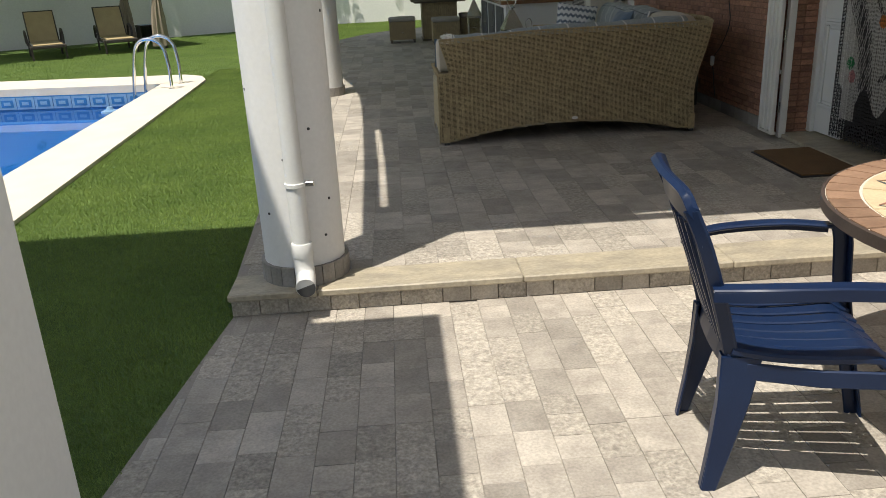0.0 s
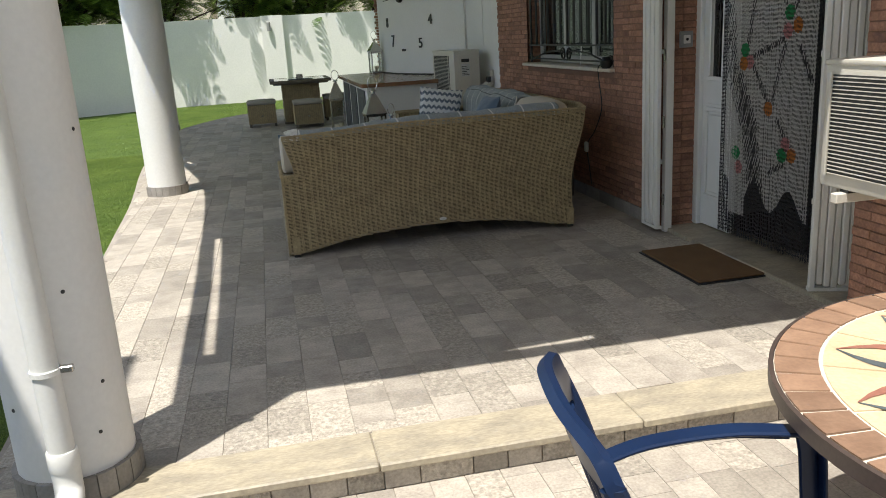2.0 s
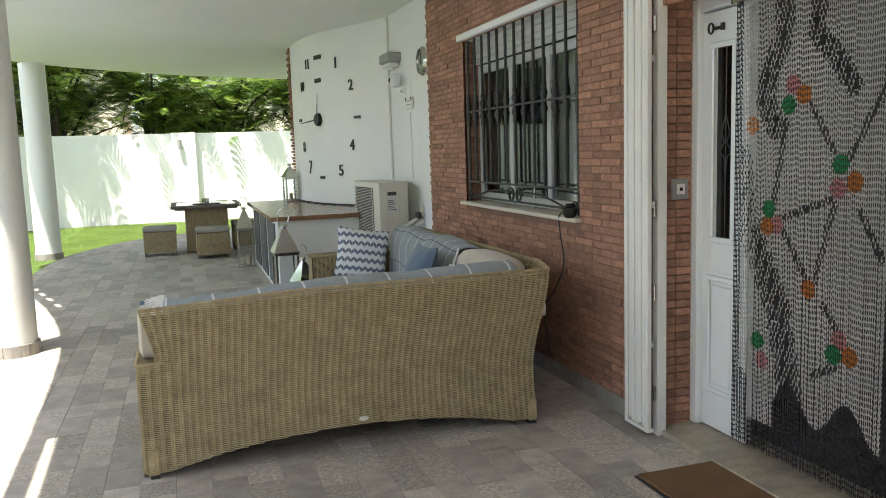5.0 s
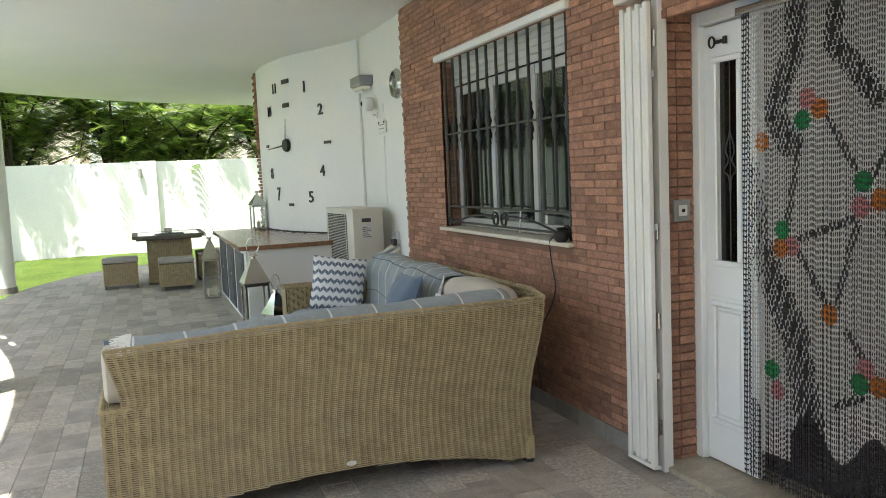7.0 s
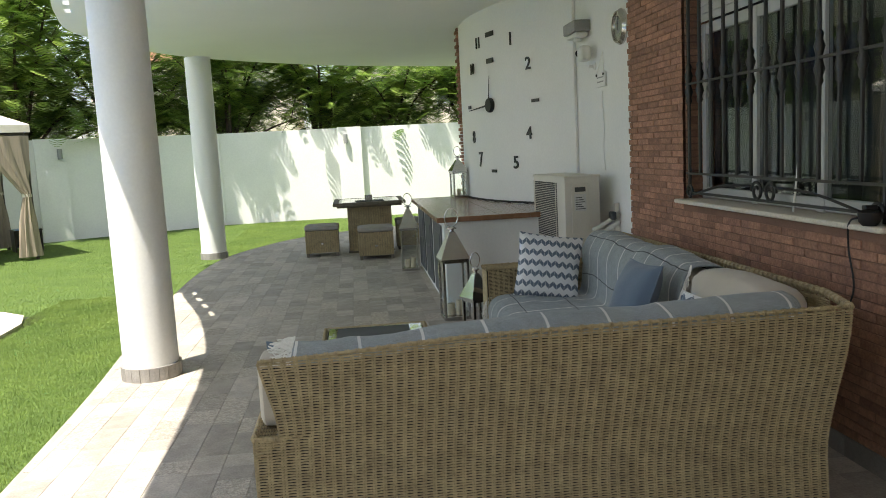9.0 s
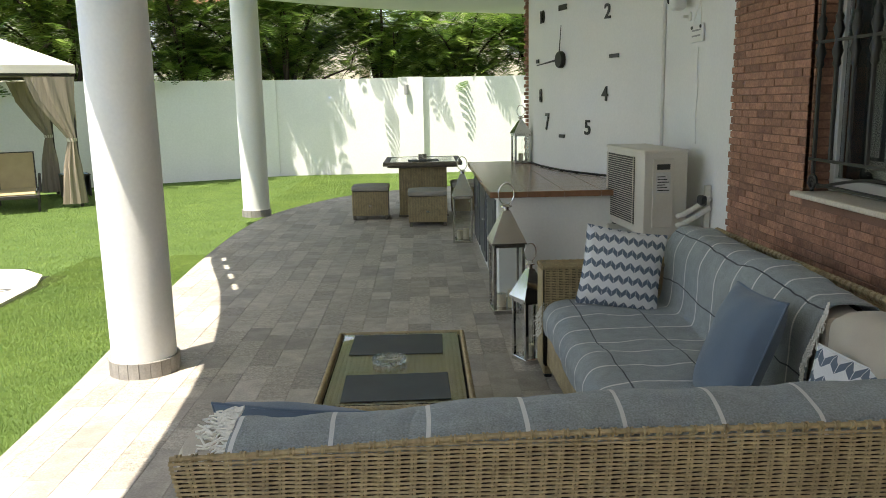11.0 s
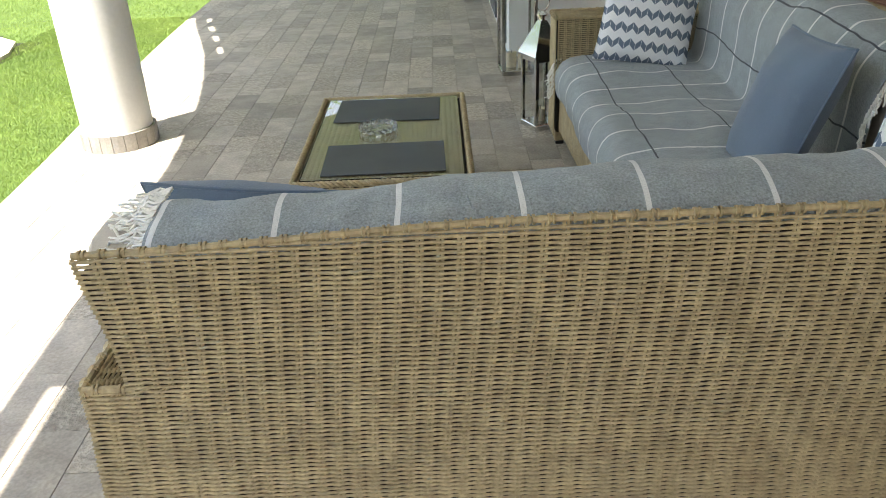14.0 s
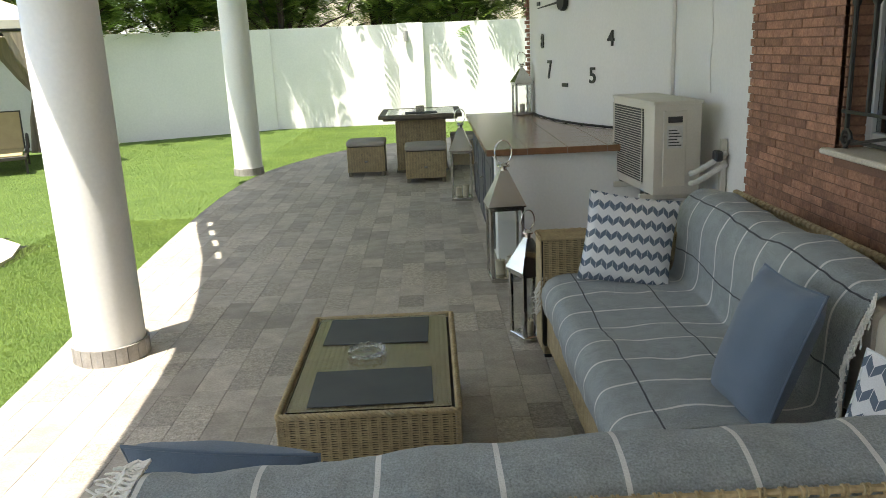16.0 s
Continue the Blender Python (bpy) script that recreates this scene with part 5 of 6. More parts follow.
# ---- downpipe and column plinths ----
PVC = material("white_pvc", (0.74, 0.74, 0.71), (0.68, 0.68, 0.65), 0.4, 4, 80, 0.03, fleck=0.03)
pipe = thing("downpipe", "white plastic downpipe clamped to the column", "downpipe")
px, py = -0.13, 3.742
part("pipe", lathe(bmesh.new(), [(0.042, 0.14), (0.042, CEIL - 0.002)], 22, Matrix.Translation((px, py, 0))), PVC, pipe, smooth=True)
part("socket", lathe(bmesh.new(), [(0.047, 0.17), (0.049, 0.175), (0.049, 0.235), (0.046, 0.24)], 22, Matrix.Translation((px, py, 0))), PVC, pipe, smooth=True)
part("elbow", rod(curve([(px, py, 0.2), (px, py, 0.12), (px + 0.005, py - 0.03, 0.075), (px + 0.012, py - 0.12, 0.058)], 8), 0.046, 20), PVC, pipe, smooth=True)
# flat dark disc in place of the pipe's shaded inside
part("mouth", lathe(bmesh.new(), [(0.043, 0), (0.03, -0.004)], 20, Matrix.Translation((px + 0.0135, py - 0.1215, 0.0577)) @ pose(0, 0, 0, 86)), AC_DARK, pipe, "dark disc for the shade in the open end")
for z in (0.515, 1.9):
    c = part("clamp", lathe(bmesh.new(), [(0.046, z - 0.01), (0.048, z - 0.008), (0.048, z + 0.008), (0.046, z + 0.01)], 22, Matrix.Translation((px, py, 0))), PVC, pipe)
    part("clamp_lug", cube(px + 0.045, px + 0.085, py - 0.012, py + 0.012, z - 0.01, z + 0.012, 0.003), METAL, c)
for a, z in ((205, 0.93), (230, 0.36), (262, 0.62), (300, 0.75), (322, 0.41), (345, 1.25), (248, 1.5), (310, 0.24)):
    part("wall_plug", lathe(bmesh.new(), [(0.007, 0), (0.006, 0.003), (0.002, 0.003)], 10, pose(0.1955 * math.cos(radians(a)), 0.1955 * math.sin(radians(a)), z, 0, 90, a)), AC_DARK, columns[0])
PLINTH = material("grey_plinth_tile", (0.30, 0.28, 0.255), (0.24, 0.225, 0.205), 0.65, 12, 80, 0.3, vary=0.15)
for col in columns:
    part("plinth_bed", lathe(bmesh.new(), [(0.204, 0.0), (0.204, 0.097)], 40), GROUT, col)
    n = 20
    bm = bmesh.new()
    half = math.pi / n - 0.008
    ring = [(r, a, z) for z in (0.0, 0.1) for r, a in ((0.198, -half), (0.2145, -half), (0.215, 0), (0.2145, half), (0.198, half))]
    vs = [bm.verts.new((r * math.cos(a), r * math.sin(a), z)) for r, a, z in ring]
    bm.faces.new(vs[:5])
    bm.faces.new(vs[5:])
    for k in range(5):
        bm.faces.new((vs[k], vs[(k + 1) % 5], vs[5 + (k + 1) % 5], vs[5 + k]))
    first = part("plinth_tile", bm, PLINTH, col)
    for k in range(1, n):
        o = new("plinth_tile", first.data)
        o.parent = col
        o.matrix_basis = pose(0, 0, 0, 0, 0, 360 * k / n)

# ---- patio: blue chair and mosaic table ----
BLUE = material("navy_plastic", (0.009, 0.023, 0.066), (0.007, 0.018, 0.054), 0.34, 4, 120, 0.05, 0.001, fleck=0.06, spec=0.3)


def strap(points, across, w, t, w2=None, bm=None):
    """A flat bar along points: w wide along `across`, t thick; the width may run to w2."""
    bm = bm or bmesh.new()
    pts, ax = [Vector(p) for p in points], Vector(across).normalized()
    rows = []
    for i, p in enumerate(pts):
        d = (pts[min(i + 1, len(pts) - 1)] - pts[max(i - 1, 0)]).normalized()
        n = d.cross(ax).normalized()
        half = (w + ((w2 if w2 is not None else w) - w) * i / (len(pts) - 1)) / 2
        c = min(t * 0.35, half * 0.5)
        rows.append([bm.verts.new(p + ax * a + n * b) for a, b in ((-half + c, -t / 2), (half - c, -t / 2), (half, -t / 2 + c), (half, t / 2 - c), (half - c, t / 2), (-half + c, t / 2), (-half, t / 2 - c), (-half, -t / 2 + c))])
    for r0, r1 in zip(rows, rows[1:]):
        for k in range(8):
            bm.faces.new((r0[k], r0[(k + 1) % 8], r1[(k + 1) % 8], r1[k]))
    bm.faces.new(rows[0])
    bm.faces.new(rows[-1])
    return bm


def garden_chair(label, m):
    """Moulded stacking armchair; faces local +y, seat centre at the origin."""
    root = thing("garden_chair", label, "chair", m)

    def seat(y, x):
        return 0.425 + 0.028 * ((y + 0.02) / 0.22) ** 2 * (1 if y < 0 else 0.45) - 0.05 * smooth_step(0.17, 0.25, y) + 0.014 * (x / 0.2) ** 2

    rows_y = [-0.205 + 0.455 * k / 14 for k in range(15)]
    for k in range(7):
        u = (k - 3) / 3
        line = [(u * (0.160 + 0.035 * (y + 0.2) / 0.45), y, seat(y, u * 0.19)) for y in rows_y]
        part("seat_slat", strap(line, (1, 0, 0), 0.046, 0.012, 0.056), BLUE, root, smooth=True)
    for y in (-0.2, -0.02, 0.215):
        part("seat_rib", strap([(x, y, seat(y, x) - 0.016) for x in (-0.2, -0.1, 0, 0.1, 0.2)], (0, 1, 0), 0.03, 0.02), BLUE, root)
    for h in (-1, 1):
        part("seat_rail", strap([(h * (0.196 + 0.035 * (y + 0.2) / 0.45), y, seat(y, 0.2) - 0.004) for y in rows_y], (1, 0, 0), 0.028, 0.026), BLUE, root, smooth=True)
    # backrest: side rails, broad curled head rail, slats that draw together downwards
    for h in (-1, 1):
        part("back_rail", strap(curve([(h * 0.188, -0.195, 0.40), (h * 0.205, -0.24, 0.58), (h * 0.228, -0.30, 0.77), (h * 0.228, -0.345, 0.88)], 5), (0.35 * h, 1, 0.2), 0.042, 0.016), BLUE, root, smooth=True)
    head = curve([(-0.236, -0.335, 0.885), (-0.20, -0.355, 0.93), (-0.10, -0.385, 0.953), (0, -0.392, 0.959), (0.10, -0.385, 0.953), (0.20, -0.355, 0.93), (0.236, -0.335, 0.885)], 5)
    bm = bmesh.new()
    rows = [[bm.verts.new((p.x, p.y + dy, p.z + dz)) for dy, dz in ((-0.022, -0.006), (-0.008, 0.008), (0.008, 0.002), (0.026, -0.045), (0.036, -0.105), (0.024, -0.108), (0.010, -0.045))] for p in head]
    for a, b in zip(rows, rows[1:]):
        for k in range(7):
            bm.faces.new((a[k], a[(k + 1) % 7], b[(k + 1) % 7], b[k]))
    bm.faces.new(rows[0])
    bm.faces.new(rows[-1])
    part("head_rail", bm, BLUE, root, smooth=True)
    for k in range(8):
        a = -0.175 + 0.35 * k / 7
        bow = 0.03 * (1 - (a / 0.2) ** 2)
        part("back_slat", strap(curve([(a * 0.80, -0.205, 0.42), (a * 0.92, -0.255 - bow * 0.6, 0.60), (a * 1.02, -0.318 - bow, 0.82)], 5), (1, 0, 0), 0.021, 0.013, 0.027), BLUE, root, smooth=True)
    part("back_foot", strap([(x, -0.205 - 0.012 * (1 - (x / 0.19) ** 2), 0.415) for x in (-0.195, -0.1, 0, 0.1, 0.195)], (0, 0.2, 1), 0.06, 0.016), BLUE, root)
    for h in (-1, 1):
        arm = curve([(h * 0.222, -0.275, 0.655), (h * 0.262, -0.14, 0.672), (h * 0.274, 0.05, 0.68), (h * 0.264, 0.20, 0.672)], 6)
        bm = strap(arm, (1, 0, 0), 0.052, 0.012)
        strap([(p.x + h * 0.022, p.y, p.z - 0.016) for p in arm], (0, 0, 1), 0.034, 0.008, None, bm)
        part("armrest", bm, BLUE, root, smooth=True)
        fore = curve([(h * 0.264, 0.185, 0.676), (h * 0.264, 0.232, 0.650), (h * 0.252, 0.252, 0.42), (h * 0.226, 0.325, 0.0)], 5)
        bm = strap(fore, (0, 1, 0), 0.058, 0.012, 0.042)
        strap([(p.x - h * 0.016, p.y + 0.022, p.z) for p in fore[4:]], (1, 0, 0), 0.038, 0.010, 0.034, bm)
        part("leg", bm, BLUE, root)
        hind = [(h * 0.200, -0.175, 0.435), (h * 0.210, -0.19, 0.29), (h * 0.217, -0.215, 0.15), (h * 0.224, -0.245, 0.0)]
        bm = strap(hind, (0, 1, 0), 0.115, 0.012, 0.044)
        strap([(x - h * 0.018, y - 0.05 + 0.031 * k / 3, z) for k, (x, y, z) in enumerate(hind)], (1, 0, 0), 0.045, 0.010, 0.034, bm)
        part("leg", bm, BLUE, root)
        part("side_apron", strap([(h * 0.203, -0.16, 0.392), (h * 0.222, 0.04, 0.378), (h * 0.246, 0.235, 0.385)], (0, 0, 1), 0.055, 0.012), BLUE, root)
    part("front_apron", strap([(x, 0.25, 0.372) for x in (-0.24, -0.12, 0, 0.12, 0.24)], (0, 0, 1), 0.05, 0.012), BLUE, root)
    return root


garden_chair("navy moulded plastic garden armchair with slatted back", pose(1.488, 2.378, GROUND, 0, 0, -99.5))

TERRA = material("terracotta_mosaic", (0.30, 0.185, 0.12), (0.235, 0.14, 0.09), 0.5, 14, 90, 0.15, vary=0.18)
SAND = material("sand_mosaic", (0.62, 0.50, 0.32), (0.55, 0.43, 0.27), 0.5, 9, 90, 0.15, vary=0.08)
SLATE_BLUE = material("slate_mosaic", (0.10, 0.12, 0.125), (0.075, 0.09, 0.095), 0.5, 14, 90, 0.2, vary=0.15)
REDDISH = material("red_marble_mosaic", (0.36, 0.16, 0.11), (0.29, 0.12, 0.085), 0.5, 14, 90, 0.15, vary=0.15)
GROUT_PALE = material("pale_mosaic_grout", (0.62, 0.57, 0.48), (0.55, 0.5, 0.42), 0.9, 6, 120, 0.2)
BROWN_METAL = material("brown_painted_steel", (0.07, 0.05, 0.042), (0.055, 0.04, 0.034), 0.45, 5, 100, 0.08)
mosaic = thing("mosaic_table", "round stone-mosaic garden table with a brown steel frame", "table", pose(2.42, 2.40, GROUND))
R, H = 0.745, 0.745
part("top_plate", lathe(bmesh.new(), [(R - 0.012, H - 0.03), (R - 0.012, H - 0.003)], 72), GROUT_PALE, mosaic)
part("rim_band", lathe(bmesh.new(), [(R - 0.011, H - 0.04), (R, H - 0.04), (R, H - 0.002), (R - 0.011, H - 0.0)], 72, None, False), BROWN_METAL, mosaic, smooth=True)


def wedge(r0, r1, half, z0, z1, steps=3, waist=0.0):
    bm = bmesh.new()
    lo, hi = [], []
    out = [(r0, -half + 2 * half * k / steps) for k in range(steps + 1)] + [(r1, half - 2 * half * k / steps) for k in range(steps + 1)]
    for r, a in out:
        lo.append(bm.verts.new((r * math.cos(a), r * math.sin(a), z0)))
        hi.append(bm.verts.new((r * math.cos(a), r * math.sin(a), z1)))
    bm.faces.new(hi)
    for k in range(len(out)):
        bm.faces.new((lo[k], lo[(k + 1) % len(out)], hi[(k + 1) % len(out)], hi[k]))
    return bm


def ring_of(name, count, mesh_bm, mat, lift=0.0, start=0.0):
    first = part(name, mesh_bm, mat, mosaic, m=pose(0, 0, lift, 0, 0, start))
    for k in range(1, count):
        o = new(name, first.data)
        o.parent = mosaic
        o.matrix_basis = pose(0, 0, lift, 0, 0, start + 360 * k / count)


ring_of("border_piece", 44, wedge(R - 0.115, R - 0.014, math.pi / 44 - 0.0085, H - 0.003, H + 0.002), TERRA)
ring_of("field_piece", 16, wedge(0.25, R - 0.125, math.pi / 16 - 0.008, H - 0.003, H + 0.0005, 4), SAND)
ring_of("centre_piece", 12, wedge(0.045, 0.24, math.pi / 12 - 0.012, H - 0.003, H + 0.001), SLATE_BLUE)
ring_of("star_piece", 6, wedge(0.1, 0.2, 0.16, H + 0.0012, H + 0.0022), TERRA, 0, 15)


def petal(hand):
    """A thin curved leaf of stone between two arcs."""
    bm = bmesh.new()
    lo, hi = [], []
    outer, inner = [], []
    for k in range(9):
        t = k / 8
        r = 0.27 + (R - 0.42) * t
        a = hand * 0.15 * math.sin(math.pi * t)
        w = 0.019 * math.sin(math.pi * t) + 0.002
        outer.append((r * math.cos(a) - w * math.sin(a), r * math.sin(a) + w * math.cos(a)))
        inner.append((r * math.cos(a) + w * math.sin(a), r * math.sin(a) - w * math.cos(a)))
    for k in range(8):
        q = [inner[k], inner[k + 1], outer[k + 1], outer[k]]
        bm.faces.new([bm.verts.new((x, y, H + 0.0022)) for x, y in q])
    return bm


ring_of("petal_piece", 12, petal(1), SLATE_BLUE, 0, 15)
ring_of("petal_piece", 12, petal(-1), REDDISH, 0.0004, 15)
for k in range(4):
    a = math.pi / 4 + k * math.pi / 2
    c, s = math.cos(a), math.sin(a)
    part("leg", rod(curve([(0.5 * c, 0.5 * s, H - 0.04), (0.44 * c, 0.44 * s, 0.5), (0.30 * c, 0.30 * s, 0.3), (0.46 * c, 0.46 * s, 0.05), (0.52 * c, 0.52 * s, 0.0)], 7), 0.017, 8), BROWN_METAL, mosaic, smooth=True)
part("leg_ring", rod([(0.33 * math.cos(a), 0.33 * math.sin(a), 0.32) for a in (2 * math.pi * k / 30 for k in range(30))], 0.012, 6, True), BROWN_METAL, mosaic, smooth=True)
part("under_ring", rod([(0.52 * math.cos(a), 0.52 * math.sin(a), H - 0.045) for a in (2 * math.pi * k / 36 for k in range(36))], 0.014, 6, True), BROWN_METAL, mosaic, smooth=True)

# ---- pool ----
WATER = bpy.data.materials.new("pool_water")
WATER.use_nodes = True
wn, wl = WATER.node_tree.nodes, WATER.node_tree.links.new
wb = wn["Principled BSDF"]
wb.inputs["Base Color"].default_value = (0.10, 0.42, 0.80, 1)
wb.inputs["Roughness"].default_value = 0.03
wb.inputs["Transmission Weight"].default_value = 1.0
wb.inputs["IOR"].default_value = 1.33
wave, bumpy = wn.new("ShaderNodeTexNoise"), wn.new("ShaderNodeBump")
wave.inputs["Scale"].default_value, wave.inputs["Detail"].default_value = 5.0, 3
bumpy.inputs["Strength"].default_value, bumpy.inputs["Distance"].default_value = 0.3, 0.02
wl(wave.outputs[0], bumpy.inputs["Height"])
wl(bumpy.outputs[0], wb.inputs["Normal"])
LINER = material("pool_blue_mosaic", (0.035, 0.17, 0.38), (0.025, 0.135, 0.33), 0.3, 8, 70, 0.1, fleck=0.15)
PALE_BLUE = material("pale_blue_tile", (0.20, 0.34, 0.50), (0.15, 0.28, 0.44), 0.3, 8, 60, 0.05)
bm = bmesh.new()
n = len(POOL_OUT)
lo = [bm.verts.new((x, y, -0.2)) for x, y in POOL_OUT]
hi = [bm.verts.new((x, y, -0.088)) for x, y in POOL_OUT]
ih = [bm.verts.new((x, y, -0.088)) for x, y in POOL_IN]
il = [bm.verts.new((x, y, -0.2)) for x, y in POOL_IN]
match = [0, 1, 1, 1, 1, 2, 3, 4]
for k in range(n):
    k2 = (k + 1) % n
    bm.faces.new((lo[k], lo[k2], hi[k2], hi[k]))
    a, b = match[k], match[k2]
    bm.faces.new((hi[k], hi[k2], ih[b], ih[a]) if a != b else (hi[k], hi[k2], ih[a]))
for k in range(5):
    k2 = (k + 1) % 5
    bm.faces.new((ih[k], ih[k2], il[k2], il[k]))
structure("pavement_pool", bm, POOL_STONE, "pale cream stone coping round the pool", "pool coping")
bm = bmesh.new()
top_ring = [bm.verts.new((x, y, -0.2)) for x, y in POOL_IN]
low_ring = [bm.verts.new((x, y, -1.5)) for x, y in POOL_IN]
for k in range(5):
    bm.faces.new((top_ring[k], top_ring[(k + 1) % 5], low_ring[(k + 1) % 5], low_ring[k]))
bm.faces.new(low_ring)
structure("pool_shell", bm, LINER, "blue mosaic pool basin", "pool")
water = tagged(raw("water", [(x, y, -0.42) for x, y in POOL_IN], [(0, 1, 2, 3, 4)], WATER), "clear blue swimming pool water with small ripples", "water", "", "structure")
water.visible_shadow = False
# frieze tiles along the far side
frieze = thing("pool_frieze", "row of blue and white patterned frieze tiles at the waterline", "tiles", None, "", "structure")
ax, ay, bx, by = *POOL_IN[1], *POOL_IN[2]
ln = math.hypot(bx - ax, by - ay)
ang = math.degrees(math.atan2(by - ay, bx - ax))
for k in range(16):
    m = pose(ax, ay, -0.31, 0, 0, ang) @ pose(0.13 + 0.3 * k, 0.0, 0)
    t = part("tile", cube(-0.145, 0.145, 0.002, 0.008, -0.09, 0.09), PALE_BLUE, frieze, m=m)
    part("motif", cube(-0.1, 0.1, 0.0082, 0.011, -0.055, 0.055), LINER, t)
    part("motif_inner", cube(-0.055, 0.055, 0.0112, 0.013, -0.025, 0.025), PALE_BLUE, t)
ladder = thing("pool_ladder", "bent stainless-steel pool ladder rails on the coping", "pool ladder")
for dy in (0.0, 0.55):
    y = 12.02 + dy
    rail = curve([(-2.87, y, -0.09), (-2.87, y, 0.25), (-2.92, y, 0.52), (-3.1, y, 0.62), (-3.28, y, 0.52), (-3.38, y, 0.1), (-3.42, y, -0.3), (-3.42, y, -1.1)], 7)
    part("rail", rod(rail, 0.024, 12), CHROME, ladder, smooth=True)
    part("flange", lathe(bmesh.new(), [(0.05, -0.088), (0.05, -0.08), (0.03, -0.075)], 18, Matrix.Translation((-2.87, y, 0))), CHROME, ladder, smooth=True)
for z in (-0.45, -0.75, -1.05):
    part("tread", cube(-3.46, -3.38, 12.04, 12.55, z - 0.015, z + 0.015, 0.004), CHROME, ladder)
for x, y, r in ((-3.9, 12.3, 0.13), (-5.4, 9.4, 0.2)):
    float_ob = thing("pool_float", "small pale floating dispenser on the pool water", "pool float", pose(x, y, -0.425), "pool floats")
    part("body", lathe(bmesh.new(), [(r * 0.5, -0.03), (r, 0.0), (r * 0.95, 0.03), (r * 0.45, 0.05), (r * 0.3, 0.09)], 20), PALE_BLUE, float_ob, smooth=True)

# ---- loungers, side table, gazebo ----
SLING = material("tan_sling_cloth", (0.42, 0.33, 0.17), (0.37, 0.285, 0.145), 0.9, 5, 250, 0.3)
DARK_FRAME = material("dark_brown_frame", (0.045, 0.035, 0.028), (0.035, 0.028, 0.023), 0.5, 6, 90, 0.1)


def lounger(m):
    root = thing("sun_lounger", "dark wicker sun lounger with a raised tan cloth back", "sun lounger", m, "sun loungers")
    part("seat_cloth", cube(-0.29, 0.29, -0.95, 0.35, 0.30, 0.325, 0.008), SLING, root, "tan cloth seat")
    part("back_cloth", cube(-0.29, 0.29, 0.0, 0.74, 0.0, 0.025, 0.008), SLING, root, "tan cloth backrest", m=Matrix.Translation((0, 0.36, 0.31)) @ pose(0, 0, 0, 58))
    bm = bmesh.new()
    for a in (-1, 1):
        box(bm, a * 0.33 - 0.022, a * 0.33 + 0.022, -1.0, 0.55, 0.24, 0.30, 0.006)
    box(bm, -0.307, 0.307, -1.0, -0.95, 0.24, 0.30, 0.006)
    part("frame", bm, DARK_FRAME, root)
    part("back_frame", rod([(-0.30, 0.0, 0.0), (-0.30, 0.76, 0.0), (0.30, 0.76, 0.0), (0.30, 0.0, 0.0)], 0.018, 8), DARK_FRAME, root, m=Matrix.Translation((0, 0.36, 0.31)) @ pose(0, 0, 0, 58))
    for a in (-1, 1):
        for y in (-0.9, 0.45):
            part("leg", cube(a * 0.33 - 0.02, a * 0.33 + 0.02, y - 0.02, y + 0.02, 0, 0.24, 0.004), DARK_FRAME, root)
        part("armrest", rod(curve([(a * 0.36, -0.15, 0.28), (a * 0.37, -0.05, 0.5), (a * 0.37, 0.35, 0.55), (a * 0.36, 0.5, 0.3)], 5), 0.026, 8), DARK_FRAME, root, smooth=True)
    return root


lounger(pose(-7.35, 18.9, GROUND, 0, 0, 25))
lounger(pose(-6.05, 19.6, GROUND, 0, 0, 25))
side = thing("side_table", "small dark side table between the loungers and the curtain", "side table", pose(-5.75, 21.3, GROUND, 0, 0, 30))
part("top", cube(-0.27, 0.27, -0.27, 0.27, 0.42, 0.45, 0.006), DARK_FRAME, side)
part("glass", cube(-0.23, 0.23, -0.23, 0.23, 0.4505, 0.457), PALE_BLUE, side)
for a in (-1, 1):
    part("side_panel", cube(a * 0.25 - 0.012, a * 0.25 + 0.012, -0.25, 0.25, 0.0, 0.42, 0.004), DARK_FRAME, side)
part("back_panel", cube(-0.237, 0.237, 0.23, 0.25, 0.05, 0.42), GREY_DOOR, side)

CANVAS = material("cream_canvas", (0.66, 0.61, 0.52), (0.60, 0.55, 0.46), 0.9, 3, 200, 0.2)
DRAPE = material("striped_tan_drape", (0.34, 0.28, 0.21), (0.27, 0.22, 0.165), 0.95, 2, 160, 0.2, stretch=(14, 14, 0.3))
gazebo = thing("gazebo", "garden gazebo with a cream canopy and tied tan curtains", "gazebo", pose(-7.44, 19.42, GROUND, 0, 0, 33))
bm = bmesh.new()
e = 2.3
eave = [bm.verts.new(p) for p in ((-e, -1.35, 2.5), (e, -1.35, 2.5), (e, 1.35, 2.5), (-e, 1.35, 2.5))]
drop = [bm.verts.new(p) for p in ((-e, -1.35, 2.36), (e, -1.35, 2.36), (e, 1.35, 2.36), (-e, 1.35, 2.36))]
peak = [bm.verts.new((-1.0, 0, 3.15)), bm.verts.new((1.0, 0, 3.15))]
bm.faces.new((eave[0], eave[1], peak[1], peak[0]))
bm.faces.new((eave[2], eave[3], peak[0], peak[1]))
bm.faces.new((eave[1], eave[2], peak[1]))
bm.faces.new((eave[3], eave[0], peak[0]))
for k in range(4):
    bm.faces.new((drop[k], drop[(k + 1) % 4], eave[(k + 1) % 4], eave[k]))
canopy = part("canopy", bm, CANVAS, gazebo, "cream canvas canopy")
canopy.modifiers.new("thickness", "SOLIDIFY").thickness = 0.01
bm = bmesh.new()
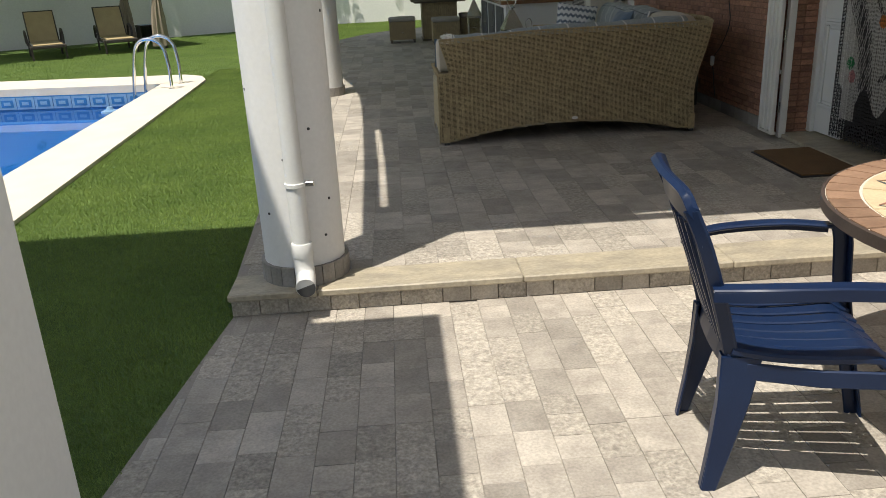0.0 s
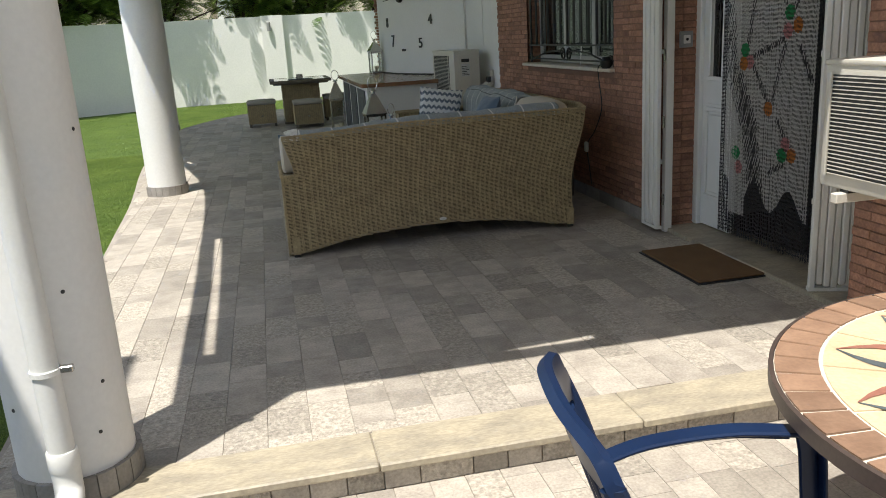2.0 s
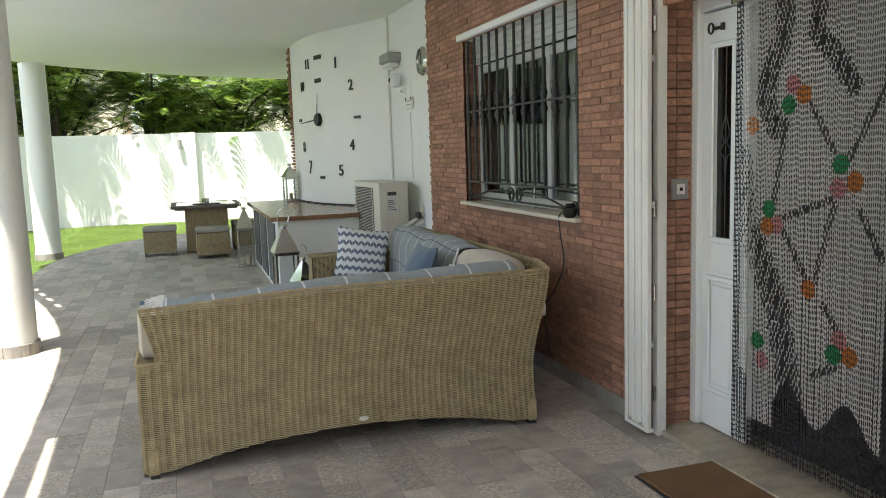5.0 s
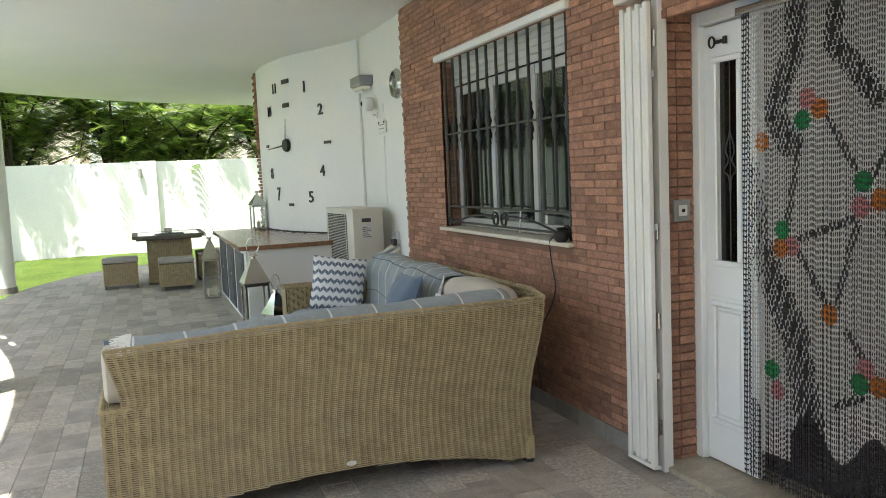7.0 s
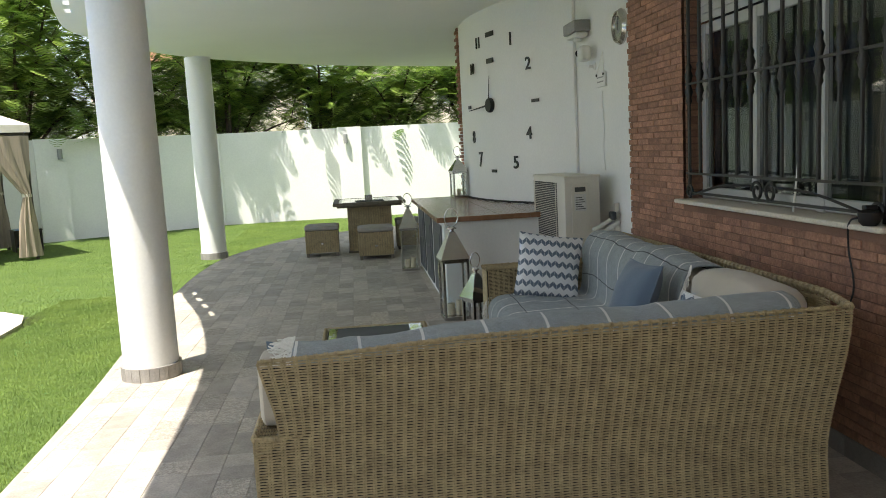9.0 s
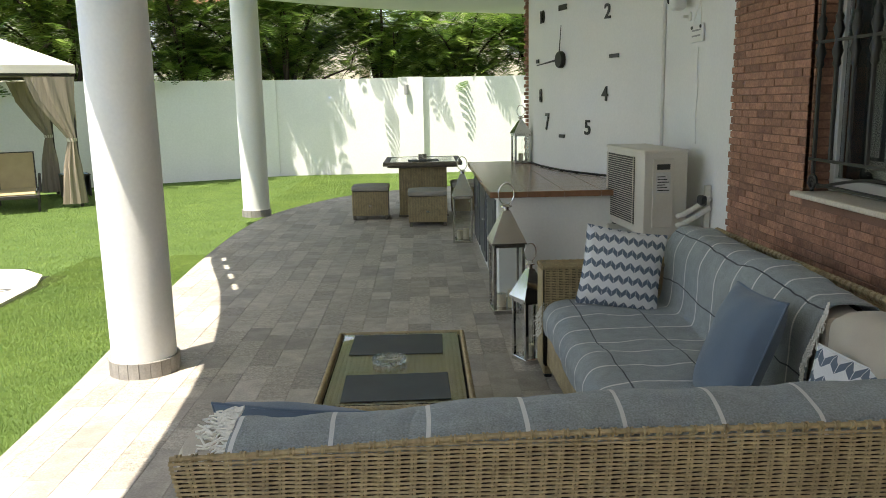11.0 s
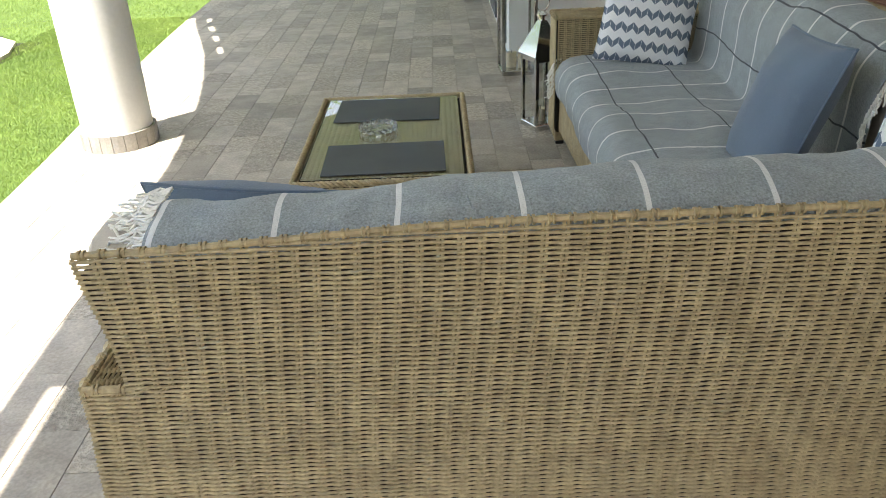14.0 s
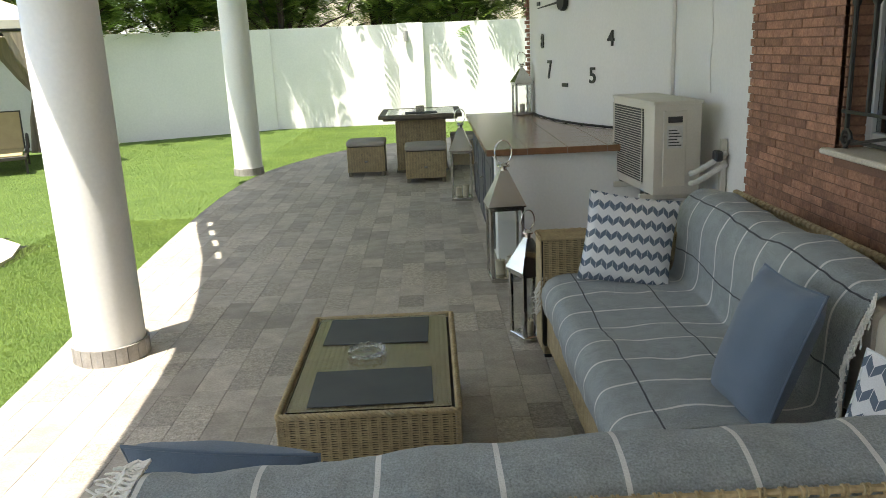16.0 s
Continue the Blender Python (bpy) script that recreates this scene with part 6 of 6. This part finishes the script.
for a in (-1, 1):
    box(bm, -2.2, 2.2, a * 1.28 - 0.02, a * 1.28 + 0.02, 2.32, 2.38, 0.004)
    box(bm, a * 2.2 - 0.02, a * 2.2 + 0.02, -1.255, 1.255, 2.32, 2.38, 0.004)
part("top_frame", bm, DARK_FRAME, gazebo)
for a in (-1, 1):
    for b in (-1, 1):
        part("pole", cube(a * 2.2 - 0.03, a * 2.2 + 0.03, b * 1.28 - 0.03, b * 1.28 + 0.03, 0, 2.315, 0.005), DARK_FRAME, gazebo)
        bm = bmesh.new()
        rows = []
        for z, w, shift in ((2.30, 0.34, 0.30), (1.9, 0.28, 0.25), (1.5, 0.16, 0.13), (1.25, 0.075, 0.05), (1.18, 0.06, 0.04), (1.1, 0.075, 0.05), (0.7, 0.13, 0.07), (0.3, 0.16, 0.08), (0.06, 0.18, 0.08)):
            ring = []
            for k in range(40):
                t = 2 * math.pi * k / 40
                fold_r = 1 + 0.22 * math.sin(9 * t + z * 2)
                ring.append(bm.verts.new((a * 2.18 - a * shift + w * fold_r * math.cos(t), b * 1.28 + 0.09 * fold_r * math.sin(t), z)))
            rows.append(ring)
        for r0, r1 in zip(rows, rows[1:]):
            for k in range(40):
                bm.faces.new((r0[k], r0[(k + 1) % 40], r1[(k + 1) % 40], r1[k]))
        c = part("curtain", bm, DRAPE, gazebo, "tan striped curtain tied to the pole", True)
        part("tie_band", lathe(bmesh.new(), [(0.085, 1.17), (0.088, 1.2), (0.085, 1.23)], 20, Matrix.Translation((a * 2.18 - a * 0.045, b * 1.28, 0)), False), CANVAS, c)


# ---- yard lamps and pilasters ----
def yard_lamp(m):
    root = thing("wall_lamp", "small grey up-and-down lamp on the garden wall", "wall lamp", m, "garden wall lamps")
    part("body", lathe(bmesh.new(), [(0.05, -0.12), (0.055, -0.115), (0.055, 0.115), (0.05, 0.12)], 18, Matrix.Translation((0, -0.075, 0))), GREY_PLASTIC, root, smooth=True)
    part("bracket", cube(-0.02, 0.02, -0.03, 0.0, -0.05, 0.05), GREY_PLASTIC, root)


yard_lamp(pose(0.95, 24.80, 1.93))
yard_lamp(pose(-5.58, 23.21, 1.88, 0, 0, 25))

# ---- trees behind the wall ----
BARK = material("dark_bark", (0.085, 0.062, 0.045), (0.06, 0.045, 0.034), 0.95, 12, 60, 0.8, 0.02)
LEAF = [material("leaf_" + n, c, tuple(v * 0.75 for v in c), 0.55, 1.2, 30, 0, fleck=0.25) for n, c in (("bright", (0.31, 0.44, 0.085)), ("mid", (0.19, 0.31, 0.055)), ("deep", (0.09, 0.17, 0.035)))]
for m in LEAF:
    # thin leaves let some light through
    nodes, link = m.node_tree.nodes, m.node_tree.links.new
    b = nodes["Principled BSDF"]
    glow, blend = nodes.new("ShaderNodeBsdfTranslucent"), nodes.new("ShaderNodeMixShader")
    link(b.inputs["Base Color"].links[0].from_socket, glow.inputs[0])
    blend.inputs[0].default_value = 0.4
    link(b.outputs[0], blend.inputs[1])
    link(glow.outputs[0], blend.inputs[2])
    link(blend.outputs[0], nodes["Material Output"].inputs[0])


def fronds(rng, centres, count, spread, size):
    """Feathery compound leaves: a rib with pairs of leaflets, gathered round branch ends."""
    verts, faces, mats = [], [], []
    for _ in range(count):
        cx, cy, cz = centres[rng.randrange(len(centres))]
        base = Vector((cx + rng.gauss(0, spread), cy + rng.gauss(0, spread), cz + rng.gauss(0, spread * 0.75)))
        a = rng.uniform(0, 2 * math.pi)
        d = Vector((math.cos(a), math.sin(a), rng.uniform(-0.55, 0.25))).normalized()
        side = d.cross(Vector((0, 0, 1))).normalized()
        up = side.cross(d)
        ln = size * rng.uniform(0.7, 1.3)
        mat = rng.choices((0, 1, 2), (4, 4, 2))[0]
        pairs = 8
        for k in range(pairs):
            t = (k + 0.6) / pairs
            p = base + d * ln * t - Vector((0, 0, 1)) * ln * 0.25 * t * t
            w = ln * 0.34 * math.sin(math.pi * (0.18 + 0.76 * t))
            for h in (-1, 1):
                q = p + (side * h + d * 0.35 - up * 0.12) * w
                e = d * ln * 0.095
                i = len(verts)
                verts += [p - e * 0.5, p + e * 0.5, q + e * 0.25 , q - e * 0.55]
                faces.append((i, i + 1, i + 2, i + 3))
                mats.append(mat)
    return verts, faces, mats


def tree(x, y, height, crown, count, seed, size=0.42):
    rng = random.Random(seed)
    root = thing("tree", "leafy feathery-leaved tree behind the white garden wall", "tree", pose(x, y, GROUND - 0.02), "trees behind the wall")
    fork = height * 0.3
    bm = bmesh.new()
    sweep(bm, curve([(0, 0, 0), (0.06, 0.02, fork * 0.5), (0.02, -0.04, fork)], 5), 0.12, 9, r2=0.085)
    part("trunk", bm, BARK, root, smooth=True)
    tips = []
    for k in range(11):
        a = 2 * math.pi * k / 11 + rng.uniform(-0.3, 0.3)
        reach, rise = crown * rng.uniform(0.45, 1.0), height * rng.uniform(0.44, 1.0)
        rise = max(rise, fork + 0.2)
        end = Vector((math.cos(a) * reach, math.sin(a) * reach, rise))
        mid_p = Vector((end.x * 0.45, end.y * 0.45, fork + (rise - fork) * 0.65)) + Vector((rng.uniform(-0.2, 0.2), rng.uniform(-0.2, 0.2), 0))
        line = curve([(0.02, -0.04, fork - 0.1), mid_p, end], 6)
        part("limb", rod(line, 0.055, 6, r2=0.012), BARK, root, smooth=True)
        tips += [tuple(p) for p in line[4:]]
        for j in range(4):
            p = line[rng.randrange(5, len(line))]
            q = p + Vector((rng.uniform(-1, 1), rng.uniform(-1, 1), rng.uniform(-0.5, 0.7))) * crown * 0.4
            part("twig", rod([p, (p + q) / 2 + Vector((0, 0, 0.06)), q], 0.016, 5, r2=0.005), BARK, root)
            tips += [tuple(q), tuple((p + q) / 2)]
    verts, faces, mats = fronds(rng, [p for p in tips if p[2] > 2.6], count, 0.30, size)
    ob = raw("crown", verts, faces, LEAF, root, "crown of small feathery green leaves")
    ob.data.polygons.foreach_set("material_index", mats)
    return root


for k, (x, y, h, c, n) in enumerate(((-9.2, 22.6, 6.2, 2.4, 1900), (-6.8, 24.1, 6.0, 2.6, 2400), (-4.5, 25.2, 5.8, 2.6, 2300), (-2.2, 26.2, 5.2, 2.4, 1800), (0.2, 26.65, 5.0, 2.0, 1400), (2.4, 26.8, 4.8, 1.9, 1300), (4.7, 27.2, 4.9, 1.9, 1300), (-12.0, 21.3, 6.2, 2.2, 1200), (-7.8, 27.5, 7.2, 2.5, 1500), (-2.8, 30.0, 6.4, 2.5, 1300), (1.5, 30.6, 6.0, 2.4, 1200))):
    tree(x, y, h, c, n, 40 + k)

# neighbouring houses seen between the leaves
CREAM_WALL = material("cream_house_render", (0.70, 0.62, 0.50), (0.64, 0.56, 0.45), 0.9, 0.6, 30, 0.2)
ROOF_TILE = material("clay_roof", (0.36, 0.17, 0.10), (0.28, 0.13, 0.08), 0.85, 4, 40, 0.4)
def house(x, y, w, d, h, label):
    root = thing("house", label, "house", pose(x, y, GROUND))
    part("wall", cube(0, w, 0, d, 0, h), CREAM_WALL, root)
    bm = bmesh.new()
    vs = [bm.verts.new(p) for p in ((-0.4, -0.4, h), (w + 0.4, -0.4, h), (w + 0.4, d + 0.4, h), (-0.4, d + 0.4, h), (w * 0.25, d / 2, h + 1.5), (w * 0.75, d / 2, h + 1.5))]
    for f in ((0, 1, 5, 4), (2, 3, 4, 5), (1, 2, 5), (3, 0, 4), (3, 2, 1, 0)):
        bm.faces.new([vs[i] for i in f])
    part("roof", bm, ROOF_TILE, root, "clay tile roof")
    for k in range(3):
        for z in (1.0, 3.9):
            if z + 1.3 < h:
                wx = w * (k + 0.5) / 3
                wn_ = part("window", cube(wx - 0.55, wx + 0.55, -0.03, -0.002, z, z + 1.3, 0.01), FRAME, root)
                part("pane", cube(wx - 0.47, wx + 0.47, -0.036, -0.031, z + 0.08, z + 1.22), AC_DARK, wn_)


house(-10.5, 42, 9, 8, 6.2, "cream rendered house behind the trees")
house(1.0, 44, 10, 8, 6.4, "cream rendered house with a clay roof behind the trees")
house(-24, 38, 10, 8, 6.0, "cream rendered house far behind the trees")

# ---- grass blades ----
def lawn_patch(name, n, x0, x1, y0, y1, height, seed):
    rng = np.random.default_rng(seed)
    x, y = rng.uniform(x0, x1, n), rng.uniform(y0, y1, n)
    edge_y = np.array([p[1] for p in terrace_line])
    edge_x = np.array([p[0] for p in terrace_line])
    limit = np.interp(y, edge_y, edge_x)
    limit = np.where(y < 3.75, np.interp(y, [-4, 1.6, 2.4, 3.75], [-0.8, -0.75, -0.66, -0.49]), limit)
    keep = (x < limit + 0.01) | (y > 21.1) | ((y > 18) & (x < limit))
    pool = (x > -10.1) & (y < np.interp(x, [-10.1, -3.1, -2.58, -2.5], [14.75, 13.75, 12.9, 12.0])) & (x < np.interp(y, [-1.6, 5.5, 12.2, 13.2], [-2.1, -2.3, -2.55, -2.75]))
    keep &= ~pool
    keep &= y < np.minimum(24.9, 24.85 + (x + 2.25) * 0.7186)
    x, y = x[keep], y[keep]
    n = len(x)
    a = rng.uniform(0, 2 * np.pi, n)
    h = height * rng.uniform(0.5, 1.25, n)
    w = height * 0.11
    lean = rng.uniform(0.1, 0.8, n) * h
    b = a + rng.normal(0, 1.2, n)
    z = np.full(n, GROUND - 0.014)
    co = np.empty((n, 3, 3))
    co[:, 0] = np.stack([x - w * np.cos(a), y - w * np.sin(a), z], 1)
    co[:, 1] = np.stack([x + w * np.cos(a), y + w * np.sin(a), z], 1)
    co[:, 2] = np.stack([x + lean * np.cos(b), y + lean * np.sin(b), z + h], 1)
    mesh = bpy.data.meshes.new(name)
    mesh.vertices.add(3 * n)
    mesh.vertices.foreach_set("co", co.ravel())
    mesh.loops.add(3 * n)
    mesh.loops.foreach_set("vertex_index", np.arange(3 * n))
    mesh.polygons.add(n)
    mesh.polygons.foreach_set("loop_start", np.arange(0, 3 * n, 3))
    mesh.update(calc_edges=True)
    mesh.materials.append(GRASS)
    return tagged(new(name, mesh), "short green artificial grass blades on the lawn", "grass", "", "stuff")


lawn_patch("grass", 520000, -2.7, 0.0, 2.2, 14.5, 0.017, 1)
lawn_patch("grass", 260000, -9.0, 0.5, 13.0, 24.9, 0.024, 2)
lawn_patch("grass", 90000, -1.5, 4.0, 18.0, 25.0, 0.026, 3)


# ---- wall bricks ----
def piece(w, d, h, chip=0.0025, seed=0):
    """A block 0..w, 0..d, 0..h whose front edges (towards -x) are chamfered."""
    bm = cube(0, d, 0, w, 0, h)
    edges = [e for e in bm.edges if all(v.co.x < 1e-6 for v in e.verts)]
    bmesh.ops.bevel(bm, geom=edges, offset=chip, segments=1, affect="EDGES")
    return bm


def mesh_of(bm, name, mat):
    bmesh.ops.recalc_face_normals(bm, faces=bm.faces)
    mesh = bpy.data.meshes.new(name)
    bm.to_mesh(mesh)
    bm.free()
    mesh.materials.append(mat)
    return mesh


def joined(name, meshes_at, mat, parent, kind="stuff"):
    """Many pieces in one mesh: (mesh, x, y, z) each."""
    verts, faces = [], []
    cache = {}
    for me, x, y, z in meshes_at:
        if me.name not in cache:
            cache[me.name] = ([tuple(v.co) for v in me.vertices], [tuple(p.vertices) for p in me.polygons])
        vs, fs = cache[me.name]
        base = len(verts)
        verts += [(a + x, b + y, c + z) for a, b, c in vs]
        faces += [tuple(i + base for i in f) for f in fs]
    return tagged(raw(name, verts, faces, mat, parent), kind=kind)


def islands(mat, vary):
    """The same stone for joined pieces, each island a little lighter or darker."""
    m = mat.copy()
    nodes, link = m.node_tree.nodes, m.node_tree.links.new
    geo = nodes.new("ShaderNodeNewGeometry")
    for n in nodes:
        if n.type == "OBJECT_INFO":
            for l in list(n.outputs["Random"].links):
                link(geo.outputs["Random Per Island"], l.to_socket)
    return m


BRICK_JOINED = islands(BRICK, 0.2)
COURSE, BRICK_L = 0.0455, 0.225
rng = random.Random(11)
brick_meshes = {}


def brick_mesh(length):
    key = round(length, 3)
    if key not in brick_meshes:
        brick_meshes[key] = mesh_of(piece(length, 0.03, COURSE - 0.0055), "brick", BRICK)
    return brick_meshes[key]


near, far = [], []
rows = int(CEIL / COURSE)
for r in range(rows):
    z = r * COURSE + 0.004
    y = 2.62 - (BRICK_L / 2 if r % 2 else 0)
    while y < 10.32:
        y0, y1 = max(y, 2.62), min(y + BRICK_L - 0.006, 10.33 + (0.022 if r % 2 else 0.0))
        spans = [(y0, y1)]
        for a, b, lo, hi in ((DOOR0, DOOR1, -1, 2.30), (WIN0, WIN1, WIN_Z0 - 0.05, WIN_Z1 + 0.005)):
            if lo < z + COURSE / 2 < hi:
                spans = [q for s0, s1 in spans for q in ((s0, min(s1, a)), (max(s0, b), s1)) if q[1] - q[0] > 0.02]
        for s0, s1 in spans:
            if s1 - s0 > 0.02:
                jut = rng.uniform(-0.003, 0.003)
                item = (brick_mesh(s1 - s0), WALL_X - 0.0085 + jut, s0, z)
                (near if 6.3 < s0 < 7.2 and z > 0.1 else far).append(item)
        y += BRICK_L
for me, x, y, z in near[:300]:
    o = new("brick", me)
    o.parent = wall_brick
    o.location = (x, y, z)
joined("brickwork", near[300:] + far, BRICK_JOINED, wall_brick)
# reveals of the door and window openings
reveal = []
rv = mesh_of(cube(0, 0.105, 0, 0.012, 0, COURSE - 0.0075, 0.002), "reveal_brick", BRICK)
rv2 = mesh_of(cube(0, 0.19, 0, 0.012, 0, COURSE - 0.0075, 0.002), "reveal_brick", BRICK)
for r in range(rows):
    z = r * COURSE + 0.004
    if z < 2.28:
        reveal += [(rv, 3.385, DOOR1 - 0.012, z), (rv, 3.495, DOOR1 - 0.012, z), (rv, 3.385, DOOR0, z)]
    if WIN_Z0 < z < WIN_Z1 - 0.03:
        reveal += [(rv2, 3.385, WIN1 - 0.012, z), (rv2, 3.385, WIN0, z)]
joined("reveal_brickwork", reveal, BRICK_JOINED, wall_brick)
# brick edge of the curved wall's far end
edge_bricks = []
em = mesh_of(piece(0.11, 0.05, COURSE - 0.0075), "brick", BRICK)
for r in range(rows):
    edge_bricks.append((em, 2.578 - (0.02 if r % 2 else 0.0), 14.72, r * COURSE + 0.004))
joined("end_brickwork", edge_bricks, BRICK_JOINED, wall_brick)
# base tiles along the brick wall
skirt = thing("baseboard", "dark grey tile skirting along the brick wall", "baseboard", None, "", "structure")
sk = mesh_of(cube(-0.012, 0, 0.0015, 0.2985, 0, 0.1, 0.002), "skirting_tile", PLINTH)
y = 6.52
while y < 10.2:
    o = new("skirting_tile", sk)
    o.parent = skirt
    o.location = (WALL_X - 0.016, y, 0.0)
    y += 0.30


# ---- floor tiles ----
TILE_J, ROUGH_J = islands(TILE, 0.2), islands(TILE_ROUGH, 0.2)
tile_meshes = {}


def tile_mesh(w, l, kind):
    key = (round(w, 3), round(l, 3), kind)
    if key not in tile_meshes:
        bm = cube(0, w, 0, l, -0.008, 0.0)
        edges = [e for e in bm.edges if all(v.co.z > -1e-6 for v in e.verts)]
        bmesh.ops.bevel(bm, geom=edges, offset=0.0008, segments=1, affect="EDGES")
        tile_meshes[key] = mesh_of(bm, "tile", TILE if kind == 0 else TILE_ROUGH)
    return tile_meshes[key]


def inside(x, y):
    return x > np.interp(y, [p[1] for p in terrace_line], [p[0] for p in terrace_line]) + 0.01 if y < 18.2 else (x > -0.6 and y < np.interp(x, [p[0] for p in terrace_line if p[1] > 18], [p[1] for p in terrace_line if p[1] > 18]) - 0.02)


def lay(parent, x0, x1, y0, y1, width, lengths, z, test, near_test, gap, seed):
    rng = random.Random(seed)
    close, away = [], ([], [])
    x = x0
    while x < x1 - 0.05:
        y = y0 - rng.choice(lengths) * rng.random()
        while y < y1:
            l = rng.choice(lengths)
            a, b = max(y, y0), min(y + l, y1)
            if b - a > 0.04:
                kind = 1 if rng.random() < 0.38 else 0
                corners = [(x, a), (x + width, a), (x, b), (x + width, b)]
                ok = [test(*c) for c in corners]
                if all(ok):
                    item = (tile_mesh(width - gap, b - a - gap, kind), x, a, z + rng.uniform(-0.0008, 0.0008))
                    if near_test(x, a) and len(close) < 300:
                        close.append(item)
                    else:
                        away[kind].append(item)
                elif any(ok):
                    # cut to the curved edge in narrow strips
                    n = 4
                    for j in range(n):
                        xs = x + width * j / n
                        if test(xs, a) and test(xs, b):
                            away[kind].append((tile_mesh(width - width * j / n - gap, b - a - gap, kind), xs, a, z))
                            break
            y += l
        x += width
    for me, px_, py_, pz in close:
        o = new("tile", me)
        o.parent = parent
        o.location = (px_, py_, pz)
    for kind, mat in ((0, TILE_J), (1, ROUGH_J)):
        joined("tiling", away[kind], mat, parent)


floor_ob, pave_ob = bpy.data.objects["floor"], bpy.data.objects["pavement"]
lay(floor_ob, -1.17, 4.1, 3.978, 21.0, 0.168, (0.168, 0.252, 0.336, 0.336), 0.0, lambda x, y: inside(x, y) and not (x > 3.36 and y < 10.4), lambda x, y: -0.4 < x < 3.2 and 4.0 < y < 6.6, 0.0018, 21)
pave_left = lambda y: np.interp(y, [-4, 1.6, 2.4, 3.75], [-0.8, -0.75, -0.66, -0.49])
lay(pave_ob, -0.8, 4.6, -1.0, 3.745, 0.134, (0.134, 0.2, 0.268, 0.2), GROUND, lambda x, y: x > pave_left(y), lambda x, y: -0.7 < x < 1.7 and 1.7 < y < 3.7, 0.0018, 22)
# riser tiles under the coping and stone slabs of the coping
step_ob = bpy.data.objects["step"]
x = -0.49
rng = random.Random(8)
while x < 4.1:
    w = rng.choice((0.134, 0.134, 0.2))
    me = mesh_of(cube(0, w - 0.004, 0, 0.012, GROUND + 0.001, -0.031, 0.002), "riser_tile", TILE_ROUGH if rng.random() < 0.4 else TILE)
    o = new("riser_tile", me)
    o.parent = step_ob
    o.location = (x, 3.7375, 0)
    x += w
